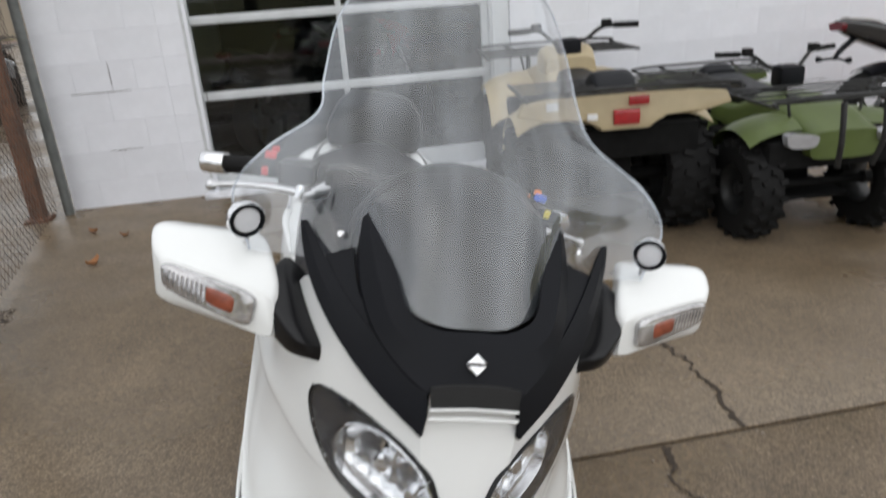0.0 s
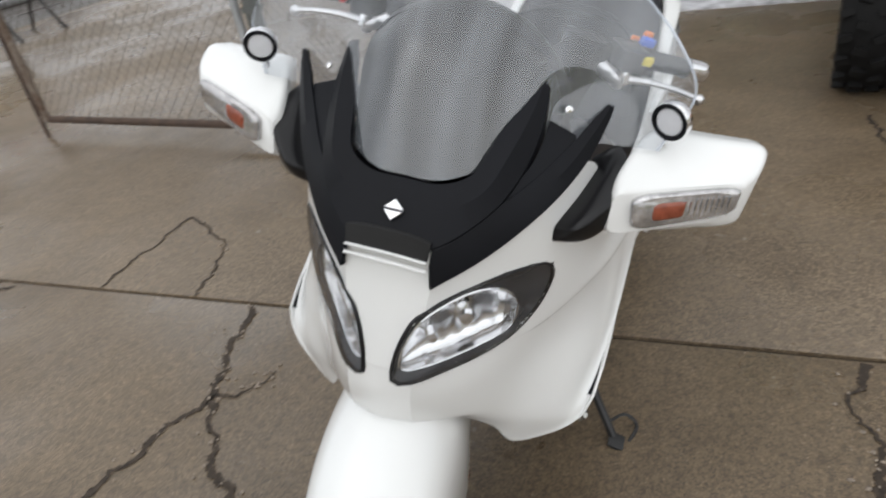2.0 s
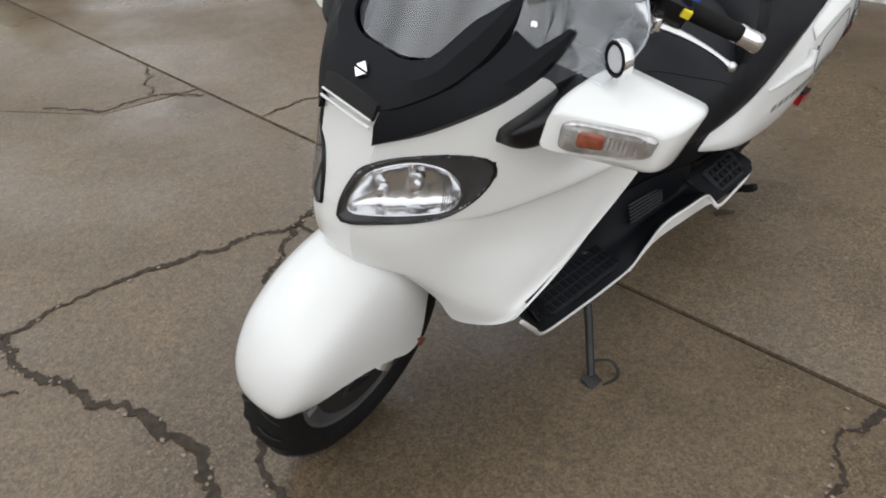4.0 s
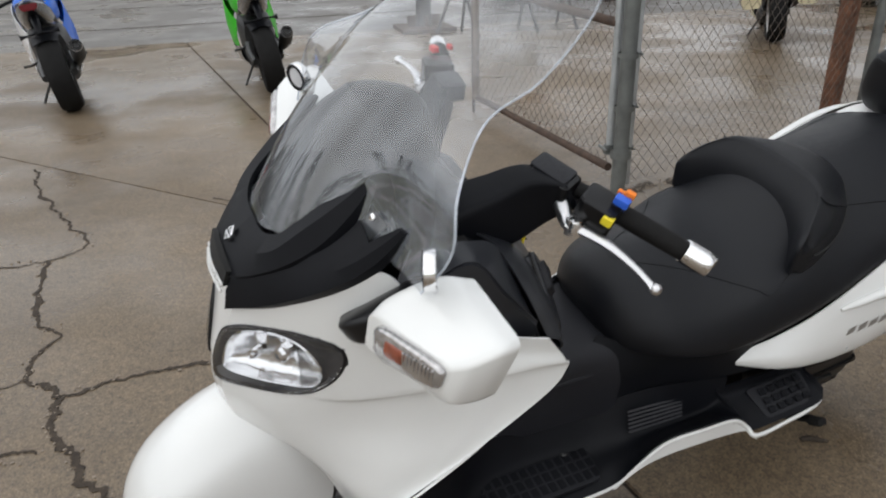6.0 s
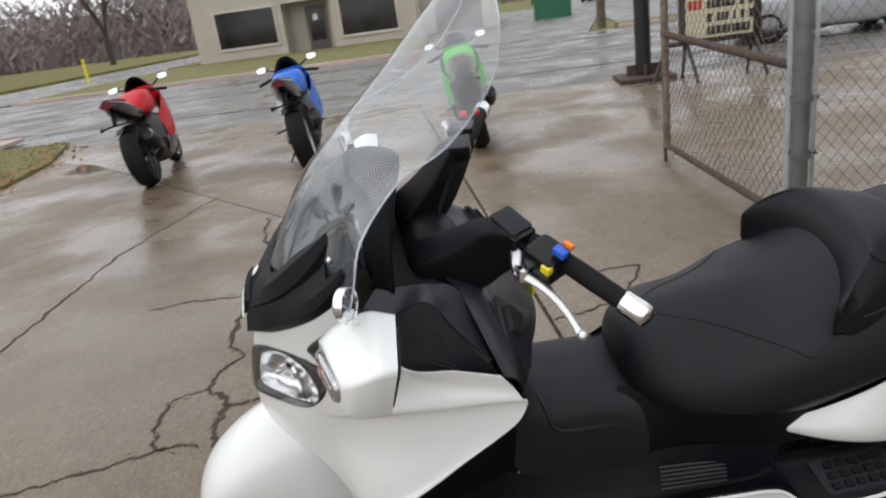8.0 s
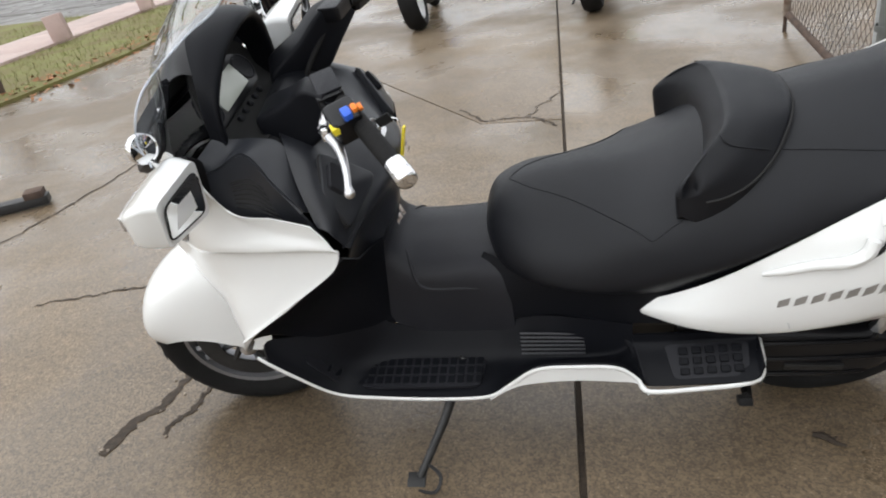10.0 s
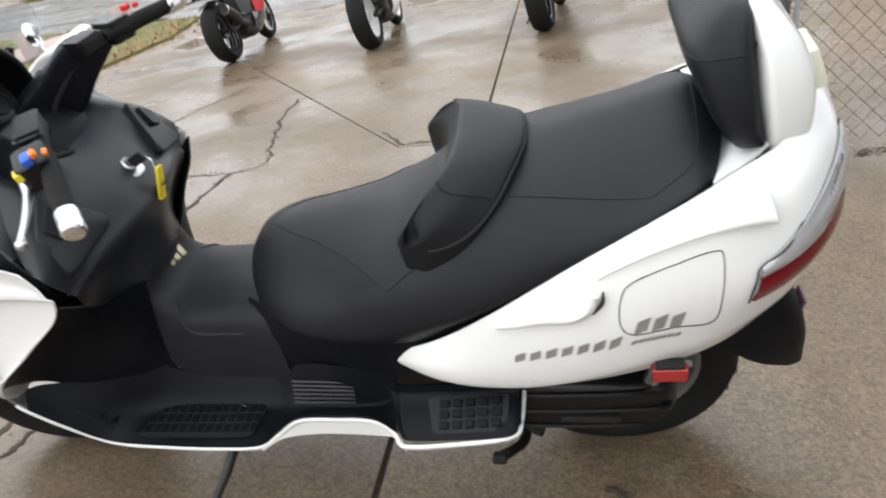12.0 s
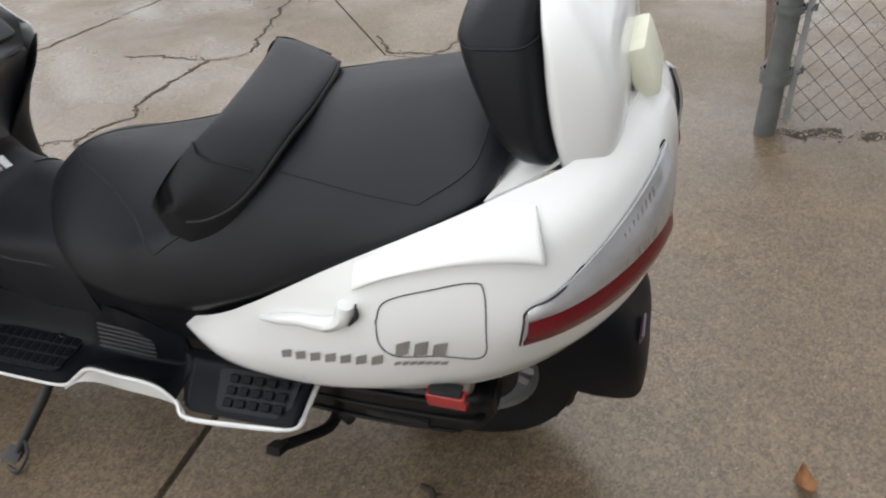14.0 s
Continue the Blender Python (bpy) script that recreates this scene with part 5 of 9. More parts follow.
# rider's side of the leg shield
SHIELD = [
    [(0, 0.42, 0.924), (0.07, 0.425, 0.926), (0.125, 0.435, 0.928), (0.167, 0.455, 0.922), (0.225, 0.482, 0.872), (0.268, 0.512, 0.800)],
    [(0, 0.500, 0.895), (0.07, 0.497, 0.895), (0.125, 0.498, 0.895), (0.171, 0.505, 0.894), (0.232, 0.512, 0.856), (0.272, 0.527, 0.796)],
    [(0, 0.560, 0.850), (0.06, 0.556, 0.848), (0.12, 0.546, 0.842), (0.172, 0.544, 0.840), (0.236, 0.540, 0.815), (0.274, 0.537, 0.780)],
    [(0, 0.600, 0.795), (0.055, 0.598, 0.792), (0.117, 0.580, 0.787), (0.165, 0.562, 0.777), (0.215, 0.550, 0.758), (0.25, 0.541, 0.734)],
    [(0, 0.612, 0.765), (0.055, 0.610, 0.762), (0.115, 0.594, 0.758), (0.165, 0.572, 0.748), (0.205, 0.556, 0.735), (0.245, 0.545, 0.722)],
    [(0, 0.600, 0.705), (0.05, 0.585, 0.702), (0.092, 0.560, 0.695), (0.135, 0.545, 0.690), (0.18, 0.53, 0.685), (0.225, 0.52, 0.675)],
    [(0, 0.583, 0.640), (0.05, 0.575, 0.630), (0.092, 0.555, 0.610), (0.13, 0.52, 0.595), (0.17, 0.48, 0.58), (0.215, 0.45, 0.565)],
]
bm = B()
patch(bm, whole(SHIELD), 26, 41, 0.004)
shield = part("leg_shield", bm, M_BLKGLOSS, scooter, "black leg shield with glovebox lids", 60)


def lid(bm, pts, lift):
    loft(bm, [[p + V(0, lift * a, lift * a * 0.7) for p in ring4(*[m + (V(*q) - m) * g for q in pts], 0.16)] for a, g, m in ((-0.4, 1.0, mid4(pts)), (0.8, 1.0, mid4(pts)), (1.0, 0.95, mid4(pts)))], 6)


def mid4(pts):
    return sum((V(*q) for q in pts), V(0, 0, 0)) / 4


LID = ((0.171, 0.506, 0.894), (0.232, 0.512, 0.836), (0.240, 0.548, 0.760), (0.112, 0.582, 0.794))
HATCH = ((0.180, 0.516, 0.872), (0.216, 0.518, 0.840), (0.206, 0.536, 0.812), (0.168, 0.545, 0.832))
sides("glovebox_lid", lambda bm: lid(bm, LID, 0.017), M_BLKGLOSS, shield, "black glovebox lid", 30)
sides("lid_latch", lambda bm: lid(bm, HATCH, 0.024), M_GREYPL, shield, "recessed grey latch", 30)
sides("lid_seam", lambda bm: tube(bm, [p + V(0, 0.011, 0.008) for p in ring4(*LID, 0.16)], 0.0028, 5), M_DARK, shield)
sides("shield_ridge", lambda bm: tube(bm, [V(0.256, 0.540, 0.736), V(0.215, 0.556, 0.742), V(0.165, 0.570, 0.755), V(0.115, 0.592, 0.765), V(0.06, 0.606, 0.775), V(0.03, 0.604, 0.785)], [0.003, 0.006, 0.007, 0.007, 0.006, 0.003], 6, 24), M_GREYPL, shield)
bm = B()
prism(bm, rounded(0.046, 0.058, 0.014), 0.006, basis((-0.024, 0.570, 0.829), (-1, 0, 0), (0, -0.75, 0.66)), 0.002)
part("lock_plate", bm, M_ALU, shield, "brushed metal lock plate")
bm = B()
lathe(bm, [(0.016, -0.004), (0.016, 0.009), (0.013, 0.011), (0.008, 0.007), (0.006, 0.003), (0.0, 0.003)], 20, basis((-0.024, 0.572, 0.832), (-1, 0, 0), (0, -0.75, 0.66)), full=False)
part("ignition_lock", bm, M_ALU, shield, "metal ignition lock")
bm = B()
box(bm, (-0.024, 0.598, 0.845), (0.008, 0.035, 0.022), 0.003, Matrix.Rotation(radians(25), 4, "X"))
part("key", bm, M_DARK, shield, "black key in the lock")
bm = B()
box(bm, (-0.018, 0.628, 0.790), (0.024, 0.003, 0.072), 0.004, Matrix.Rotation(radians(-14), 4, "X") @ Matrix.Rotation(radians(-12), 4, "Y"))
tag = part("key_tag", bm, M_YELLOW, shield, "yellow plastic key tag")
for k in range(3):
    bm = B()
    box(bm, (-0.018, 0.6305 + 0.0035 * k, 0.801 - 0.014 * k), (0.014, 0.0012, 0.004), 0, Matrix.Rotation(radians(-14), 4, "X"))
    part("printed_line", bm, M_DARK, tag)
bm = B()
tube(bm, [V(-0.024, 0.612, 0.850), V(-0.024, 0.628, 0.843), V(-0.020, 0.630, 0.824)], 0.0014, 5, 10)
part("key_ring", bm, M_CHROME, shield)
bm = B()
bd = basis((-0.012, 0.578, 0.592), (-1, 0.02, 0), (0, -0.30, 0.95))
for k, (x, w) in enumerate(((-0.024, 0.016), (-0.004, 0.018), (0.018, 0.018))):
    prism(bm, rounded(w, 0.034 if k != 1 else 0.026, 0.004), 0.005, bd @ Matrix.Translation((x, 0.004 * (k - 1), 0)), 0.001, 1)
prism(bm, rounded(0.062, 0.005, 0.002), 0.005, bd @ Matrix.Translation((0, -0.024, 0)))
part("badge", bm, M_CHROME, shield, "small chrome badge")

# tunnel, footwells and boards
bm = B()
patch(bm, whole([[(0, 0.584, 0.650), (0.055, 0.577, 0.640), (0.090, 0.560, 0.612), (0.110, 0.545, 0.53), (0.12, 0.53, 0.44)], [(0, 0.574, 0.610), (0.055, 0.572, 0.604), (0.095, 0.565, 0.578), (0.115, 0.56, 0.51), (0.125, 0.55, 0.38)],
                 [(0, 0.592, 0.574), (0.055, 0.592, 0.570), (0.100, 0.594, 0.552), (0.122, 0.60, 0.50), (0.13, 0.60, 0.36)], [(0, 0.640, 0.558), (0.058, 0.640, 0.555), (0.108, 0.642, 0.538), (0.130, 0.645, 0.49), (0.135, 0.65, 0.36)],
                 [(0, 0.74, 0.555), (0.06, 0.74, 0.552), (0.108, 0.74, 0.538), (0.130, 0.74, 0.49), (0.138, 0.74, 0.36)],
                 [(0, 0.83, 0.556), (0.07, 0.83, 0.553), (0.12, 0.83, 0.536), (0.142, 0.83, 0.48), (0.15, 0.83, 0.37)]]), 30, 34, 0.004)
part("tunnel", bm, M_GREYPL, scooter, "dark grey step-over tunnel", 60)
sides("tunnel_seam", lambda bm: tube(bm, [V(0.0, 0.785, 0.5565), V(0.065, 0.785, 0.553), V(0.112, 0.787, 0.539), V(0.136, 0.79, 0.486), V(0.146, 0.795, 0.375)], 0.002, 5, 20), M_DARK)
sides("tunnel_rib", lambda bm: tube(bm, [V(0.075, 0.600, 0.566), V(0.108, 0.612, 0.546), V(0.128, 0.626, 0.506), V(0.131, 0.66, 0.492), V(0.132, 0.72, 0.491), V(0.134, 0.775, 0.488)], [0.002, 0.004, 0.005, 0.005, 0.004, 0.002], 6, 24), M_GREYPL)
sides("footwell", lambda bm: patch(bm, [
    [V(0.293, 0.550, 0.740), V(0.25, 0.555, 0.70), V(0.20, 0.545, 0.66), V(0.14, 0.555, 0.64), V(0.09, 0.562, 0.62)],
    [V(0.297, 0.432, 0.640), V(0.245, 0.45, 0.60), V(0.20, 0.475, 0.55), V(0.15, 0.53, 0.52), V(0.10, 0.56, 0.52)],
    [V(0.297, 0.330, 0.568), V(0.24, 0.345, 0.51), V(0.20, 0.40, 0.455), V(0.15, 0.50, 0.42), V(0.11, 0.56, 0.43)],
    [V(0.293, 0.264, 0.518), V(0.235, 0.30, 0.475), V(0.20, 0.38, 0.415), V(0.15, 0.48, 0.38), V(0.12, 0.56, 0.385)]], 18, 18, 0.004), M_BLKPL, label="black footwell panel", smooth=60)
sides("side_cover", lambda bm: patch(bm, [
    [V(0.13, 0.70, 0.36), V(0.14, 0.80, 0.40), V(0.165, 0.93, 0.425), V(0.195, 1.05, 0.432), V(0.21, 1.18, 0.44), V(0.215, 1.36, 0.455)],
    [V(0.118, 0.72, 0.46), V(0.14, 0.82, 0.48), V(0.17, 0.93, 0.49), V(0.195, 1.05, 0.50), V(0.20, 1.18, 0.52), V(0.21, 1.36, 0.54)],
    [V(0.09, 0.78, 0.56), V(0.13, 0.84, 0.555), V(0.175, 0.93, 0.56), V(0.20, 1.05, 0.555), V(0.205, 1.18, 0.58), V(0.20, 1.36, 0.64)]], 14, 24, 0.004), M_BLKPL, label="black engine side cover", smooth=60)
for k in range(6):
    sides("louvre", lambda bm: tube(bm, [V(0.203 - 0.0042 * k, 0.842, 0.346 + 0.0088 * k), V(0.2105 - 0.0034 * k, 0.982, 0.350 + 0.0088 * k)], 0.0026, 6), M_SLAT)

LIP = [(0.289, 0.268, 0.461), (0.290, 0.285, 0.442), (0.286, 0.335, 0.384), (0.273, 0.412, 0.302), (0.272, 0.54, 0.282), (0.273, 0.66, 0.277), (0.275, 0.765, 0.286), (0.273, 0.82, 0.326), (0.274, 0.88, 0.374), (0.288, 0.965, 0.397), (0.291, 1.045, 0.394),
       (0.299, 1.085, 0.366), (0.317, 1.106, 0.348), (0.312, 1.20, 0.346), (0.300, 1.314, 0.352), (0.270, 1.334, 0.372), (0.212, 1.338, 0.380)]
sides("floor_edge", lambda bm: tube(bm, [V(*p) for p in LIP], [0.0035] + [0.0042] * 14 + [0.0035], 8, 70, flat=1.4), M_PEARL, label="white floorboard edging")
sides("lip_panel", lambda bm: patch(bm, [[V(x, y, z) for x, y, z in LIP[6:13]], [V(x + 0.004, y, z - 0.040 if 0.84 < y < 1.08 else z - 0.010) for x, y, z in LIP[6:13]]], 5, 26, 0.003), M_PEARL)
sides("footboard", lambda bm: patch(bm, [
    [V(*p) + V(0, 0, 0.003) for p in LIP[1:12]],
    [V(0.250, 0.280, 0.470), V(0.248, 0.350, 0.388), V(0.240, 0.430, 0.312), V(0.236, 0.54, 0.290), V(0.236, 0.66, 0.286), V(0.240, 0.765, 0.294), V(0.246, 0.83, 0.322), V(0.257, 0.90, 0.362), V(0.255, 0.97, 0.368), V(0.255, 1.045, 0.368), V(0.25, 1.085, 0.370)],
    [V(0.20, 0.36, 0.44), V(0.195, 0.40, 0.392), V(0.180, 0.46, 0.322), V(0.172, 0.55, 0.297), V(0.172, 0.66, 0.294), V(0.178, 0.77, 0.300), V(0.192, 0.83, 0.318), V(0.204, 0.90, 0.333), V(0.208, 0.97, 0.336), V(0.212, 1.045, 0.350), V(0.215, 1.085, 0.385)],
    [V(0.13, 0.47, 0.45), V(0.13, 0.50, 0.42), V(0.128, 0.54, 0.385), V(0.125, 0.60, 0.365), V(0.125, 0.66, 0.36), V(0.13, 0.775, 0.365), V(0.14, 0.83, 0.395), V(0.165, 0.90, 0.43), V(0.18, 0.97, 0.435), V(0.195, 1.045, 0.435), V(0.205, 1.085, 0.435)]], 16, 50, 0.006), M_BLKPL, label="black floorboard", smooth=50)


def mat_pad(bm, y0, y1, x0, x1, z0, z1):
    loft(bm, [ring4((x0, y0, z0 + dz), (x1, y0 + 0.02, z0 + dz), (x1, y1 - 0.012, z1 + dz), (x0 + 0.01, y1, z1 + dz), 0.12) for dz in (-0.002, 0.006)], 3)


for y0, y1, z0, z1 in ((0.335, 0.425, 0.402, 0.318), (0.445, 0.755, 0.300, 0.297)):
    pads = sides("rubber_mat", lambda bm: mat_pad(bm, y0, y1, 0.168, 0.258, z0, z1), M_GREYPL, label="ribbed rubber foot mat")
    n = int((y1 - y0) / 0.021)
    for ob, sx in zip(pads, (1, -1)):
        for i in range(n):
            for j in range(3):
                f = (i + 0.7) / (n + 0.4)
                bm = B()
                box(bm, (sx * (0.186 + 0.026 * j), y0 + (y1 - y0) * f, z0 + (z1 - z0) * f + 0.0068), (0.022, 0.016, 0.003), 0.001, seg=1)
                part("mat_rib", bm, M_BLKPL, ob, smooth=0)
boards = sides("passenger_board", lambda bm: patch(bm, [
    [V(0.298, 1.096, 0.352), V(0.301, 1.115, 0.344), V(0.303, 1.20, 0.348), V(0.303, 1.31, 0.358), V(0.285, 1.335, 0.378)],
    [V(0.265, 1.082, 0.366), V(0.268, 1.105, 0.358), V(0.27, 1.20, 0.360), V(0.268, 1.31, 0.368), V(0.26, 1.335, 0.383)],
    [V(0.215, 1.068, 0.385), V(0.216, 1.10, 0.376), V(0.216, 1.20, 0.377), V(0.214, 1.32, 0.383), V(0.214, 1.335, 0.388)],
    [V(0.205, 1.062, 0.405), V(0.208, 1.10, 0.405), V(0.21, 1.20, 0.408), V(0.212, 1.32, 0.412), V(0.212, 1.34, 0.415)]], 12, 20, 0.006), M_BLKPL, label="black passenger footboard", smooth=50)
for ob, sx in zip(boards, (1, -1)):
    bm = B()
    loft(bm, [ring4((sx * 0.224, 1.145, 0.380 + dz), (sx * 0.294, 1.160, 0.353 + dz), (sx * 0.294, 1.305, 0.362 + dz), (sx * 0.224, 1.312, 0.387 + dz), 0.12) for dz in (-0.004, 0.003)], 3)
    mat_ob = part("rubber_mat", bm, M_GREYPL, ob)
    for i in range(5):
        for j in range(3):
            bm = B()
            box(bm, (sx * (0.241 + 0.020 * j), 1.182 + 0.026 * i, 0.3815 - 0.008 * j + 0.0022 * i), (0.015, 0.018, 0.005), 0.0015, Matrix.Rotation(sx * radians(21), 4, "Y"), 1)
            part("mat_rib", bm, M_BLKPL, mat_ob, smooth=0)
    for k in range(6):
        bm = B()
        tube(bm, [V(sx * 0.218, 1.078 + 0.009 * k, 0.384 - 0.0035 * k), V(sx * 0.292, 1.092 + 0.009 * k, 0.357 - 0.002 * k)], 0.0022, 5)
        part("heel_rib", bm, M_GREYPL, ob)

# seat and rider's pad
SEAT = [
    [(0, 0.795, 0.550), (0.05, 0.796, 0.550), (0.085, 0.803, 0.545), (0.105, 0.817, 0.532), (0.10, 0.83, 0.522), (0.08, 0.84, 0.52)],
    [(0, 0.786, 0.602), (0.05, 0.788, 0.600), (0.092, 0.80, 0.586), (0.126, 0.82, 0.556), (0.130, 0.84, 0.530), (0.11, 0.85, 0.522)],
    [(0, 0.808, 0.660), (0.055, 0.812, 0.654), (0.106, 0.826, 0.628), (0.152, 0.848, 0.586), (0.164, 0.865, 0.545), (0.145, 0.875, 0.525)],
    [(0, 0.872, 0.694), (0.06, 0.876, 0.682), (0.118, 0.886, 0.652), (0.175, 0.905, 0.606), (0.198, 0.92, 0.552), (0.18, 0.93, 0.528)],
    [(0, 0.98, 0.708), (0.07, 0.982, 0.692), (0.135, 0.99, 0.656), (0.192, 1.01, 0.612), (0.218, 1.03, 0.548), (0.20, 1.04, 0.52)],
    [(0, 1.12, 0.722), (0.08, 1.12, 0.710), (0.150, 1.12, 0.688), (0.203, 1.125, 0.660), (0.232, 1.145, 0.585), (0.21, 1.15, 0.532)],
    [(0, 1.26, 0.806), (0.08, 1.26, 0.794), (0.150, 1.26, 0.756), (0.205, 1.27, 0.690), (0.232, 1.275, 0.622), (0.215, 1.275, 0.592)],
    [(0, 1.40, 0.838), (0.08, 1.40, 0.823), (0.145, 1.40, 0.793), (0.196, 1.405, 0.748), (0.224, 1.415, 0.695), (0.21, 1.42, 0.665)],
    [(0, 1.54, 0.868), (0.075, 1.54, 0.852), (0.138, 1.542, 0.824), (0.182, 1.545, 0.792), (0.212, 1.555, 0.765), (0.195, 1.56, 0.735)],
    [(0, 1.645, 0.892), (0.07, 1.645, 0.876), (0.128, 1.642, 0.852), (0.168, 1.64, 0.832), (0.196, 1.638, 0.812), (0.18, 1.64, 0.785)],
    [(0, 1.700, 0.868), (0.065, 1.698, 0.860), (0.115, 1.69, 0.845), (0.150, 1.68, 0.832), (0.172, 1.672, 0.818), (0.155, 1.67, 0.79)],
]
bm = B()
patch(bm, whole(SEAT), 60, 45)
seat = part("seat", bm, M_VINYL, scooter, "black vinyl stepped seat", 80)
skin = B()
patch(skin, whole(SEAT), 60, 45)
SEAT_SKIN = BVHTree.FromBMesh(skin)
skin.free()


def on_seat(pts, n, lift=0.0006):
    """A line laid onto the seat's skin."""
    return [SEAT_SKIN.find_nearest(p)[0] + V(0, 0, lift) for p in spline([V(*p) for p in pts], n)]


sides("piping", lambda bm: tube(bm, on_seat([(0.0, 0.842, 0.69), (0.04, 0.885, 0.69), (0.085, 0.965, 0.69), (0.135, 1.045, 0.67), (0.180, 1.095, 0.665), (0.206, 1.122, 0.660), (0.200, 1.150, 0.680), (0.190, 1.180, 0.70)], 40), [0.0006, 0.0016, 0.0016], 6), M_VINYL, seat)
sides("panel_seam", lambda bm: tube(bm, on_seat([(0.125, 1.330, 0.79), (0.150, 1.42, 0.80), (0.168, 1.50, 0.80), (0.180, 1.58, 0.80)], 24), [0.0014, 0.0014, 0.0006], 6), M_VINYL, seat)
sides("panel_seam", lambda bm: tube(bm, on_seat([(0.180, 1.58, 0.80), (0.160, 1.635, 0.84), (0.12, 1.655, 0.86), (0.0, 1.660, 0.89)], 24), 0.0008, 6), M_VINYL, seat)

# rider's bolster: an upright front face, a straight ridge and a broad top that runs back into the seat
STEPS = [(0.0, 1.232, 0.735, 1.266, 0.857, 1.384, 0.842), (0.045, 1.231, 0.734, 1.265, 0.857, 1.381, 0.839), (0.085, 1.226, 0.731, 1.262, 0.855, 1.370, 0.832), (0.118, 1.215, 0.722, 1.254, 0.851, 1.354, 0.816), (0.145, 1.200, 0.716, 1.241, 0.842, 1.336, 0.797),
         (0.167, 1.182, 0.714, 1.218, 0.824, 1.310, 0.774), (0.181, 1.170, 0.722, 1.198, 0.804, 1.282, 0.756), (0.190, 1.167, 0.727, 1.185, 0.784, 1.246, 0.742), (0.194, 1.174, 0.735, 1.184, 0.758, 1.214, 0.738)]
rings = []
for x, fy, fz, ry, rz, ey, ez in STEPS:
    q = x * 0.93
    rings.append([V(x, fy, fz - 0.03), V(x, fy - 0.004, fz + 0.012), V(x, fy + (ry - fy) * 0.35 - 0.010, fz + (rz - fz) * 0.55), V(x, ry - 0.010, rz - 0.014), V(q, ry - 0.001, rz - 0.003), V(q, ry + 0.012, rz + 0.0005),
                  V(x, ry + (ey - ry) * 0.5, rz + (ez - rz) * 0.42 + 0.004), V(x, ey - 0.010, ez + 0.006), V(x, ey, ez - 0.008), V(x, ey - 0.01, ez - 0.05)])
bm = B()
round_rings = [spline(r, 34) for r in rings]
loft(bm, [[flip(p) for p in r] for r in round_rings[:0:-1]] + round_rings, 61)
pad = part("lumbar_pad", bm, M_VINYL, seat, "black bolster at the step behind the rider", 55)
sides("pad_seam", lambda bm: tube(bm, [r[8] + V(0, 0.001, 0.004) for r in rings], 0.003, 6, 50), M_DARK, pad)
sides("pad_seam", lambda bm: tube(bm, [rings[4][4] + V(0.004, 0, 0.0015), rings[4][5].lerp(rings[5][6], 0.5) + V(0.005, 0, 0.003), rings[4][7] + V(0.004, 0, 0.003)], 0.0016, 6, 14), M_VINYL, pad)

# white tail
TAIL = [
    [(0.182, 1.064, 0.466), (0.218, 1.19, 0.540), (0.234, 1.30, 0.614), (0.226, 1.46, 0.716), (0.208, 1.62, 0.805), (0.184, 1.705, 0.846), (0.150, 1.768, 0.866), (0.08, 1.822, 0.886), (0, 1.838, 0.892)],
    [(0.182, 1.063, 0.465), (0.236, 1.19, 0.518), (0.252, 1.31, 0.572), (0.256, 1.46, 0.662), (0.248, 1.62, 0.748), (0.228, 1.722, 0.794), (0.192, 1.795, 0.818), (0.10, 1.858, 0.842), (0, 1.874, 0.850)],
    [(0.182, 1.062, 0.464), (0.250, 1.19, 0.492), (0.268, 1.32, 0.512), (0.277, 1.46, 0.575), (0.273, 1.60, 0.650), (0.258, 1.728, 0.694), (0.208, 1.812, 0.724), (0.11, 1.874, 0.744), (0, 1.888, 0.750)],
    [(0.182, 1.063, 0.463), (0.250, 1.195, 0.462), (0.266, 1.33, 0.460), (0.275, 1.46, 0.495), (0.268, 1.59, 0.545), (0.250, 1.70, 0.585), (0.20, 1.80, 0.622), (0.11, 1.864, 0.644), (0, 1.880, 0.650)],
    [(0.181, 1.064, 0.462), (0.234, 1.20, 0.446), (0.250, 1.33, 0.440), (0.258, 1.46, 0.462), (0.250, 1.59, 0.492), (0.230, 1.69, 0.525), (0.18, 1.778, 0.558), (0.10, 1.836, 0.575), (0, 1.850, 0.580)],
]
tails = sides("tail_panel", lambda bm: patch(bm, [[V(*p) for p in r] for r in TAIL], 30, 60, 0.004), M_PEARL, label="pearl white tail panel", smooth=60)
bm = B()
patch(bm, whole([[(0, 1.68, 0.822), (0.08, 1.68, 0.822), (0.15, 1.68, 0.822), (0.186, 1.67, 0.822)], [(0, 1.73, 0.836), (0.07, 1.73, 0.838), (0.13, 1.725, 0.842), (0.168, 1.722, 0.846)], [(0, 1.77, 0.850), (0.05, 1.77, 0.852), (0.09, 1.768, 0.856), (0.128, 1.765, 0.858)], [(0, 1.837, 0.890), (0.03, 1.835, 0.890), (0.06, 1.828, 0.887), (0.08, 1.821, 0.885)]]), 12, 24, 0.004)
part("tail_deck", bm, M_PEARL, scooter, "white deck behind the seat", 60)


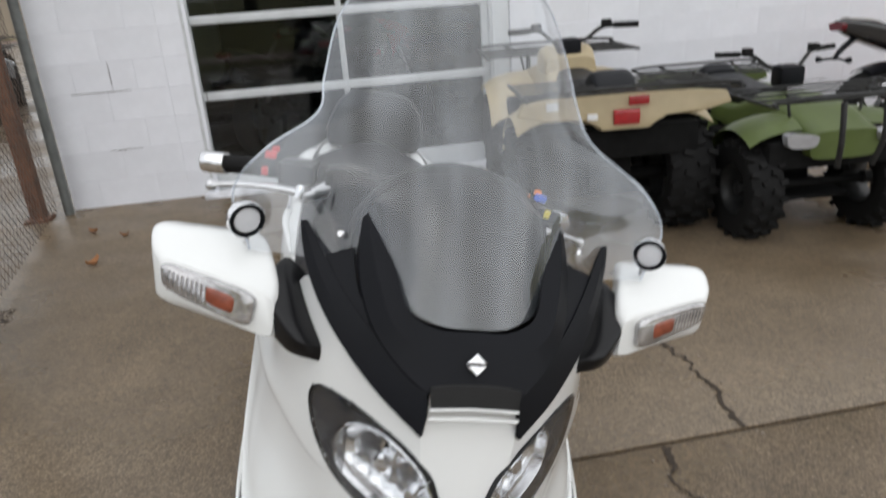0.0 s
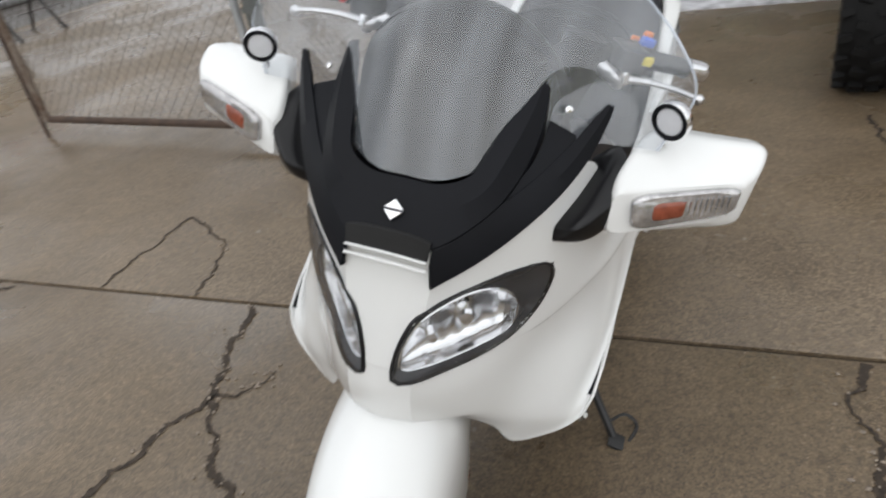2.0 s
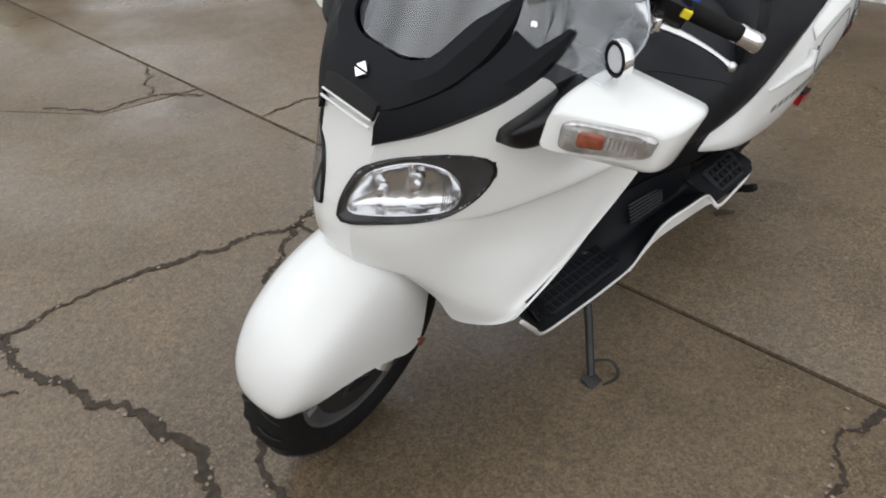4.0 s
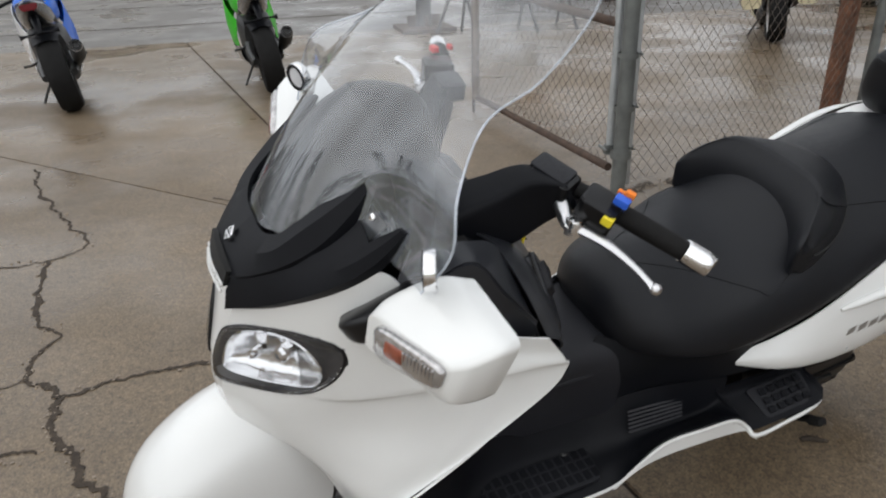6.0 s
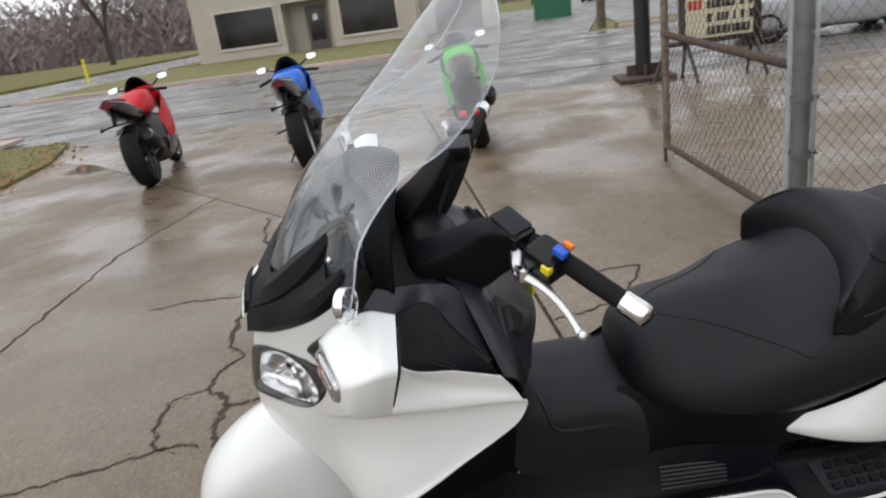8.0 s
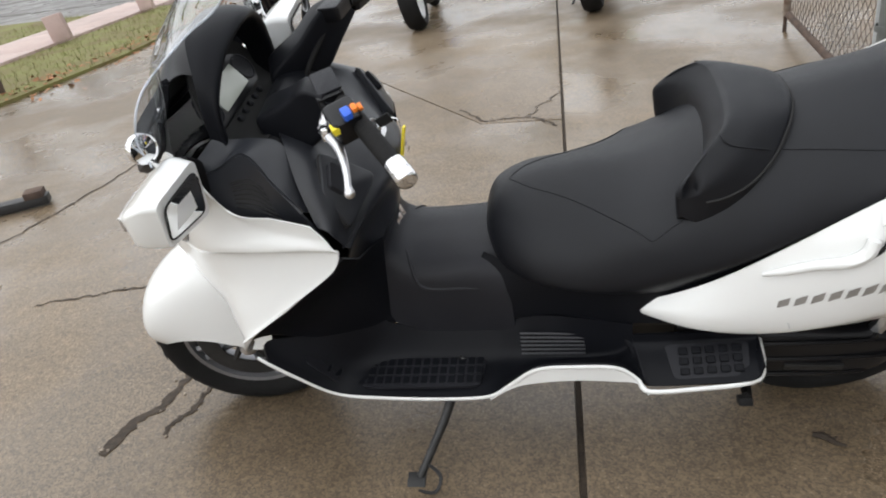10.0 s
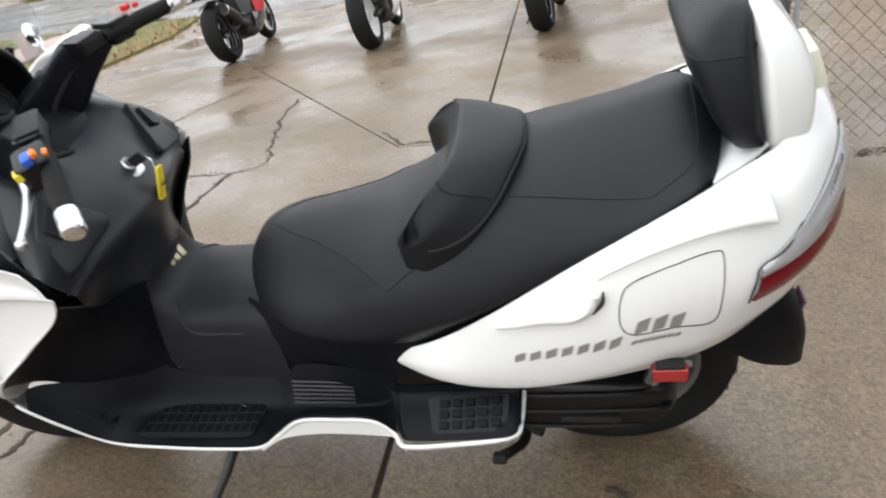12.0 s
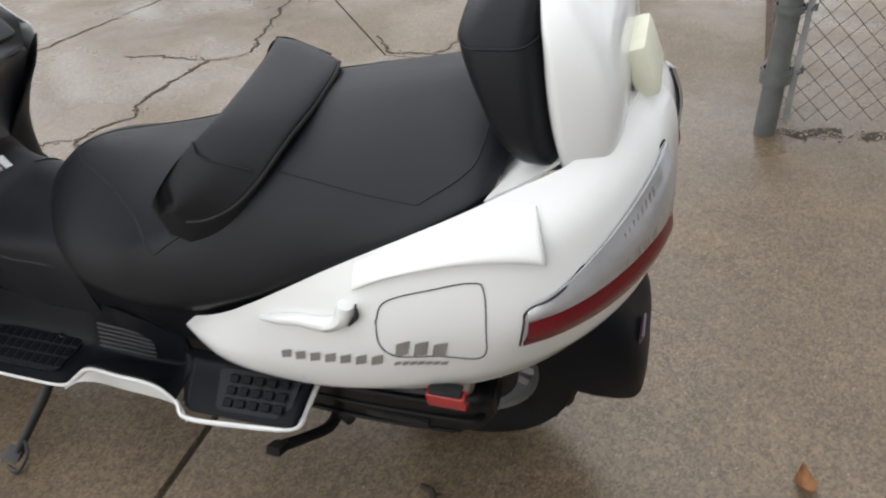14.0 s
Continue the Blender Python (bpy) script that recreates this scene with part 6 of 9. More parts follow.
def on_tail(u, v, lift=0.0):
    """A place on the tail panel: u along it, v down it, in shares, lifted off it."""
    rows = [spline([V(*p) for p in r], 81) for r in TAIL]
    k = min(max(u, 0), 1) * 80
    i = min(int(k), 79)
    col = [r[i].lerp(r[i + 1], k - i) for r in rows]
    line = spline(col, 41)
    j = min(max(v, 0), 1) * 40
    p = line[int(j)].lerp(line[min(int(j) + 1, 40)], j - int(j))
    nx = rows[2][min(i + 2, 80)] - rows[2][max(i - 2, 0)]
    nz = line[min(int(j) + 2, 40)] - line[max(int(j) - 2, 0)]
    n = nx.cross(nz).normalized()
    if n.x + 0.6 * n.y < 0:
        n = -n
    return p + n * lift


def grab_rail(bm):
    """A moulded rail: flush above, proud below, with a square-cut end."""
    rows = []
    for u, low, lift in ((0.400, 0.185, 0.006), (0.420, 0.180, 0.010), (0.450, 0.185, 0.013), (0.50, 0.208, 0.015), (0.55, 0.236, 0.017), (0.60, 0.268, 0.019), (0.640, 0.300, 0.019), (0.658, 0.318, 0.017), (0.661, 0.318, 0.001)):
        top = 0.03 if u < 0.6 else 0.03 + 1.2 * (u - 0.6)
        rows.append([on_tail(u, top, 0.001), on_tail(u, top + (low - top) * 0.4, lift * 0.55), on_tail(u, top + (low - top) * 0.82, lift), on_tail(u, low - 0.006, lift * 0.92), on_tail(u, low, 0.001)])
    patch(bm, rows, 40, 16)


sides("grab_rail", grab_rail, M_PEARL, label="moulded white grab rail", smooth=40)
sides("rail_foot", lambda bm: tube(bm, [on_tail(0.392, 0.24, 0.008), on_tail(0.385, 0.30, 0.008), on_tail(0.362, 0.305, 0.007), on_tail(0.325, 0.245, 0.006), on_tail(0.29, 0.19, 0.005), on_tail(0.258, 0.14, 0.002)], [0.012, 0.013, 0.012, 0.010, 0.009, 0.004], 8, 30), M_PEARL)
# dark tube laid on the panel for the shade inside the rail's hook
sides("rail_hook_shade", lambda bm: tube(bm, [on_tail(0.406, 0.25, 0.010), on_tail(0.404, 0.31, 0.007), on_tail(0.392, 0.345, 0.004)], [0.0015, 0.004, 0.0015], 5, 10), M_DARK)
HATCH2 = [(0.425, 0.36), (0.437, 0.285), (0.50, 0.295), (0.548, 0.312), (0.565, 0.35), (0.572, 0.50), (0.574, 0.64), (0.512, 0.60), (0.452, 0.555), (0.430, 0.47)]
sides("hatch_seam", lambda bm: tube(bm, [on_tail(u, v, 0.001) for u, v in HATCH2 + HATCH2[:1]], 0.0009, 5, 60), M_DARK)


def letter_bar(bm, u0, u1, v0, v1, slant=0.0):
    q = [on_tail(u0 + slant, v0, 0.0016), on_tail(u1 + slant, v0, 0.0016), on_tail(u1, v1, 0.0016), on_tail(u0, v1, 0.0016)]
    bm.faces.new([bm.verts.new(p) for p in q])


for s_name, u0, n, w, v0, v1, drift in (("model_mark", 0.270, 7, 0.0198, 0.405, 0.455, 0.0205), ("size_mark", 0.450, 3, 0.022, 0.490, 0.555, 0.022)):
    for k in range(n):
        def bars(bm):
            a = u0 + k * (w + 0.004)
            d = drift * k
            letter_bar(bm, a, a + w * 0.86, v0 + d, v0 + d + v1 - v0, 0.004)
        sides(s_name, bars, M_DECAL, label="grey raised marking", smooth=0)
sides("script_mark", lambda bm: [letter_bar(bm, 0.446 + 0.0112 * k, 0.4562 + 0.0112 * k, 0.588 + 0.008 * k, 0.606 + 0.008 * k, 0.002) for k in range(7)], M_DECAL, smooth=0)
sides("pin_mark", lambda bm: tube(bm, [on_tail(0.285, 0.63, 0.001), on_tail(0.287, 0.70, 0.001)], 0.0014, 5), M_WHITEAL)

# tail lamps
def tail_strip(bm, a, b, lift):
    rows = []
    for i in range(9):
        f = i / 8
        u = 0.628 + 0.275 * f
        rows.append([on_tail(u, a[0] + (a[1] - a[0]) * f, lift), on_tail(u, (a[0] + (a[1] - a[0]) * f + b[0] + (b[1] - b[0]) * f) / 2, lift + 0.004), on_tail(u, b[0] + (b[1] - b[0]) * f, lift)])
    patch(bm, rows, 22, 7, 0.004)


lamps2 = sides("tail_lamp", lambda bm: tail_strip(bm, (0.490, 0.505), (0.595, 0.635), 0.003), M_RED, label="dark red wraparound tail lamp")
sides("signal_lens", lambda bm: tail_strip(bm, (0.452, 0.245), (0.487, 0.500), 0.003), M_SILVLENS, label="silvery rear turn signal lens")
sides("lamp_seam", lambda bm: tube(bm, [on_tail(0.625, 0.605, 0.003), on_tail(0.622, 0.50, 0.003), on_tail(0.628, 0.448, 0.003), on_tail(0.70, 0.40, 0.004), on_tail(0.905, 0.238, 0.003)], 0.0016, 5, 30), M_DARK)
for k in range(8):
    sides("lens_rib", lambda bm: tube(bm, [on_tail(0.79 + 0.008 * k, 0.36 - 0.008 * k, 0.009), on_tail(0.79 + 0.008 * k, 0.48, 0.009)], 0.0014, 4), M_CHROME)

# passenger backrest
bm = B()
loft(bm, [ring4((-w, y0 + 0.012, z), (w, y0 + 0.012, z), (w * 1.02, y1, z), (-w * 1.02, y1, z), 0.30, 6) for z, y0, y1, w in ((0.850, 1.700, 1.756, 0.118), (0.858, 1.684, 1.754, 0.148), (0.895, 1.660, 1.744, 0.160), (0.945, 1.638, 1.737, 0.154), (0.985, 1.622, 1.733, 0.142), (1.010, 1.622, 1.730, 0.130), (1.034, 1.642, 1.728, 0.110), (1.048, 1.668, 1.724, 0.083), (1.052, 1.694, 1.718, 0.045))], 26)
rest = part("passenger_backrest", bm, M_VINYL, scooter, "black padded passenger backrest", 70)
bm = B()
tube(bm, [p + (p - V(0, 1.69, 1.0)).normalized() * 0.0005 for p in ring4((-0.1365, 1.632, 0.999), (0.1365, 1.632, 0.999), (0.139, 1.732, 1.003), (-0.139, 1.732, 1.003), 0.30, 6)], 0.0018, 5)
part("seam", bm, M_VINYL, rest)
bm = B()
loft(bm, [ring4((-w, y0, z), (w, y0, z), (w * 0.80, y1, z), (-w * 0.80, y1, z), 0.26, 6) for z, y0, y1, w in ((0.834, 1.750, 1.812, 0.130), (0.846, 1.747, 1.820, 0.153), (0.895, 1.738, 1.822, 0.161), (0.945, 1.731, 1.816, 0.155), (0.985, 1.728, 1.800, 0.143), (1.012, 1.725, 1.780, 0.130), (1.034, 1.723, 1.758, 0.109), (1.046, 1.721, 1.738, 0.082))], 22)
part("backrest_shell", bm, M_PEARL, rest, "white backrest shell", 60)
bm = B()
box(bm, (0.0, 1.832, 0.915), (0.085, 0.030, 0.07), 0.01, Matrix.Rotation(radians(20), 4, "X"))
part("bracket", bm, mat("cream_plastic", (0.72, 0.72, 0.58), 0.5, var=0.1, scale=10), rest, "cream bracket on the shell")
bm = B()
tube(bm, [V(-0.158, 1.735, 0.838), V(-0.138, 1.778, 0.850), V(-0.09, 1.808, 0.858), V(0, 1.822, 0.866), V(0.09, 1.808, 0.858), V(0.138, 1.778, 0.850), V(0.158, 1.735, 0.838)], 0.006, 6, 30)
part("gasket", bm, M_DARK, rest)

# underside, drive and stands
bm = B()
patch(bm, whole([[(0, 1.70, 0.58), (0.09, 1.70, 0.57), (0.115, 1.64, 0.53)], [(0, 1.78, 0.54), (0.10, 1.775, 0.525), (0.125, 1.69, 0.45)], [(0, 1.838, 0.475), (0.105, 1.832, 0.465), (0.13, 1.74, 0.385)], [(0, 1.868, 0.40), (0.10, 1.862, 0.392), (0.122, 1.79, 0.345)], [(0, 1.878, 0.318), (0.085, 1.872, 0.315), (0.10, 1.845, 0.312)]]), 16, 18, 0.008)
flap = part("rear_mudguard", bm, M_BLKPL, scooter, "black plastic rear mudguard", 60)
bm = B()
box(bm, (0.05, 1.866, 0.43), (0.05, 0.006, 0.05), 0.004, Matrix.Rotation(radians(-14), 4, "X"))
part("plate_holder", bm, mat("dull_violet_plastic", (0.16, 0.10, 0.14), 0.5, var=0.2, scale=15), flap)
bm = B()
loft(bm, [ring4((0.09, y, z1), (x, y, z1 - 0.008), (x, y, z0 + 0.01), (0.09, y, z0), 0.25) for y, x, z0, z1 in ((1.18, 0.185, 0.25, 0.40), (1.28, 0.198, 0.225, 0.395), (1.42, 0.198, 0.210, 0.375), (1.52, 0.192, 0.205, 0.358), (1.60, 0.182, 0.222, 0.338), (1.632, 0.155, 0.245, 0.315))], 20)
drive = part("drive_case", bm, M_BLKSAT, scooter, "satin black drive case")
for z, y1 in ((0.245, 1.58), (0.295, 1.62), (0.345, 1.58)):
    bm = B()
    tube(bm, [V(0.197, 1.26, z + 0.008), V(0.198, 1.40, z + 0.002), V(0.188, y1 - 0.03, z - 0.008), V(0.172, y1, z - 0.01)], 0.006, 6, 14)
    part("case_rib", bm, M_BLKSAT, drive)
bm = B()
box(bm, (0.197, 1.46, 0.268), (0.012, 0.12, 0.018), 0.004, Matrix.Rotation(radians(-4), 4, "X"))
part("case_plate", bm, M_STEEL, drive)
bm = B()
box(bm, (0.0, 0.95, 0.33), (0.26, 0.62, 0.20), 0.03)
box(bm, (0.0, 1.30, 0.42), (0.30, 0.5, 0.14), 0.03)
box(bm, (0.0, 1.55, 0.52), (0.30, 0.32, 0.05), 0.02)
part("engine", bm, M_STEEL, scooter, "dull black engine block")
bm = B()
box(bm, (0.0, 0.36, 0.50), (0.26, 0.16, 0.24), 0.03)
box(bm, (0.0, 0.42, 0.42), (0.24, 0.10, 0.18), 0.02)
part("radiator_shroud", bm, M_DARK, scooter)
bm = B()
loft(bm, [ring4((0.258, y, 0.508), (0.277, y, 0.506), (0.276, y, 0.474), (0.258, y, 0.474), 0.2) for y in (1.574, 1.577, 1.627, 1.630)], 6)
refl = part("rear_reflector", bm, M_BRIGHTRED, scooter, "bright red side reflector")
bm = B()
box(bm, (0.266, 1.602, 0.513), (0.022, 0.050, 0.008), 0.003)
tube(bm, [V(0.24, 1.56, 0.54), V(0.262, 1.57, 0.522)], 0.008, 6)
part("bracket", bm, M_DARK, refl)
bm = B()
tube(bm, [V(0.155, 1.60, 0.42), V(0.16, 1.59, 0.36), V(0.15, 1.57, 0.30)], 0.016, 8)
part("shock_absorber", bm, M_ALU, scooter)

bm = B()
tube(bm, [V(0.17, 0.70, 0.30), V(0.27, 0.64, 0.185), V(0.358, 0.575, 0.088)], [0.013, 0.011, 0.010], 10)
stand = part("side_stand", bm, M_STEEL, scooter, "black steel side stand, folded out")
bm = B()
box(bm, (0.372, 0.566, 0.084), (0.05, 0.045, 0.008), 0.002, Matrix.Rotation(radians(12), 4, "Y"))
part("foot", bm, M_STEEL, stand)
bm = B()
tube(bm, [V(0.335, 0.59, 0.112), V(0.372, 0.63, 0.115), V(0.405, 0.62, 0.10), V(0.395, 0.575, 0.085)], 0.0045, 6, 14)
part("toe_loop", bm, M_STEEL, stand)
bm = B()
tube(bm, [V(0.13, 1.22, 0.27), V(0.17, 1.30, 0.235), V(0.205, 1.36, 0.235)], [0.014, 0.013, 0.012], 8, 10)
tube(bm, [V(-0.13, 1.22, 0.27), V(-0.17, 1.30, 0.235), V(-0.205, 1.36, 0.235)], [0.014, 0.013, 0.012], 8, 10)
tube(bm, [V(-0.15, 1.26, 0.255), V(0.15, 1.26, 0.255)], 0.011, 8)
cst = part("centre_stand", bm, M_STEEL, scooter, "black centre stand, folded up")
bm = B()
tube(bm, [V(0.180, 1.325, 0.225), V(0.225, 1.322, 0.232), V(0.275, 1.310, 0.278), V(0.315, 1.297, 0.318)], [0.013, 0.011, 0.010, 0.011], 8, 14)
box(bm, (0.328, 1.291, 0.328), (0.034, 0.028, 0.018), 0.006, Matrix.Rotation(radians(-38), 4, "Y"))
part("stand_pedal", bm, M_RUBBER, cst)

# handlebar, turned a little with the steering
HC, HN = V(-0.033, 0.6585, 0.986), V(0.359, 0.0585, -0.040).normalized()


def bar_side(p, right):
    p = Vector(p)
    return p - 2 * (p - HC).dot(HN) * HN if right else p


def bars_both(name, make, material, parent=None, label="", smooth=45):
    out = []
    for right in (False, True):
        bm = B()
        make(bm)
        if right:
            for v in bm.verts:
                v.co = bar_side(v.co, True)
            bmesh.ops.reverse_faces(bm, faces=bm.faces)
        out.append(part(name, bm, material, parent[right] if parent else scooter, label, smooth))
    return out


arms = bars_both("handlebar_arm", lambda bm: loft(bm, [ring4((0.055, 0.392, 0.945), (0.115, 0.392, 0.940), (0.118, 0.404, 0.885), (0.058, 0.404, 0.890), 0.16), ring4((0.045, 0.404, 0.968), (0.127, 0.402, 0.962), (0.132, 0.428, 0.866), (0.050, 0.430, 0.872), 0.14),
                                                      ring4((0.072, 0.470, 0.998), (0.140, 0.468, 0.992), (0.148, 0.503, 0.898), (0.080, 0.507, 0.905), 0.14), ring4((0.105, 0.522, 1.027), (0.158, 0.516, 1.021), (0.166, 0.553, 0.945), (0.112, 0.560, 0.950), 0.14), ring4((0.15, 0.574, 1.025), (0.18, 0.562, 1.018), (0.185, 0.59, 0.975), (0.155, 0.605, 0.98), 0.14)], 20), M_BLKPL, label="black handlebar cover")
grips = bars_both("grip", lambda bm: tube(bm, [V(0.165, 0.592, 1.0), V(0.215, 0.632, 0.982), V(0.25, 0.657, 0.972), V(0.308, 0.702, 0.952)], [0.013, 0.0165, 0.0172, 0.0165], 14, 14), M_RUBBER, arms, "black rubber grip")
bars_both("bar_end", lambda bm: tube(bm, [V(0.306, 0.700, 0.953), V(0.310, 0.704, 0.951), V(0.338, 0.726, 0.941), V(0.344, 0.730, 0.939)], [0.0175, 0.0195, 0.0195, 0.015], 16, 8), M_CHROME, arms, "chrome bar end weight")
ux, uy = V(0.8, 0.55, -0.24), V(-0.5, 0.8, 0.1)
bars_both("switch_housing", lambda bm: prism(bm, rounded(0.062, 0.056, 0.010), 0.048, basis(V(0.204, 0.604, 0.962), ux, uy), 0.005), M_BLKSAT, arms, "black switch housing")
bars_both("reservoir", lambda bm: prism(bm, rounded(0.072, 0.050, 0.007), 0.028, basis(V(0.138, 0.562, 0.996), V(0.85, 0.45, -0.2), uy), 0.004), M_BLKSAT, arms, "black brake fluid reservoir")
bars_both("reservoir_cap", lambda bm: prism(bm, rounded(0.066, 0.044, 0.006), 0.005, basis(V(0.137, 0.562, 1.024), V(0.85, 0.45, -0.2), uy), 0.002), M_GREYPL, arms)
bars_both("perch", lambda bm: (tube(bm, [V(0.165, 0.565, 0.985), V(0.195, 0.560, 0.968), V(0.212, 0.564, 0.962)], [0.014, 0.013, 0.010], 8, 8), tube(bm, [V(0.207, 0.562, 0.95), V(0.207, 0.560, 0.978)], 0.009, 10)), M_ALU, arms)
bars_both("brake_lever", lambda bm: tube(bm, [V(0.200, 0.560, 0.966), V(0.220, 0.574, 0.962), V(0.245, 0.592, 0.956), V(0.275, 0.606, 0.949), V(0.308, 0.617, 0.940), V(0.330, 0.622, 0.933), V(0.343, 0.626, 0.927)], [0.013, 0.011, 0.0095, 0.0075, 0.0062, 0.006, 0.0085], 8, 26, flat=0.75), M_ALU, arms, "polished alloy brake lever")
bars_both("lever_pivot", lambda bm: lathe(bm, [(0.0, 0.013), (0.010, 0.012), (0.012, 0.008), (0.012, -0.010), (0.0, -0.012)], 16, Matrix.Translation((0.212, 0.566, 0.966)), full=False), M_CHROME, arms, "bright lever pivot bolt")
bars_both("lever_ball", lambda bm: bmesh.ops.create_uvsphere(bm, u_segments=12, v_segments=8, radius=0.0095, matrix=Matrix.Translation((0.3445, 0.627, 0.9265))), M_ALU, arms)
bars_both("adjuster", lambda bm: (tube(bm, [V(0.118, 0.522, 0.985), V(0.108, 0.515, 0.992)], 0.007, 8), tube(bm, [V(0.112, 0.52, 0.978), V(0.112, 0.516, 0.962)], 0.003, 6)), M_CHROME, arms)
for nm, c, size, mt in (("blue_button", (0.238, 0.622, 1.014), (0.024, 0.016, 0.014), M_BLUE), ("orange_button", (0.236, 0.637, 1.022), (0.016, 0.010, 0.010), M_ORANGE), ("yellow_button", (0.245, 0.597, 0.990), (0.018, 0.014, 0.016), M_YELLOW), ("orange_button", (0.215, 0.640, 1.012), (0.016, 0.008, 0.008), M_ORANGE), ("yellow_button", (0.232, 0.648, 0.985), (0.012, 0.012, 0.010), M_YELLOW)):
    bm = B()
    box(bm, (0, 0, 0), size, 0.003, basis((0, 0, 0), ux, uy))
    ob = part(nm, bm, mt, arms[0])
    ob.location = c
for c, size in (((-0.292, 0.545, 1.062), (0.020, 0.014, 0.012)), ((-0.285, 0.575, 1.066), (0.014, 0.01, 0.01)), ((-0.300, 0.535, 1.035), (0.012, 0.012, 0.014))):
    bm = B()
    box(bm, c, size, 0.003)
    part("red_button", bm, M_REDSW, arms[1])
for pts in ([(0.09, 0.54, 1.0), (0.04, 0.50, 0.96), (0.03, 0.45, 0.93)], [(-0.12, 0.49, 1.01), (-0.07, 0.46, 0.97), (-0.04, 0.44, 0.93)], [(0.17, 0.60, 0.975), (0.10, 0.58, 0.945), (0.04, 0.52, 0.92)]):
    bm = B()
    tube(bm, [V(*p) for p in pts], 0.0055, 8, 16)
    part("cable", bm, M_RUBBER, arms[0])
bm = B()
loft(bm, [ring4((-0.145, 0.37, 0.925), (0.145, 0.375, 0.92), (0.14, 0.50, 0.86), (-0.14, 0.495, 0.87), 0.45, 6), ring4((-0.138, 0.375, 0.945), (0.138, 0.38, 0.94), (0.13, 0.495, 0.895), (-0.13, 0.49, 0.905), 0.45, 6), ring4((-0.10, 0.39, 0.965), (0.10, 0.395, 0.96), (0.09, 0.48, 0.93), (-0.09, 0.475, 0.938), 0.45, 6), ring4((-0.03, 0.42, 0.968), (0.03, 0.422, 0.966), (0.03, 0.455, 0.955), (-0.03, 0.452, 0.958), 0.45, 6)], 12)
part("handlebar_centre", bm, M_BLKPL, scooter, "black handlebar centre cover")

# ---- other vehicles (each built with its front towards -y) ----


def simple_wheel(parent, x, y, radius, half, rim, rim_mat, name="wheel", knobs=0, seg=36, spokes=5):
    turn = Matrix.Translation((x, y, radius)) @ Matrix.Rotation(radians(90), 4, "Y")
    w = B()
    lathe(w, [(rim, -half * 0.8), ((rim + radius) / 2, -half), (radius - 0.03 * (radius / 0.3), -half * 0.93), (radius - 0.008, -half * 0.55), (radius, 0), (radius - 0.008, half * 0.55), (radius - 0.03 * (radius / 0.3), half * 0.93), ((rim + radius) / 2, half), (rim, half * 0.8)], seg, turn, full=False)
    tread = B()
    if knobs:
        for k in range(knobs):
            a = 2 * math.pi * k / knobs
            for j, zz in enumerate((-0.78, -0.28, 0.28, 0.78)):
                aa = a + (0.5 if j % 2 else 0) * 2 * math.pi / knobs
                rr = radius - (0.02 if abs(zz) > 0.5 else 0.004)
                box(tread, turn @ V(rr * math.cos(aa), rr * math.sin(aa), zz * half), (0.03, half * 0.42, 0.045), 0, turn.to_3x3().to_4x4() @ Matrix.Rotation(aa, 4, "Z") @ Matrix.Rotation(radians(90), 4, "X") @ Matrix.Rotation(radians(90), 4, "Y") @ Matrix.Rotation(radians(18 if j % 2 else -18), 4, "Z"))
    ob = part(name, w, M_RUBBER, parent, smooth=35)
    if knobs:
        part("tread", tread, M_RUBBER, ob, smooth=35)["kind"] = "stuff"
    else:
        tread.free()
    r = B()
    lathe(r, [(rim + 0.004, -half * 0.82), (rim - 0.015, -half * 0.6), (rim - 0.02, 0), (rim - 0.015, half * 0.6), (rim + 0.004, half * 0.82), (rim, 0), (rim + 0.004, -half * 0.82)], seg, turn, full=False)
    for k in range(spokes):
        a = 2 * math.pi * k / spokes
        tube(r, [turn @ V(0.03 * math.cos(a), 0.03 * math.sin(a), half * 0.3), turn @ V((rim - 0.01) * math.cos(a), (rim - 0.01) * math.sin(a), half * 0.45)], [0.02, 0.014], 6)
    lathe(r, [(0, -half * 0.6), (rim * 0.28, -half * 0.5), (rim * 0.28, half * 0.6), (0, half * 0.7)], 14, turn, full=False)
    part("rim", r, rim_mat, ob)
    return ob


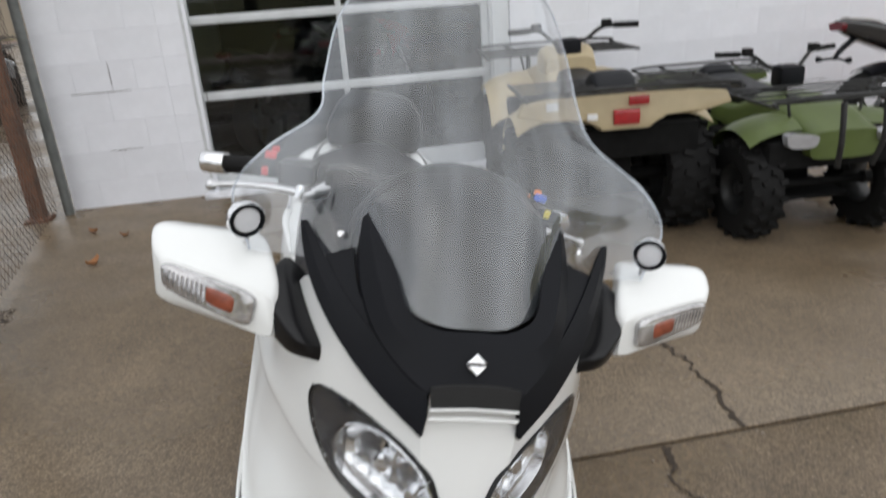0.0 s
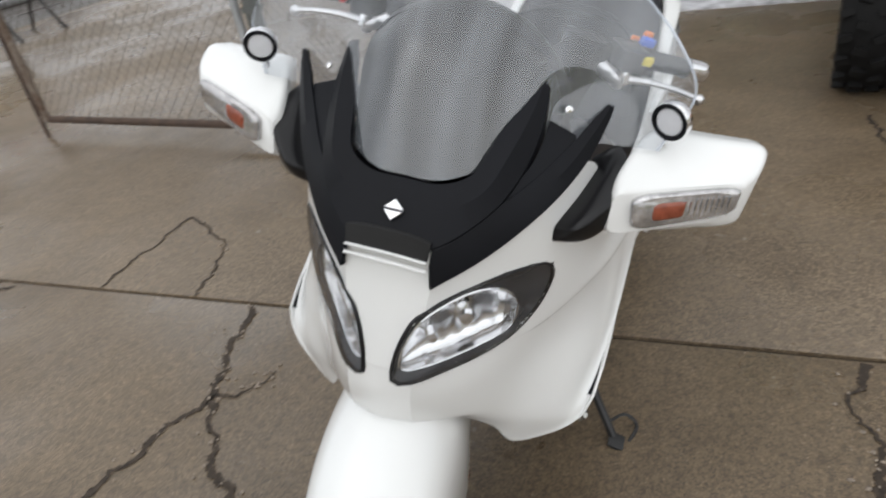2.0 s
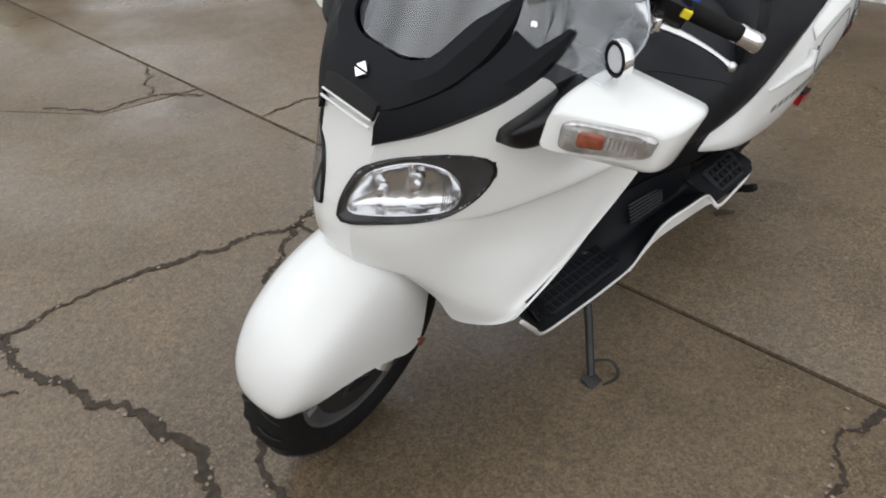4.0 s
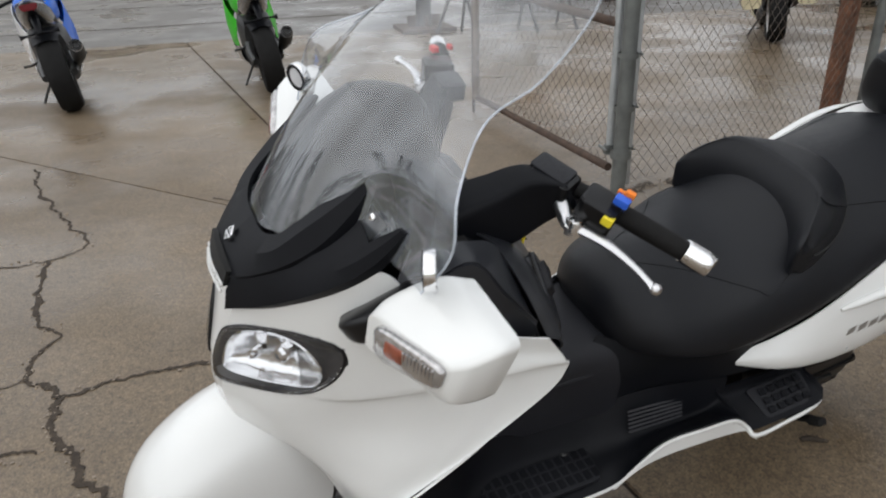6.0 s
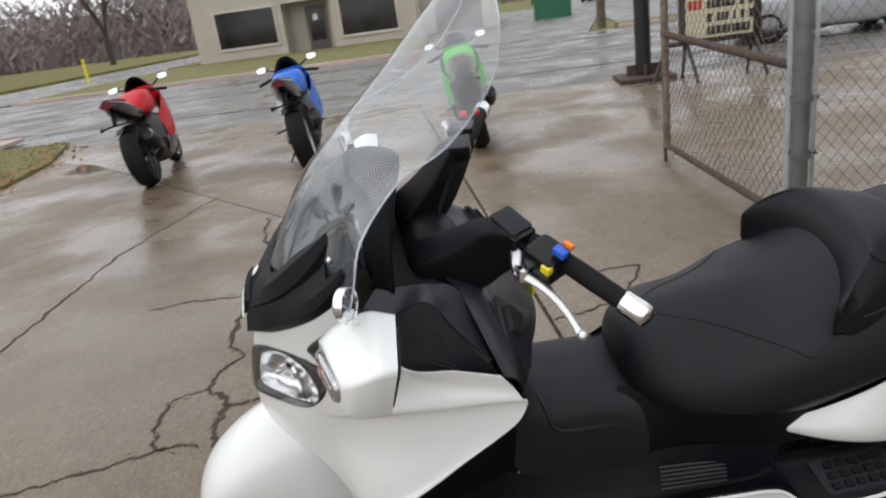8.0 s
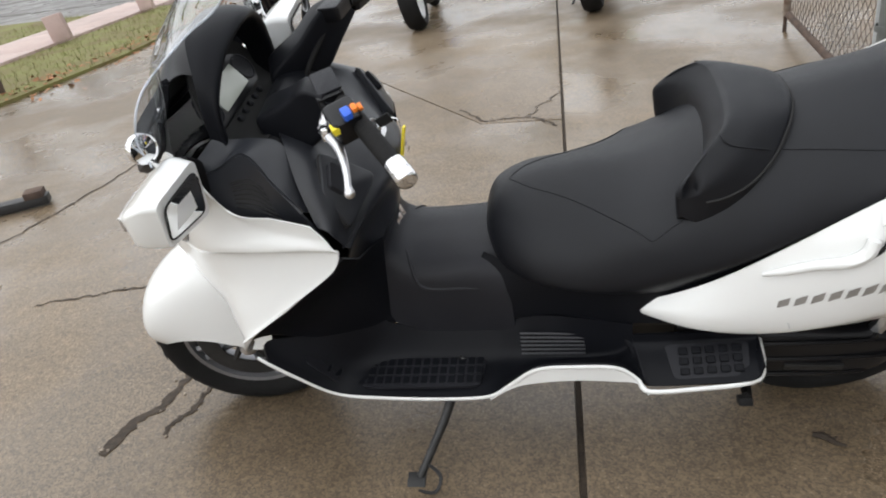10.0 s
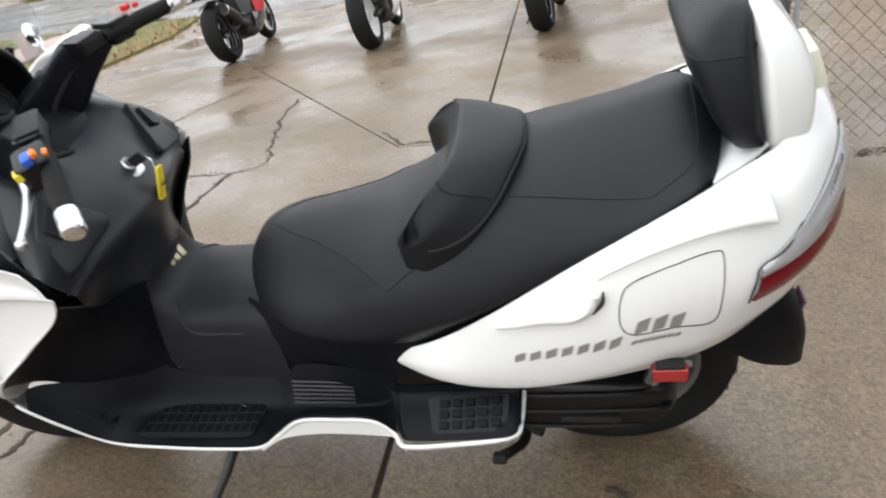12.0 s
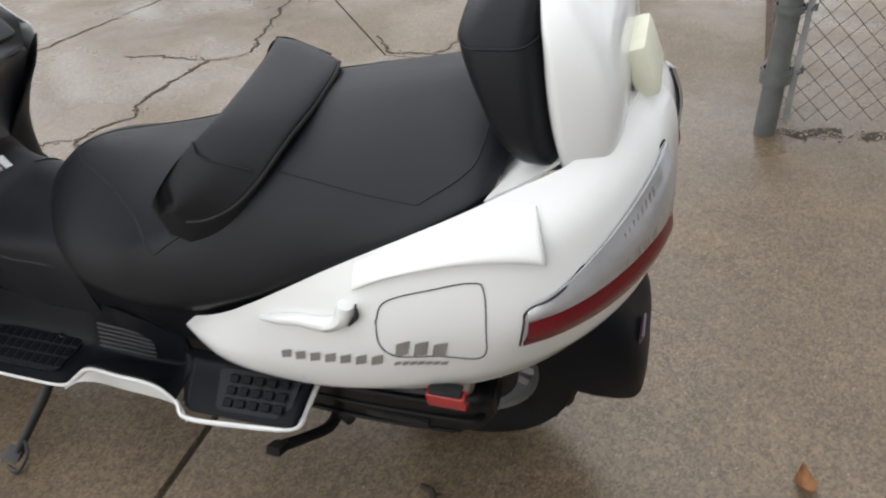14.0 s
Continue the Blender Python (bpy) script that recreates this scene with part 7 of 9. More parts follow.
def sport_bike(m, label, colour, accent, rim_mat, group="parked sport bikes"):
    bike = thing("motorcycle", m, label, "motorcycle", group)
    mir = lambda pts: pts + [flip(p) for p in pts[::-1]]
    simple_wheel(bike, 0, 0, 0.315, 0.095, 0.215, rim_mat)
    simple_wheel(bike, 0, -1.40, 0.30, 0.06, 0.215, rim_mat)
    bm = B()
    for s in (1, -1):
        tube(bm, [V(s * 0.12, 0.0, 0.315), V(s * 0.13, -0.28, 0.36), V(s * 0.10, -0.52, 0.42)], [0.03, 0.045, 0.05], 8, 10)
    part("swingarm", bm, M_STEEL, bike)
    bm = B()
    loft(bm, [ring4((-w, y, z1), (w, y, z1), (w, y, z0), (-w, y, z0), 0.3) for y, w, z0, z1 in ((-0.45, 0.13, 0.20, 0.62), (-0.65, 0.17, 0.14, 0.70), (-0.95, 0.16, 0.16, 0.66), (-1.05, 0.10, 0.25, 0.60))], 10)
    part("engine", bm, M_STEEL, bike)
    for s in (1, -1):
        bm = B()
        patch(bm, [[V(s * 0.15, -0.76, 0.62), V(s * 0.19, -0.86, 0.69), V(s * 0.22, -1.0, 0.82), V(s * 0.17, -1.25, 0.92)], [V(s * 0.19, -0.76, 0.48), V(s * 0.22, -0.88, 0.52), V(s * 0.24, -1.05, 0.62), V(s * 0.15, -1.38, 0.80)], [V(s * 0.19, -0.74, 0.38), V(s * 0.22, -0.88, 0.38), V(s * 0.23, -1.03, 0.46), V(s * 0.12, -1.28, 0.68)]], 12, 14, 0.006)
        part("side_fairing", bm, colour if s < 0 or accent is None else accent, bike)
        bm = B()
        patch(bm, [[V(s * 0.19, -0.62, 0.40), V(s * 0.235, -0.86, 0.375), V(s * 0.23, -1.03, 0.455)], [V(s * 0.19, -0.60, 0.28), V(s * 0.21, -0.84, 0.26), V(s * 0.20, -1.05, 0.36)], [V(s * 0.12, -0.58, 0.19), V(s * 0.14, -0.82, 0.17), V(s * 0.12, -1.03, 0.26)]], 8, 10, 0.006)
        part("belly_pan", bm, accent or M_BIKEBLACK, bike)
    bm = B()
    loft(bm, [ring4((-w, y, z1), (w, y, z1), (w * 1.05, y, z0), (-w * 1.05, y, z0), 0.35) for y, w, z0, z1 in ((-0.42, 0.09, 0.72, 0.80), (-0.52, 0.13, 0.70, 0.88), (-0.68, 0.17, 0.68, 0.96), (-0.88, 0.16, 0.70, 0.95), (-0.98, 0.10, 0.72, 0.86))], 14)
    part("fuel_tank", bm, colour, bike, "glossy painted tank", 60)
    bm = B()
    loft(bm, [ring4((-w, y, z1), (w, y, z1), (w, y, z0), (-w, y, z0), 0.35) for y, w, z0, z1 in ((-0.46, 0.10, 0.70, 0.80), (-0.30, 0.14, 0.70, 0.80), (-0.12, 0.12, 0.74, 0.82), (-0.04, 0.10, 0.80, 0.86))], 10)
    part("seat", bm, M_VINYL, bike)
    bm = B()
    loft(bm, [ring4((-w, y, z1), (w, y, z1), (w * 0.7, y, z0), (-w * 0.7, y, z0), 0.3) for y, w, z0, z1 in ((-0.30, 0.15, 0.68, 0.76), (-0.10, 0.15, 0.72, 0.86), (0.10, 0.12, 0.79, 0.93), (0.26, 0.07, 0.86, 0.955), (0.32, 0.04, 0.90, 0.955))], 14)
    part("tail_cowl", bm, M_BIKEBLACK, bike, "", 60)
    bm = B()
    patch(bm, [[V(-0.12, 0.0, 0.90), V(0, 0.0, 0.925), V(0.12, 0.0, 0.90)], [V(-0.10, 0.12, 0.935), V(0, 0.12, 0.952), V(0.10, 0.12, 0.935)], [V(-0.05, 0.27, 0.957), V(0, 0.27, 0.968), V(0.05, 0.27, 0.957)]], 8, 8, 0.006)
    part("tail_panel", bm, colour if accent is None else M_SILVER_GREY, bike)
    bm = B()
    loft(bm, [ring4((-0.07, y, z + 0.03), (0.07, y, z + 0.03), (0.055, y, z - 0.02), (-0.055, y, z - 0.02), 0.3) for y, z in ((0.30, 0.905), (0.335, 0.912))], 4)
    part("tail_light", bm, M_RED, bike, "red tail light")
    bm = B()
    tube(bm, [V(0, 0.18, 0.84), V(0, 0.27, 0.78), V(0, 0.33, 0.71)], [0.035, 0.03, 0.02], 6, 8, flat=0.5)
    for s in (1, -1):
        tube(bm, [V(0, 0.32, 0.72), V(s * 0.10, 0.33, 0.71), V(s * 0.15, 0.335, 0.71)], [0.008, 0.008, 0.022], 8)
    part("fender_eliminator", bm, M_BLKPL, bike)
    bm = B()
    patch(bm, [[V(-0.10, -0.22, 0.60), V(0, -0.22, 0.63), V(0.10, -0.22, 0.60)], [V(-0.11, -0.05, 0.645), V(0, -0.05, 0.665), V(0.11, -0.05, 0.645)], [V(-0.10, 0.12, 0.60), V(0, 0.12, 0.625), V(0.10, 0.12, 0.60)]], 8, 8, 0.006)
    part("hugger", bm, M_BLKPL, bike)
    bm = B()
    tube(bm, [V(-0.14, -0.50, 0.30), V(-0.17, -0.25, 0.36), V(-0.20, -0.06, 0.44), V(-0.21, 0.16, 0.54)], [0.03, 0.035, 0.062, 0.058], 14, 18)
    pipe = part("exhaust", bm, M_STEEL, bike, "dark metal silencer")
    bm = B()
    lathe(bm, [(0.050, -0.01), (0.056, 0.014), (0.034, 0.016), (0.030, -0.02)], 16, basis((-0.2115, 0.168, 0.5445), (1, 0, 0), (0, -0.41, 0.91)), full=False)
    part("tip", bm, M_ALU, pipe)
    bm = B()
    loft(bm, [ring4((-w, y, z1), (w, y, z1), (w, y, z0), (-w, y, z0), 0.35) for y, w, z0, z1 in ((-1.02, 0.19, 0.80, 0.98), (-1.22, 0.18, 0.72, 0.96), (-1.42, 0.12, 0.70, 0.88), (-1.52, 0.05, 0.74, 0.82))], 12)
    part("front_cowl", bm, colour, bike, "", 60)
    bm = B()
    patch(bm, [[V(-0.15, -1.02, 0.98), V(-0.08, -1.02, 1.08), V(0, -1.01, 1.11), V(0.08, -1.02, 1.08), V(0.15, -1.02, 0.98)], [V(-0.15, -1.18, 0.95), V(-0.08, -1.2, 1.02), V(0, -1.2, 1.04), V(0.08, -1.2, 1.02), V(0.15, -1.18, 0.95)], [V(-0.12, -1.36, 0.89), V(-0.06, -1.38, 0.91), V(0, -1.38, 0.92), V(0.06, -1.38, 0.91), V(0.12, -1.36, 0.89)]], 8, 12, 0.004)
    part("screen", bm, M_BLKSAT, bike, "dark tinted screen")
    for s in (1, -1):
        bm = B()
        tube(bm, [V(s * 0.12, -1.28, 0.95), V(s * 0.22, -1.20, 1.00), V(s * 0.28, -1.18, 1.02)], 0.010, 6, 8)
        loft(bm, [ring4((s * 0.235, y - 0.012, 1.065), (s * 0.36, y - 0.012, 1.055), (s * 0.36, y + 0.012, 0.995), (s * 0.245, y + 0.012, 0.985), 0.3) for y in (-1.21, -1.18, -1.16)], 6)
        mo = part("mirror", bm, M_BLKSAT, bike)
        bm = B()
        bm.faces.new([bm.verts.new(p) for p in ring4((s * 0.242, -1.170, 1.060), (s * 0.353, -1.170, 1.050), (s * 0.353, -1.146, 1.000), (s * 0.252, -1.146, 0.991), 0.3)])
        part("mirror_glass", bm, M_MIRROR, mo, smooth=0)
        bm = B()
        tube(bm, [V(s * 0.10, -1.0, 0.93), V(s * 0.24, -0.95, 0.90), V(s * 0.34, -0.90, 0.88)], [0.014, 0.016, 0.017], 8)
        part("grip", bm, M_RUBBER, bike)
        bm = B()
        tube(bm, [V(s * 0.09, -1.40, 0.30), V(s * 0.10, -1.20, 0.80)], 0.026, 10)
        part("fork", bm, M_ALU, bike)
        bm = B()
        tube(bm, [V(s * 0.12, -0.40, 0.42), V(s * 0.20, -0.36, 0.40), V(s * 0.27, -0.36, 0.40)], 0.012, 6)
        part("footpeg", bm, M_STEEL, bike)
    bm = B()
    tube(bm, [V(0.10, -0.55, 0.24), V(0.21, -0.50, 0.09), V(0.27, -0.46, 0.005)], 0.012, 8)
    part("side_stand", bm, M_STEEL, bike)
    bm = B()
    patch(bm, [[V(x, -1.40 + 0.335 * math.sin(a), 0.30 + 0.335 * math.cos(a)) for x in (-0.06, 0, 0.06)] for a in (-1.0, -0.4, 0.2, 0.9)], 10, 6, 0.005)
    part("front_mudguard", bm, colour, bike)
    return bike


M_SILVER_GREY = mat("silver_grey_paint", (0.42, 0.40, 0.38), 0.3, 0.3, var=0.05, scale=4, coat=0.6)
M_BIKERED = mat("red_bike_paint", (0.48, 0.004, 0.010), 0.34, var=0.06, scale=4, coat=0.1, spec=0.25)
M_BIKEBLUE = mat("blue_bike_paint", (0.008, 0.11, 0.55), 0.34, var=0.06, scale=4, coat=0.1, spec=0.25)
M_BIKEGREEN = mat("green_bike_paint", (0.03, 0.42, 0.008), 0.34, var=0.06, scale=4, coat=0.1, spec=0.25)
M_BIKEWHITE = mat("white_bike_paint", (0.75, 0.75, 0.75), 0.2, var=0.03, scale=4, coat=0.8)
M_BIKEBLACK = mat("black_bike_paint", (0.014, 0.014, 0.015), 0.18, var=0.1, scale=4, coat=0.8)
M_CREAM = mat("cream_bike_paint", (0.62, 0.55, 0.36), 0.25, var=0.05, scale=4, coat=0.7)
M_ORANGEP = mat("orange_plastic", (0.75, 0.20, 0.03), 0.35, var=0.08, scale=6)
sport_bike(pose(-5.20, -2.40, 0, 0, 10, -75) @ Matrix.Scale(0.94, 4), "red and black sport motorcycle parked on wet concrete", M_BIKERED, None, M_BIKEBLACK)
sport_bike(pose(-5.20, -0.74, 0, 0, 9, -77) @ Matrix.Scale(0.94, 4), "blue and white sport motorcycle with white rims", M_BIKEBLUE, M_BIKEWHITE, M_BIKEWHITE)
sport_bike(pose(-5.30, 0.92, 0, 0, 8, -85) @ Matrix.Scale(0.94, 4), "bright green and black sport motorcycle", M_BIKEGREEN, None, M_BIKEBLACK)
sport_bike(pose(2.95, 4.75, 0, 0, 4, 100), "small orange motorcycle parked by the white wall", M_ORANGEP, M_BIKERED, M_BIKEBLACK, "")
for u, d, a, c in ((0.35, 1.1, 150, M_BIKEBLACK), (1.15, 1.5, 160, M_BIKEBLACK), (1.9, 1.2, 150, M_STEEL), (2.7, 2.2, 140, M_BIKEBLACK), (0.8, 3.2, 120, M_BIKERED)):
    sport_bike(MW @ pose(u, d, 0, 0, 4, a), "dark motorcycle standing in the dim showroom", c, None, M_CASTAL, "showroom motorcycles")


def quad(m, label, paint, rear_lamp=True, group="parked quads"):
    """An all-terrain quad with racks; rear axle at y = 0, front axle at y = -1.22."""
    q = thing("quad_bike", m, label, "quad bike", group)
    for x in (0.40, -0.40):
        simple_wheel(q, x, 0, 0.30, 0.125, 0.15, M_STEEL, knobs=18)
        simple_wheel(q, x, -1.22, 0.30, 0.105, 0.15, M_STEEL, knobs=18)
        for y, r in ((0.0, 0.36), (-1.22, 0.37)):
            bm = B()
            s = 1 if x > 0 else -1
            rows = []
            for f in (-1.15, -0.75, -0.3, 0.05, 0.3, 0.5) if y == 0 else (-0.5, -0.25, 0.05, 0.35, 0.7, 1.0):
                a = f * 1.15
                yy, zz = y + r * 1.05 * math.sin(a), 0.32 + r * math.cos(a)
                rows.append([V(s * 0.16, yy * 0.98 + y * 0.02, zz + 0.05), V(s * 0.30, yy, zz + 0.045), V(s * 0.43, yy, zz + 0.015), V(s * 0.51, yy, zz - 0.03)])
            patch(bm, rows, 16, 8, 0.006)
            part("mudguard", bm, paint, q, "", 50)
    bm = B()
    loft(bm, [ring4((-w, y, z1), (w, y, z1), (w, y, z0), (-w, y, z0), 0.25) for y, w, z0, z1 in ((0.28, 0.15, 0.64, 0.72), (0.18, 0.20, 0.62, 0.73), (-0.1, 0.22, 0.58, 0.72), (-0.5, 0.18, 0.50, 0.68), (-0.85, 0.18, 0.50, 0.80), (-1.2, 0.22, 0.52, 0.78), (-1.52, 0.20, 0.52, 0.68))], 24)
    part("body", bm, paint, q, "", 50)
    bm = B()
    loft(bm, [ring4((-w, y, z1), (w, y, z1), (w, y, z0), (-w, y, z0), 0.35) for y, w, z0, z1 in ((0.10, 0.13, 0.70, 0.78), (0.0, 0.16, 0.68, 0.82), (-0.3, 0.15, 0.66, 0.80), (-0.6, 0.13, 0.66, 0.79), (-0.72, 0.10, 0.68, 0.80))], 14)
    part("seat", bm, M_VINYL, q)
    bm = B()
    box(bm, (0, -0.55, 0.36), (0.34, 0.85, 0.30), 0.05)
    tube(bm, [V(-0.40, 0, 0.30), V(0.40, 0, 0.30)], 0.04, 8)
    tube(bm, [V(-0.40, -1.22, 0.30), V(0.40, -1.22, 0.30)], 0.03, 8)
    box(bm, (0, 0.0, 0.33), (0.24, 0.26, 0.22), 0.04)
    # two added blocks fill the shaded space between the wheels
    box(bm, (0, -0.60, 0.21), (0.52, 1.30, 0.03), 0.01)
    box(bm, (0, -0.55, 0.38), (0.50, 0.5, 0.26), 0.05)
    part("engine", bm, M_UNDERSHADE, q)
    for s in (1, -1):
        bm = B()
        tube(bm, [V(s * 0.17, 0.05, 0.36), V(s * 0.14, -0.1, 0.62)], 0.028, 10)
        part("shock_absorber", bm, M_UNDERSHADE, q)
        bm = B()
        tube(bm, [V(s * 0.25, -1.2, 0.34), V(s * 0.20, -1.12, 0.66)], 0.028, 10)
        part("shock_absorber", bm, M_UNDERSHADE, q)
        bm = B()
        loft(bm, [ring4((s * 0.22, y, 0.36), (s * 0.48, y, 0.34), (s * 0.48, y, 0.30), (s * 0.22, y, 0.30), 0.2) for y in (-0.38, -0.40, -0.78, -0.80)], 6)
        part("footwell", bm, M_BLKPL, q)
    for y0, y1, z in ((0.46, -0.12, 0.81), (-1.62, -0.98, 0.86)):
        bm = B()
        tube(bm, [V(-0.50, y1, z), V(-0.50, y0, z), V(-0.50, y0, z + 0.02), V(-0.3, y0, z + 0.03), V(0.3, y0, z + 0.03), V(0.50, y0, z + 0.02), V(0.50, y0, z), V(0.50, y1, z)], 0.010, 6, 40)
        rack = part("rack", bm, M_STEEL, q, "black tubular steel rack")
        for k in range(5):
            y = y0 + (y1 - y0) * (k + 0.5) / 5
            bm = B()
            tube(bm, [V(-0.50, y, z), V(0, y, z + 0.004), V(0.50, y, z)], 0.007, 6)
            part("rack_bar", bm, M_STEEL, rack)
        for x in (-0.3, 0.3):
            bm = B()
            tube(bm, [V(x * 0.7, (y0 + y1) / 2, z - 0.14), V(x * 0.8, (y0 + y1) / 2, z), V(x, y0, z + 0.02)], 0.009, 6)
            part("rack_stay", bm, M_STEEL, rack)
    if rear_lamp:
        bm = B()
        box(bm, (0.0, 0.375, 0.69), (0.13, 0.03, 0.075), 0.01)
        part("tail_light", bm, M_BRIGHTRED, q, "red tail light")
        bm = B()
        box(bm, (-0.06, 0.372, 0.765), (0.10, 0.02, 0.045), 0.006)
        part("reflector", bm, M_BRIGHTRED, q, "small red reflector")
        for x, y, z, w, h in ((0.36, 0.36, 0.735, 0.06, 0.09), (0.17, 0.385, 0.70, 0.05, 0.03)):
            bm = B()
            box(bm, (x, y, z), (w, 0.004, h), 0.001)
            part("sticker", bm, M_BIKEWHITE, q, "white paper sticker")
        bm = B()
        loft(bm, [ring4((-w, y, z1), (w, y, z1), (w * 1.1, y, 0.74), (-w * 1.1, y, 0.74), 0.3) for y, w, z1 in ((-0.78, 0.15, 0.86), (-0.92, 0.17, 0.93), (-1.05, 0.16, 0.90), (-1.20, 0.12, 0.80))], 12)
        part("tank_cover", bm, paint, q, "", 45)
    bm = B()
    prism(bm, [(-0.50, 0.775), (-0.53, 0.715), (-0.36, 0.675), (-0.20, 0.69), (-0.12, 0.62), (0.12, 0.62), (0.20, 0.69), (0.36, 0.675), (0.53, 0.715), (0.50, 0.775), (0.2, 0.80), (-0.2, 0.80)], 0.09, basis((0, 0.36, 0), (-1, 0, 0), (0, -0.12, 1)), 0.012)
    part("rear_panel", bm, paint, q, "", 30)
    # added dark blocks stand in for the shade under the mudguards
    for y, w, d in ((-0.02, 0.84, 0.56), (-1.15, 0.80, 0.60)):
        bm = B()
        box(bm, (0, y, 0.535), (w, d, 0.17), 0.03)
        part("underbody_shade", bm, M_UNDERSHADE, q)
    bm = B()
    loft(bm, [ring4((-w, y, z1), (w, y, z1), (w * 1.1, y, 0.76), (-w * 1.1, y, 0.76), 0.3) for y, w, z1 in ((0.20, 0.08, 0.80), (0.17, 0.10, 0.85), (0.08, 0.11, 0.88), (0.0, 0.11, 0.84))], 10)
    part("seat_back", bm, M_VINYL, q)
    for s in (1, -1):
        bm = B()
        loft(bm, [ring4((s * 0.17, y, 0.67), (s * 0.34, y + 0.05, 0.68), (s * 0.32, y + 0.05, 0.59), (s * 0.19, y, 0.60), 0.3) for y in (-1.50, -1.545, -1.555)], 5)
        part("headlight", bm, M_SILVLENS, q, "clear headlight")
        bm = B()
        tube(bm, [V(s * 0.10, -1.62, 0.50), V(s * 0.12, -1.66, 0.66), V(s * 0.12, -1.64, 0.86)], 0.016, 8, 8)
        part("bumper_bar", bm, M_STEEL, q)
        bm = B()
        tube(bm, [V(0, -0.86, 0.80), V(0, -0.84, 0.94)], 0.02, 8)
        tube(bm, [V(0, -0.84, 0.94), V(s * 0.10, -0.83, 0.955), V(s * 0.20, -0.78, 1.03), V(s * 0.36, -0.72, 1.04)], 0.012, 8, 14)
        bar = part("handlebar", bm, M_STEEL, q)
        bm = B()
        tube(bm, [V(s * 0.26, -0.755, 1.038), V(s * 0.40, -0.70, 1.038)], 0.018, 8)
        box(bm, (s * 0.22, -0.77, 1.05), (0.06, 0.05, 0.05), 0.008)
        part("grip", bm, M_RUBBER, bar)
    bm = B()
    box(bm, (0, -0.88, 0.90), (0.16, 0.14, 0.14), 0.03)
    part("instrument_pod", bm, M_BLKPL, q)
    bm = B()
    tube(bm, [V(-0.22, 0.02, 0.48), V(-0.22, 0.24, 0.50)], [0.05, 0.045], 10)
    part("silencer", bm, M_STEEL, q)
    return q


M_TAN = mat("tan_plastic", (0.44, 0.36, 0.225), 0.4, var=0.08, scale=6)
M_OLIVE = mat("olive_green_plastic", (0.085, 0.115, 0.030), 0.35, var=0.1, scale=6)
quad(pose(0.92, 3.77, 0, 0, 0, 184), "tan quad bike with black racks beside the white wall", M_TAN)
quad(pose(1.83, 4.583, 0, 0, 0, 6) @ Matrix.Scale(0.85, 4), "olive green quad bike with clear headlights", M_OLIVE, False)
quad(pose(-6.4, 9.4, 0, 0, 0, 205), "black quad bike in the fenced yard", M_BIKEBLACK, True, "yard quads")
quad(pose(-8.3, 10.2, 0, 0, 0, 215), "black quad bike in the fenced yard", M_BIKEBLACK, True, "yard quads")
quad(pose(-11.5, 12.0, 0, 0, 0, 200), "black quad bike in the fenced yard", M_BIKEBLACK, True, "yard quads")
quad(pose(-9.8, 13.6, 0, 0, 0, 170), "black quad bike in the fenced yard", M_BIKEBLACK, True, "yard quads")


M_CARGLASS = mat("car_glass", (0.02, 0.022, 0.025), 0.12, var=0.1, scale=2, spec=0.35)


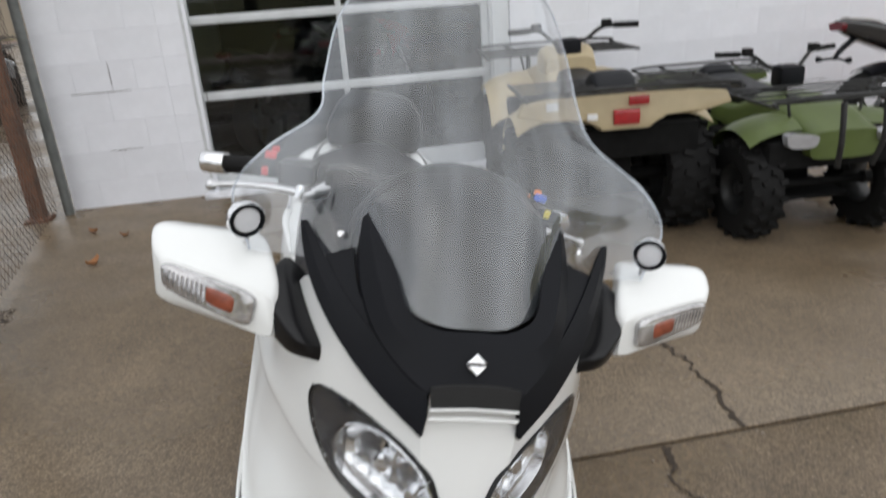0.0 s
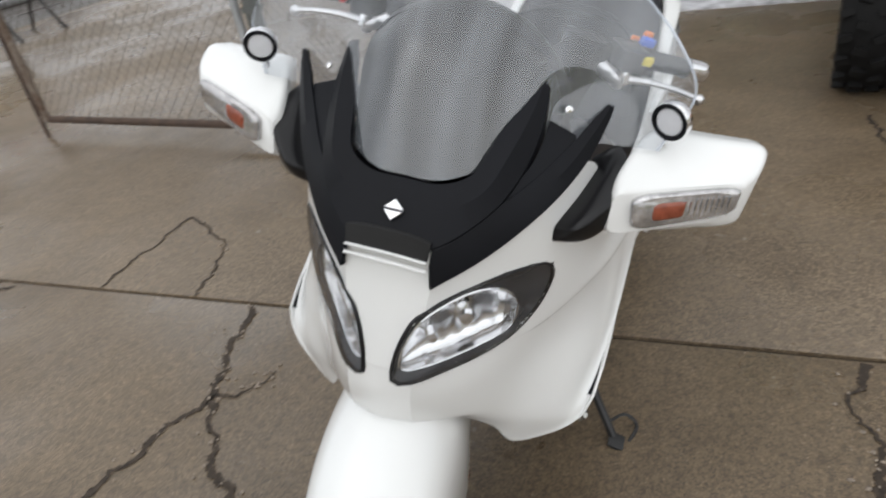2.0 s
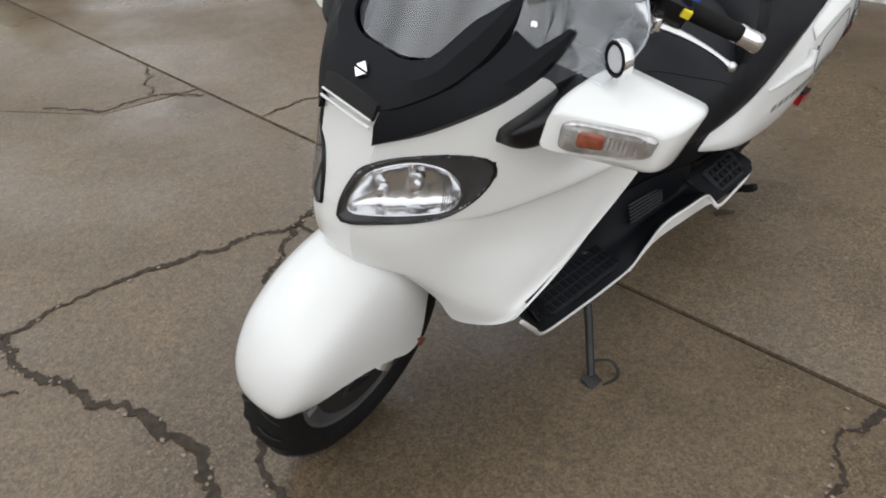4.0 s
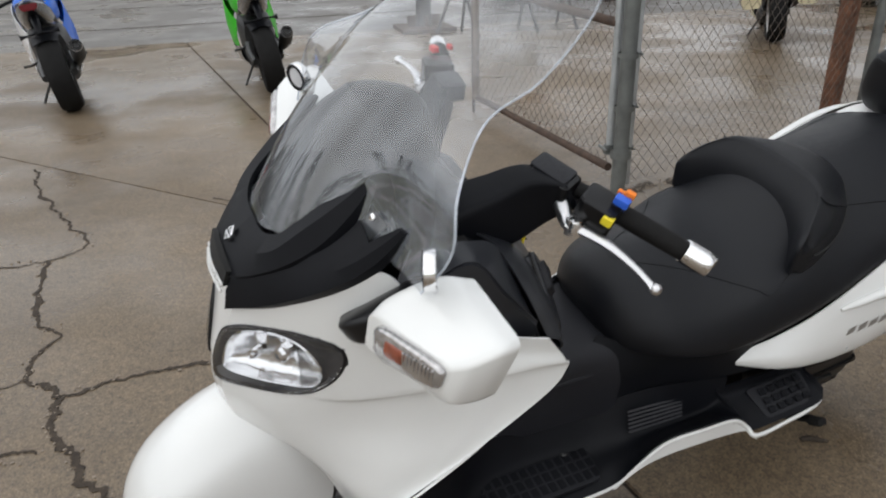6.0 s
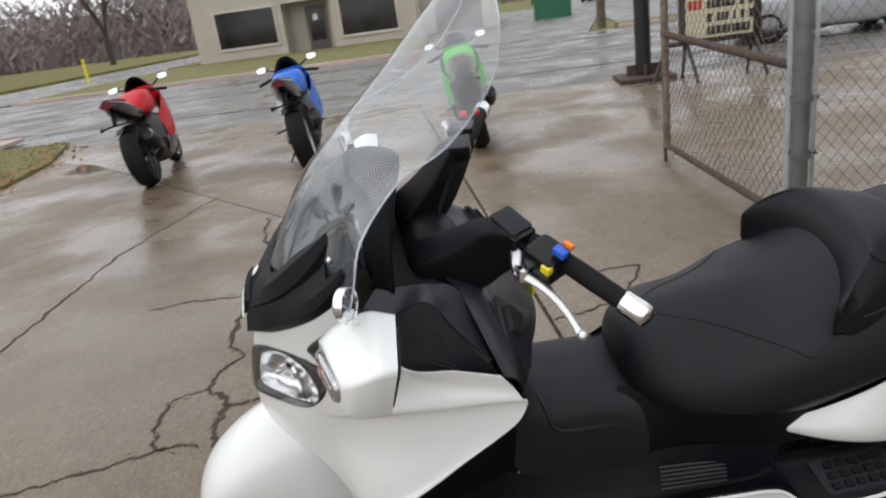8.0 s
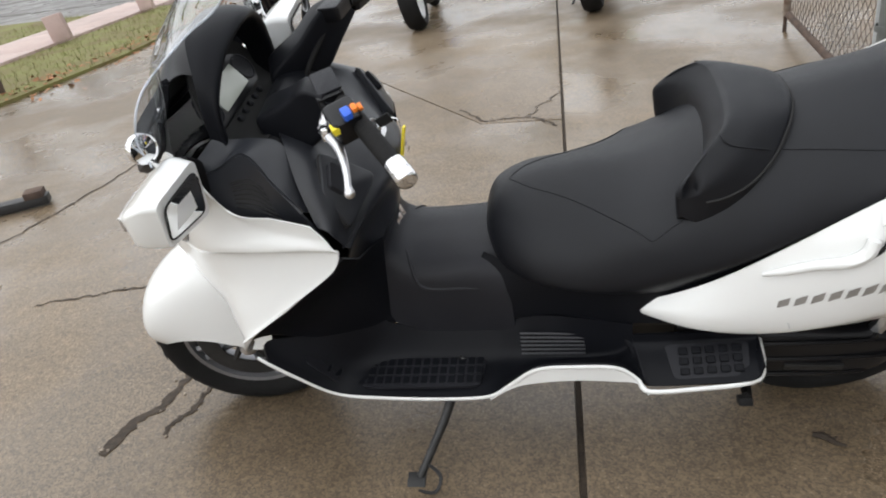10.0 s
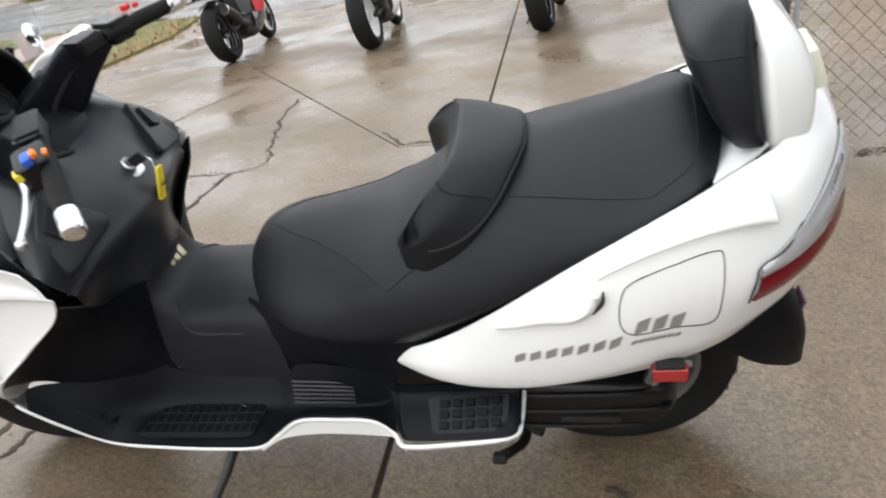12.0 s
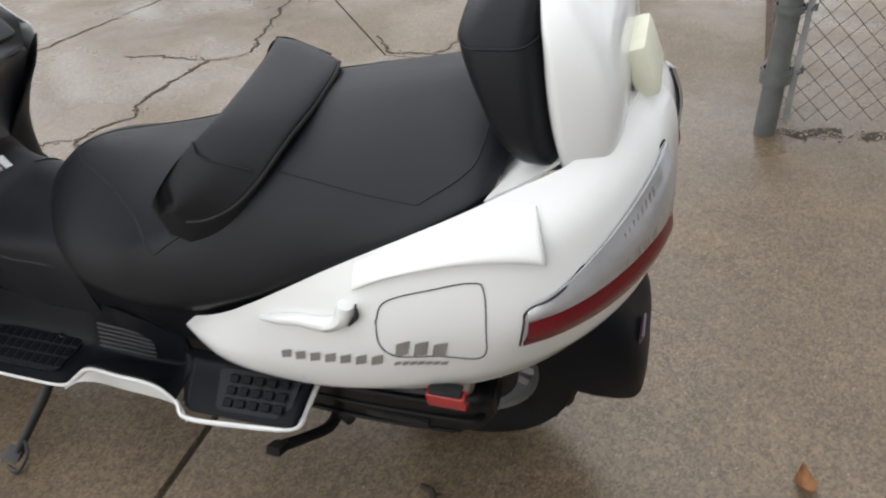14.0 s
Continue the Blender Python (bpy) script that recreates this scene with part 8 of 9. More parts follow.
def car(m, label, paint, length=4.3, width=1.74, height=1.46, kind_name="car", hatch=True):
    """A closed car, its front towards -y."""
    c = thing(kind_name, m, label, kind_name)
    hl = length / 2
    st = [(-hl, 0.34, 0.56, 0.58), (-hl + 0.06, 0.24, 0.68, 0.72), (-hl + 0.30, 0.20, 0.80, 0.82), (-hl + 0.75, 0.19, 0.90, 0.87), (-hl + 1.2, 0.19, 0.97, 0.88), (0.1, 0.19, 0.99, 0.885), (hl - 0.9, 0.20, 1.03, 0.88), (hl - 0.35, 0.22, 1.05, 0.84), (hl - 0.12, 0.24, 1.0, 0.80), (hl - 0.02, 0.30, 0.88, 0.74), (hl, 0.40, 0.74, 0.68)]
    bm = B()
    loft(bm, [ring4((-w * width / 1.74, y, z1), (w * width / 1.74, y, z1), (w * width / 1.74, y, z0), (-w * width / 1.74, y, z0), 0.22) for y, z0, z1, w in st], 30)
    body = part("body", bm, paint, c, "", 50)
    bm = B()
    roof = [(-hl + 0.72, 0.86, 0.90, 0.70), (-hl + 1.15, 0.86, height - 0.33, 0.67), (-hl + 1.6, 0.86, height - 0.11, 0.62), (-hl + 2.0, 0.86, height - 0.015, 0.59), (0.25, 0.86, height, 0.58), (hl - 1.35 if hatch else hl - 1.7, 0.86, height - 0.07, 0.60), (hl - 0.75 if hatch else hl - 1.3, 0.86, height - 0.26, 0.64), (hl - 0.18 if hatch else hl - 1.0, 0.86, 1.02, 0.68)]
    loft(bm, [ring4((-w, y, z1), (w, y, z1), (w + 0.10, y, z0), (-w - 0.10, y, z0), 0.2) for y, z0, z1, w in roof], 24)
    part("cabin", bm, paint, c, "", 50)
    for s in (1, -1):
        for a, b in ((-0.98, -0.03), (0.03, 1.05)):
            bm = B()
            patch(bm, [[V(s * 0.80, a, 0.97), V(s * 0.80, (a + b) / 2, 0.98), V(s * 0.795, b, 1.0)], [V(s * 0.752, a * (0.78 if a < -0.5 else 1), 1.15), V(s * 0.752, (a + b) / 2, 1.16), V(s * 0.752, b * (0.92 if b > 0.5 else 1), 1.16)], [V(s * 0.690, a * (0.50 if a < -0.5 else 1), height - 0.11), V(s * 0.690, (a + b) / 2, height - 0.085), V(s * 0.690, b * (0.66 if b > 0.5 else 1), height - 0.11)]], 6, 6, 0.006)
            part("side_window", bm, M_CARGLASS, c, "dark side glass")
        for y in (-hl + 0.85, hl - 0.78):
            simple_wheel(c, s * (width / 2 - 0.075), y, 0.325, 0.10, 0.225, M_CASTAL, seg=28, spokes=9)
            bm = B()
            lathe(bm, [(0.385, -0.02), (0.385, 0.02), (0.0, 0.02)], 28, Matrix.Translation((s * (width / 2 - 0.006), y, 0.345)) @ Matrix.Rotation(radians(90), 4, "Y"), full=False)
            part("wheel_arch", bm, M_DARK, c)
        bm = B()
        box(bm, (s * 0.62, -hl + 0.10, 0.66), (0.30, 0.14, 0.12), 0.04)
        part("headlight", bm, M_SILVLENS, c)
        bm = B()
        box(bm, (s * 0.68, hl - 0.06, 0.82), (0.20, 0.10, 0.18), 0.03)
        part("tail_light", bm, M_RED, c, "red tail light")
        bm = B()
        box(bm, (s * 0.93, -0.78, 0.99), (0.16, 0.10, 0.11), 0.03)
        part("door_mirror", bm, paint, c)
    bm = B()
    patch(bm, [[V(-0.70, -hl + 1.05, 0.93), V(0.70, -hl + 1.05, 0.93)], [V(-0.58, -hl + 1.52, height - 0.13), V(0.58, -hl + 1.52, height - 0.13)]], 4, 4, 0.006)
    part("windscreen", bm, M_BIKEBLACK, c)
    return c


M_SILVER = mat("silver_car_paint", (0.52, 0.53, 0.55), 0.25, 0.5, var=0.04, scale=3, coat=0.7)
M_NAVY = mat("dark_blue_car_paint", (0.008, 0.009, 0.012), 0.4, var=0.08, scale=3, coat=0.15)
M_DKRED = mat("dark_red_car_paint", (0.32, 0.02, 0.03), 0.25, 0.2, var=0.05, scale=3, coat=0.8)
M_OLDBLUE = mat("grey_blue_car_paint", (0.10, 0.15, 0.20), 0.25, 0.3, var=0.05, scale=3, coat=0.8)
car(pose(-12.2, 6.75, -0.035, 0, 0, 176) @ Matrix.Scale(0.78, 4), "silver compact car parked at the street's edge", M_SILVER)
car(pose(-17.6, 13.5, -0.035, 0, 0, 180), "dark blue pickup truck on the street", M_NAVY, 5.3, 1.95, 1.85, "truck", False)
for x, y, a, p, l in ((-62, 8.6, 70, M_DKRED, "dark red car in the far parking lot"), (-64, 12.0, 75, M_OLDBLUE, "grey-blue car in the far parking lot"), (-58, 16, 80, M_DKRED, "dark red car in the far parking lot"), (-66, 5.2, 75, M_OLDBLUE, "grey-blue car in the far parking lot"), (-48, 24, 100, M_NAVY, "dark car in the far parking lot"), (-95, -28, 90, M_OLDBLUE, "blue car far down the side street")):
    car(pose(x, y, -0.05, 0, 0, a), l, p)

# ---- across the street ----
M_SIDING = mat("beige_siding", (0.42, 0.38, 0.32), 0.7, var=0.06, scale=1.2, bump=0.1, bscale=20)
M_TRIMW = mat("pale_trim", (0.50, 0.46, 0.40), 0.6, var=0.06, scale=3)
M_SHOPGLASS = mat("dark_shop_glass", (0.012, 0.010, 0.010), 0.08, var=0.4, scale=0.8, coat=0.0)
M_BRICK = mat("red_brick_wall", (0.24, 0.085, 0.055), 0.85, var=0.3, scale=2.5, bump=0.3, bscale=15)
M_ROOFG = mat("grey_roofing", (0.16, 0.15, 0.15), 0.85, var=0.2, scale=2)
M_GDOOR = mat("brown_roller_door", (0.13, 0.11, 0.105), 0.6, var=0.1, scale=2)
M_BARK = mat("wet_bark", (0.06, 0.048, 0.04), 0.9, var=0.35, scale=9, bump=0.6, bscale=40)
M_POLEW = mat("weathered_pole_wood", (0.10, 0.075, 0.055), 0.9, var=0.3, scale=6, bump=0.5, bscale=30)
M_POLEB = mat("black_painted_pole", (0.02, 0.018, 0.018), 0.5, 0.2, var=0.3, scale=5)

office = thing("office_building", pose(-33, 0, 0), "low beige sided office with dark shop windows", "building")
OPEN = [(-12.9, -9.85, 0.55, 2.30), (-9.5, -7.15, 0.0, 2.32), (-6.72, -3.95, 0.48, 2.22)]


def cut_spans(z0, z1, a, b, holes):
    spans = [(a, b)]
    for h0, h1, hz0, hz1 in holes:
        if z1 > hz0 and z0 < hz1:
            spans = [p for s0, s1 in spans for p in ((s0, min(s1, h0)), (max(s0, h1), s1)) if p[1] - p[0] > 0.01]
    return spans


def siding(bm, a, b, top, holes, x=0.0, step=0.155):
    z = 0.0
    cuts = sorted({top, *[h for o in holes for h in o[2:]]})
    while z < top - 0.01:
        z1 = min(z + step, top, *[c for c in cuts if c > z + 0.01])
        for s0, s1 in cut_spans(z, z1, a, b, holes):
            f = [bm.verts.new(p) for p in ((x + 0.006, s0, z), (x + 0.006, s1, z), (x, s1, z1), (x, s0, z1), (x - 0.15, s0, z), (x - 0.15, s1, z), (x - 0.15, s1, z1), (x - 0.15, s0, z1))]
            for i in ((0, 1, 2, 3), (5, 4, 7, 6), (1, 0, 4, 5), (3, 2, 6, 7), (0, 3, 7, 4), (2, 1, 5, 6)):
                bm.faces.new([f[k] for k in i])
        z = z1


bm = B()
siding(bm, -14.0, -3.05, 4.65, OPEN)
part("front_wall", bm, M_SIDING, office, smooth=20)
bm = B()
box(bm, (-5.1, -14.0, 2.32), (10, 0.16, 4.64))
box(bm, (-5.1, -3.0, 2.32), (10, 0.16, 4.64))
box(bm, (-10.0, -8.5, 2.32), (0.16, 11, 4.64))
part("side_wall", bm, M_SIDING, office)
bm = B()
box(bm, (-5, -8.52, 4.66), (10.3, 11.3, 0.14), 0.03)
part("roof", bm, M_TRIMW, office)
for a, b, z0, z1 in (OPEN[0], OPEN[2]):
    win = B()
    for c, s in (((0.02, (a + b) / 2, z0), (0.10, b - a + 0.2, 0.12)), ((0.02, (a + b) / 2, z1), (0.10, b - a + 0.2, 0.10)), ((0.02, a, (z0 + z1) / 2), (0.10, 0.10, z1 - z0)), ((0.02, b, (z0 + z1) / 2), (0.10, 0.10, z1 - z0))):
        box(win, c, s, 0.01)
    w = part("window", win, M_TRIMW, office, "wide dark shop window")
    bm = B()
    box(bm, (-0.06, (a + b) / 2, (z0 + z1) / 2), (0.02, b - a, z1 - z0))
    part("pane", bm, M_SHOPGLASS, w)
bm = B()
box(bm, (-1.2, -8.32, 1.16), (0.1, 2.4, 2.32))
box(bm, (-0.65, -9.55, 1.16), (1.1, 0.1, 2.32))
box(bm, (-0.65, -7.1, 1.16), (1.1, 0.1, 2.32))
box(bm, (-0.65, -8.32, 2.36), (1.1, 2.4, 0.08))
part("porch", bm, M_SIDING, office, "recessed beige entrance")
bm = B()
box(bm, (-1.12, -8.15, 1.05), (0.06, 1.05, 2.1), 0.01)
dr = part("door", bm, M_GDOOR, office, "dark glazed office door")
bm = B()
box(bm, (-1.08, -8.15, 1.2), (0.02, 0.75, 1.5))
part("pane", bm, M_SHOPGLASS, dr)
bm = B()
box(bm, (-1.066, -8.2, 1.55), (0.01, 0.22, 0.28))
part("notice", bm, M_BIKEWHITE, dr, "small white notice")

wing = thing("garage_wing", pose(-34.5, 0, 0), "low beige garage wing with a brown roller door", "building")
bm = B()
siding(bm, -3.0, 0.55, 3.25, [(-2.35, -0.05, 0.0, 2.5)])
part("front_wall", bm, M_SIDING, wing, smooth=20)
bm = B()
box(bm, (-4, 0.55, 1.6), (8, 0.14, 3.2))
box(bm, (-4, -1.2, 3.28), (8.4, 3.7, 0.1))
part("roof", bm, M_TRIMW, wing)
rd = B()
box(rd, (-0.16, -1.2, 1.24), (0.04, 2.32, 2.48))
rdoor = part("roller_door", rd, M_GDOOR, wing, "brown slatted roller door")
for k in range(12):
    bm = B()
    box(bm, (-0.12, -1.2, 0.105 + k * 0.205), (0.05, 2.30, 0.19), 0.015, seg=1)
    part("slat", bm, M_GDOOR, rdoor)

brick = thing("brick_building", Matrix(), "long low red brick building far off", "building")
b0, b1 = V(-105, 20, 0), V(-50, 38, 0)
bt = (b1 - b0).normalized()
mb = basis(b0, bt, V(-bt.y, bt.x, 0))
ln = (b1 - b0).length
bm = B()
box(bm, (ln / 2, 6, 2.2), (ln, 12, 4.6))
part("wall", bm, M_BRICK, brick).matrix_basis = mb
bm = B()
box(bm, (ln / 2, 6, 4.6), (ln + 0.6, 12.6, 0.35))
part("roof", bm, M_ROOFG, brick).matrix_basis = mb
for k in range(11):
    bm = B()
    box(bm, (3 + k * 5.0, -0.03, 2.1), (1.5, 0.12, 2.0), 0.02)
    wo = part("window", bm, M_TRIMW, brick)
    wo.matrix_basis = mb
    bm = B()
    box(bm, (3 + k * 5.0, -0.08, 2.1), (1.25, 0.06, 1.75))
    part("pane", bm, M_SHOPGLASS, wo)


def house(m, label, wallm, w=9.0, d=7.0, h=2.8, roof_h=2.2):
    h_ob = thing("house", m, label, "house", "far houses")
    bm = B()
    prism(bm, [(-d / 2, 0), (d / 2, 0), (d / 2, h), (0, h + roof_h), (-d / 2, h)], w, Matrix.Rotation(radians(90), 4, "X") @ Matrix.Translation((0, 0, -w / 2)))
    part("wall", bm, wallm, h_ob, smooth=0)
    for s in (1, -1):
        bm = B()
        bm.faces.new([bm.verts.new(p) for p in ((s * (d / 2 + 0.4), -w / 2 - 0.3, h - 0.25), (s * (d / 2 + 0.4), w / 2 + 0.3, h - 0.25), (0, w / 2 + 0.3, h + roof_h + 0.05), (0, -w / 2 - 0.3, h + roof_h + 0.05))])
        bmesh.ops.solidify(bm, geom=bm.faces[:], thickness=0.12)
        part("roof", bm, M_ROOFG, h_ob)
    for y in (-w * 0.3, 0.0, w * 0.3):
        bm = B()
        box(bm, (d / 2, y, 1.5), (0.1, 1.0, 1.2), 0.02)
        part("window", bm, M_SHOPGLASS, h_ob)
    return h_ob


M_HOUSEW = mat("white_clapboard", (0.62, 0.62, 0.60), 0.7, var=0.06, scale=1)
M_HOUSET = mat("tan_clapboard", (0.34, 0.28, 0.21), 0.7, var=0.08, scale=1)
house(pose(-112, -62, 0, 0, 0, 20), "white wooden house far down the street", M_HOUSEW)
house(pose(-128, -50, 0, 0, 0, 10), "tan house far down the side street", M_HOUSET)
house(pose(-138, -74, 0, 0, 0, 15), "tan house far down the side street", M_HOUSET)
house(pose(-58, -62, 0, 0, 0, 30), "white wooden house behind big trees", M_HOUSEW)
house(pose(-75, -95, 0, 0, 0, 40), "white wooden house behind big trees", M_HOUSEW)
house(pose(-22, 42, 0, 0, 0, 60), "brown-roofed house beyond the yard", M_HOUSET, 12, 9, 2.8, 2.4)

# poles, sign and street furniture
pole = thing("sign_pole", pose(-8.75, 3.05, 0), "black painted steel pole on a base plate", "pole")
bm = B()
tube(bm, [V(0, 0, 0), V(0, 0, 7)], 0.105, 14)
part("shaft", bm, M_POLEB, pole)
bm = B()
box(bm, (0, 0, 0.03), (0.75, 0.75, 0.06), 0.015)
for a in range(4):
    box(bm, (0.15 * math.cos(a * 1.571), 0.15 * math.sin(a * 1.571), 0.12), (0.16, 0.02, 0.16), 0, Matrix.Rotation(a * 1.571, 4, "Z"))
part("base_plate", bm, M_RUST, pole)
for x, y, r, h in ((-23.2, 4.25, 0.15, 10), (-46, 3.0, 0.13, 9.5), (-60, 10, 0.14, 10)):
    up = thing("utility_pole", pose(x, y, -0.1), "weathered wooden utility pole", "pole", "utility poles")
    bm = B()
    tube(bm, [V(0, 0, 0), V(0, 0, h)], [r, r * 0.7], 12)
    part("shaft", bm, M_POLEW, up)
    bm = B()
    box(bm, (0, 0, h - 0.8), (0.1, 2.2, 0.12))
    part("crossarm", bm, M_POLEW, up)

sgn = thing("portable_sign", pose(-8.05, 3.87, 0, 0, 0, 4), "portable letter board with a red arrow top on metal legs", "sign")
bm = B()
box(bm, (0, 0, 0.93), (0.14, 0.98, 0.95), 0.01)
part("cabinet", bm, M_POLEB, sgn)
bm = B()
box(bm, (0.074, -0.03, 0.84), (0.012, 0.82, 0.66), 0.003)
face = part("letter_panel", bm, mat("cream_sign_face", (0.62, 0.58, 0.42), 0.5, var=0.1, scale=5), sgn, "cream letter panel")
bm = B()
box(bm, (0.02, 0.0, 1.47), (0.12, 1.02, 0.14), 0.01, Matrix.Rotation(radians(5), 4, "X"))
prism(bm, [(0.42, 1.36), (0.62, 1.52), (0.46, 1.70)], 0.10, Matrix.Rotation(radians(90), 4, "Z") @ Matrix.Rotation(radians(90), 4, "X") @ Matrix.Translation((0, 0, -0.06)))
part("arrow_top", bm, M_BIKERED, sgn, "red arrow-shaped header")
for k in range(3):
    bm = B()
    lathe(bm, [(0.035, 0), (0.03, 0.03), (0.0, 0.04)], 12, Matrix.Translation((0.08, -0.3 + 0.27 * k, 1.26)) @ Matrix.Rotation(radians(90), 4, "Y"), full=False)
    part("bulb", bm, M_CREAM, sgn)


def sign_text(txt, y, z, size, material):
    cu = bpy.data.curves.new("sign_text", "FONT")
    cu.body, cu.size, cu.extrude = txt, size, 0.002
    cu.materials.append(material)
    ob = new("sign_text", cu)
    ob.parent = face
    ob.matrix_basis = basis((0.083, y, z), (0, 1, 0), (0, 0, 1))
    dg = bpy.context.evaluated_depsgraph_get()
    me = bpy.data.meshes.new_from_object(ob.evaluated_get(dg))
    mo = new("lettering", me)
    mo.parent, mo.matrix_basis = face, ob.matrix_basis
    bpy.data.objects.remove(ob)
    return mo


sign_text("USED BIKES", -0.19, 1.03, 0.115, M_DARK)
rb = random.Random(9)
for r, z in enumerate((0.86, 0.70, 0.55)):
    y = -0.18
    while y < 0.34:
        w = rb.uniform(0.03, 0.06)
        bm = B()
        box(bm, (0.0825, y + w / 2, z + 0.045), (0.004, w, 0.10))
        part("letter", bm, M_DARK, face, smooth=0)
        y += w + rb.choice((0.012, 0.012, 0.06))
for z in (1.03, 0.86):
    for k in range(3):
        bm = B()
        box(bm, (0.0825, -0.385 + 0.06 * k, z + 0.05), (0.004, 0.042, 0.11))
        part("letter", bm, M_BIKERED, face, "red figure", smooth=0)
for y in (-0.42, 0.42, 1.0):
    bm = B()
    for s in (1, -1):
        tube(bm, [V(0, y, 0.52), V(s * 0.32, y + 0.05, 0.01)], 0.022, 8)
    part("leg", bm, M_STEEL, sgn)
bm = B()
tube(bm, [V(0, -0.65, 0.47), V(0, 1.3, 0.47)], 0.03, 8)
tube(bm, [V(0, -0.65, 0.47), V(0.1, -0.85, 0.05)], 0.025, 8)
part("frame_bar", bm, M_STEEL, sgn)

dump = thing("dumpster", pose(-36, 3.4, -0.13), "green steel dumpster beside the garage", "dumpster")
bm = B()
loft(bm, [ring4((-0.6, -0.9, z), (0.6, -0.9, z), (0.6 + d, 0.9, z), (-0.6 - d, 0.9, z), 0.04, 2) for z, d in ((0.1, 0), (1.1, 0.1), (1.2, 0.1))], 4)
part("bin", bm, mat("dumpster_green", (0.02, 0.12, 0.06), 0.5, var=0.2, scale=3), dump)
bm = B()
box(bm, (0, 0, 1.25), (1.4, 1.85, 0.07), 0.02)
part("lid", bm, M_DARK, dump)
for x, y, h, mt, lb in ((-29.6, -18.0, 1.1, M_YELLOW, "yellow marker post at the street corner"), (-32.5, -41.0, 1.3, M_ORANGE, "orange and white marker post on the lawn")):
    mk = thing("marker_post", pose(x, y, 0), lb, "post")
    bm = B()
    tube(bm, [V(0, 0, 0), V(0, 0, h)], 0.06, 8)
    part("stake", bm, mt if mt is M_YELLOW else M_BIKEWHITE, mk)
    bm = B()
    tube(bm, [V(0, 0, h - 0.35), V(0, 0, h)], 0.062, 8)
    part("band", bm, mt, mk)

ss = thing("street_sign", pose(-35.0, -41.0, 0), "blue and white street sign on a thin steel post", "sign")
bm = B()
tube(bm, [V(0, 0, -0.1), V(0, 0, 3.2)], 0.04, 8)
part("post", bm, M_GALV, ss)
bm = B()
box(bm, (0.05, 0, 2.2), (0.02, 0.45, 0.6), 0.01)
part("blue_panel", bm, mat("sign_blue", (0.10, 0.25, 0.55), 0.4, var=0.05, scale=4), ss, "small blue panel")
bm = B()
box(bm, (0.05, 0, 2.95), (0.02, 0.8, 0.6), 0.01)
part("top_panel", bm, M_BIKEWHITE, ss, "pale back of a sign")

# left gate leaf and its foot
leaf2 = thing("gate_leaf", Matrix(), "rusty chain-link gate leaf standing open by the lawn", "gate")
a, b = V(-3.72, -4.72, 0), V(-2.0, -5.3, 0)
for nm, p, q, r in (("end_stile", a + V(0, 0, 0.05), a + V(0, 0, 2.0), 0.035), ("far_stile", b + V(0, 0, 0.05), b + V(0, 0, 2.0), 0.03), ("middle_rail", a + V(0, 0, 1.0), b + V(0, 0, 1.0), 0.025), ("bottom_rail", a + V(0, 0, 0.08), b + V(0, 0, 0.08), 0.025), ("top_rail", a + V(0, 0, 1.95), b + V(0, 0, 1.95), 0.025)):
    bm = B()
    tube(bm, [p, q], r, 10)
    part(nm, bm, M_RUST, leaf2)
bm = B()
mesh_wires(bm, a[:2], b[:2], 0.08, 1.95)
part("wire_mesh", bm, M_WIRE, leaf2)["kind"] = "stuff"
for x, y, a in ((-6.35, -6.6, 12), (-8.6, -7.0, 0)):
    bm = B()
    box(bm, (0, 0, 0.19), (0.08, 0.30, 0.36), 0.02, Matrix.Rotation(radians(8), 4, "X"))
    ob = part("pink_board", bm, M_WALK)
    ob.matrix_world = pose(x, y, 0.06, 0, 0, a)
    tagged(ob, "small pinkish board standing beside the sidewalk", "board", "pink boards")
skid = thing("steel_stand", pose(-1.05, -1.86, 0, 0, 0, -52), "flat dark steel stand foot on the concrete", "stand")
bm = B()
box(bm, (0, 0, 0.035), (0.85, 0.09, 0.05), 0.01)
part("foot", bm, M_STEEL, skid)
bm = B()
box(bm, (-0.36, 0, 0.075), (0.10, 0.10, 0.04), 0.008)
part("socket", bm, M_RUST, skid)


# ---- trees ----
def tree(m, label, height, seed, mt=M_BARK, spread=0.9, levels=4, group="bare trees", crown=None):
    """A bare winter tree: a tapered trunk that forks again and again."""
    r = random.Random(seed)
    t = thing("tree", m, label, "tree", group)
    trunk, twigs = B(), B()

    def grow(p, d, length, rad, lv):
        pts = [p]
        for k in range(3):
            d = (d + V(r.uniform(-0.16, 0.16), r.uniform(-0.16, 0.16), r.uniform(0, 0.08))).normalized()
            p = p + d * length / 3
            pts.append(p)
        tube(trunk if lv < 2 else twigs, pts, [rad, rad * 0.62], 7 if lv < 2 else 4)
        if lv >= levels:
            return
        for k in range(3 if lv < 2 else r.choice((2, 3, 3))):
            ax = V(r.uniform(-1, 1), r.uniform(-1, 1), r.uniform(0.1, 0.9)).normalized()
            q = pts[-1] if k < 2 else pts[2]
            grow(q, (d * 0.75 + ax * spread).normalized(), length * r.uniform(0.6, 0.8), rad * 0.58, lv + 1)

    grow(V(0, 0, -0.1), V(r.uniform(-0.05, 0.05), r.uniform(-0.05, 0.05), 1), height * 0.30, height * 0.022, 0)
    part("trunk", trunk, mt, t)
    part("crown", twigs, mt, t, smooth=0)
    return t


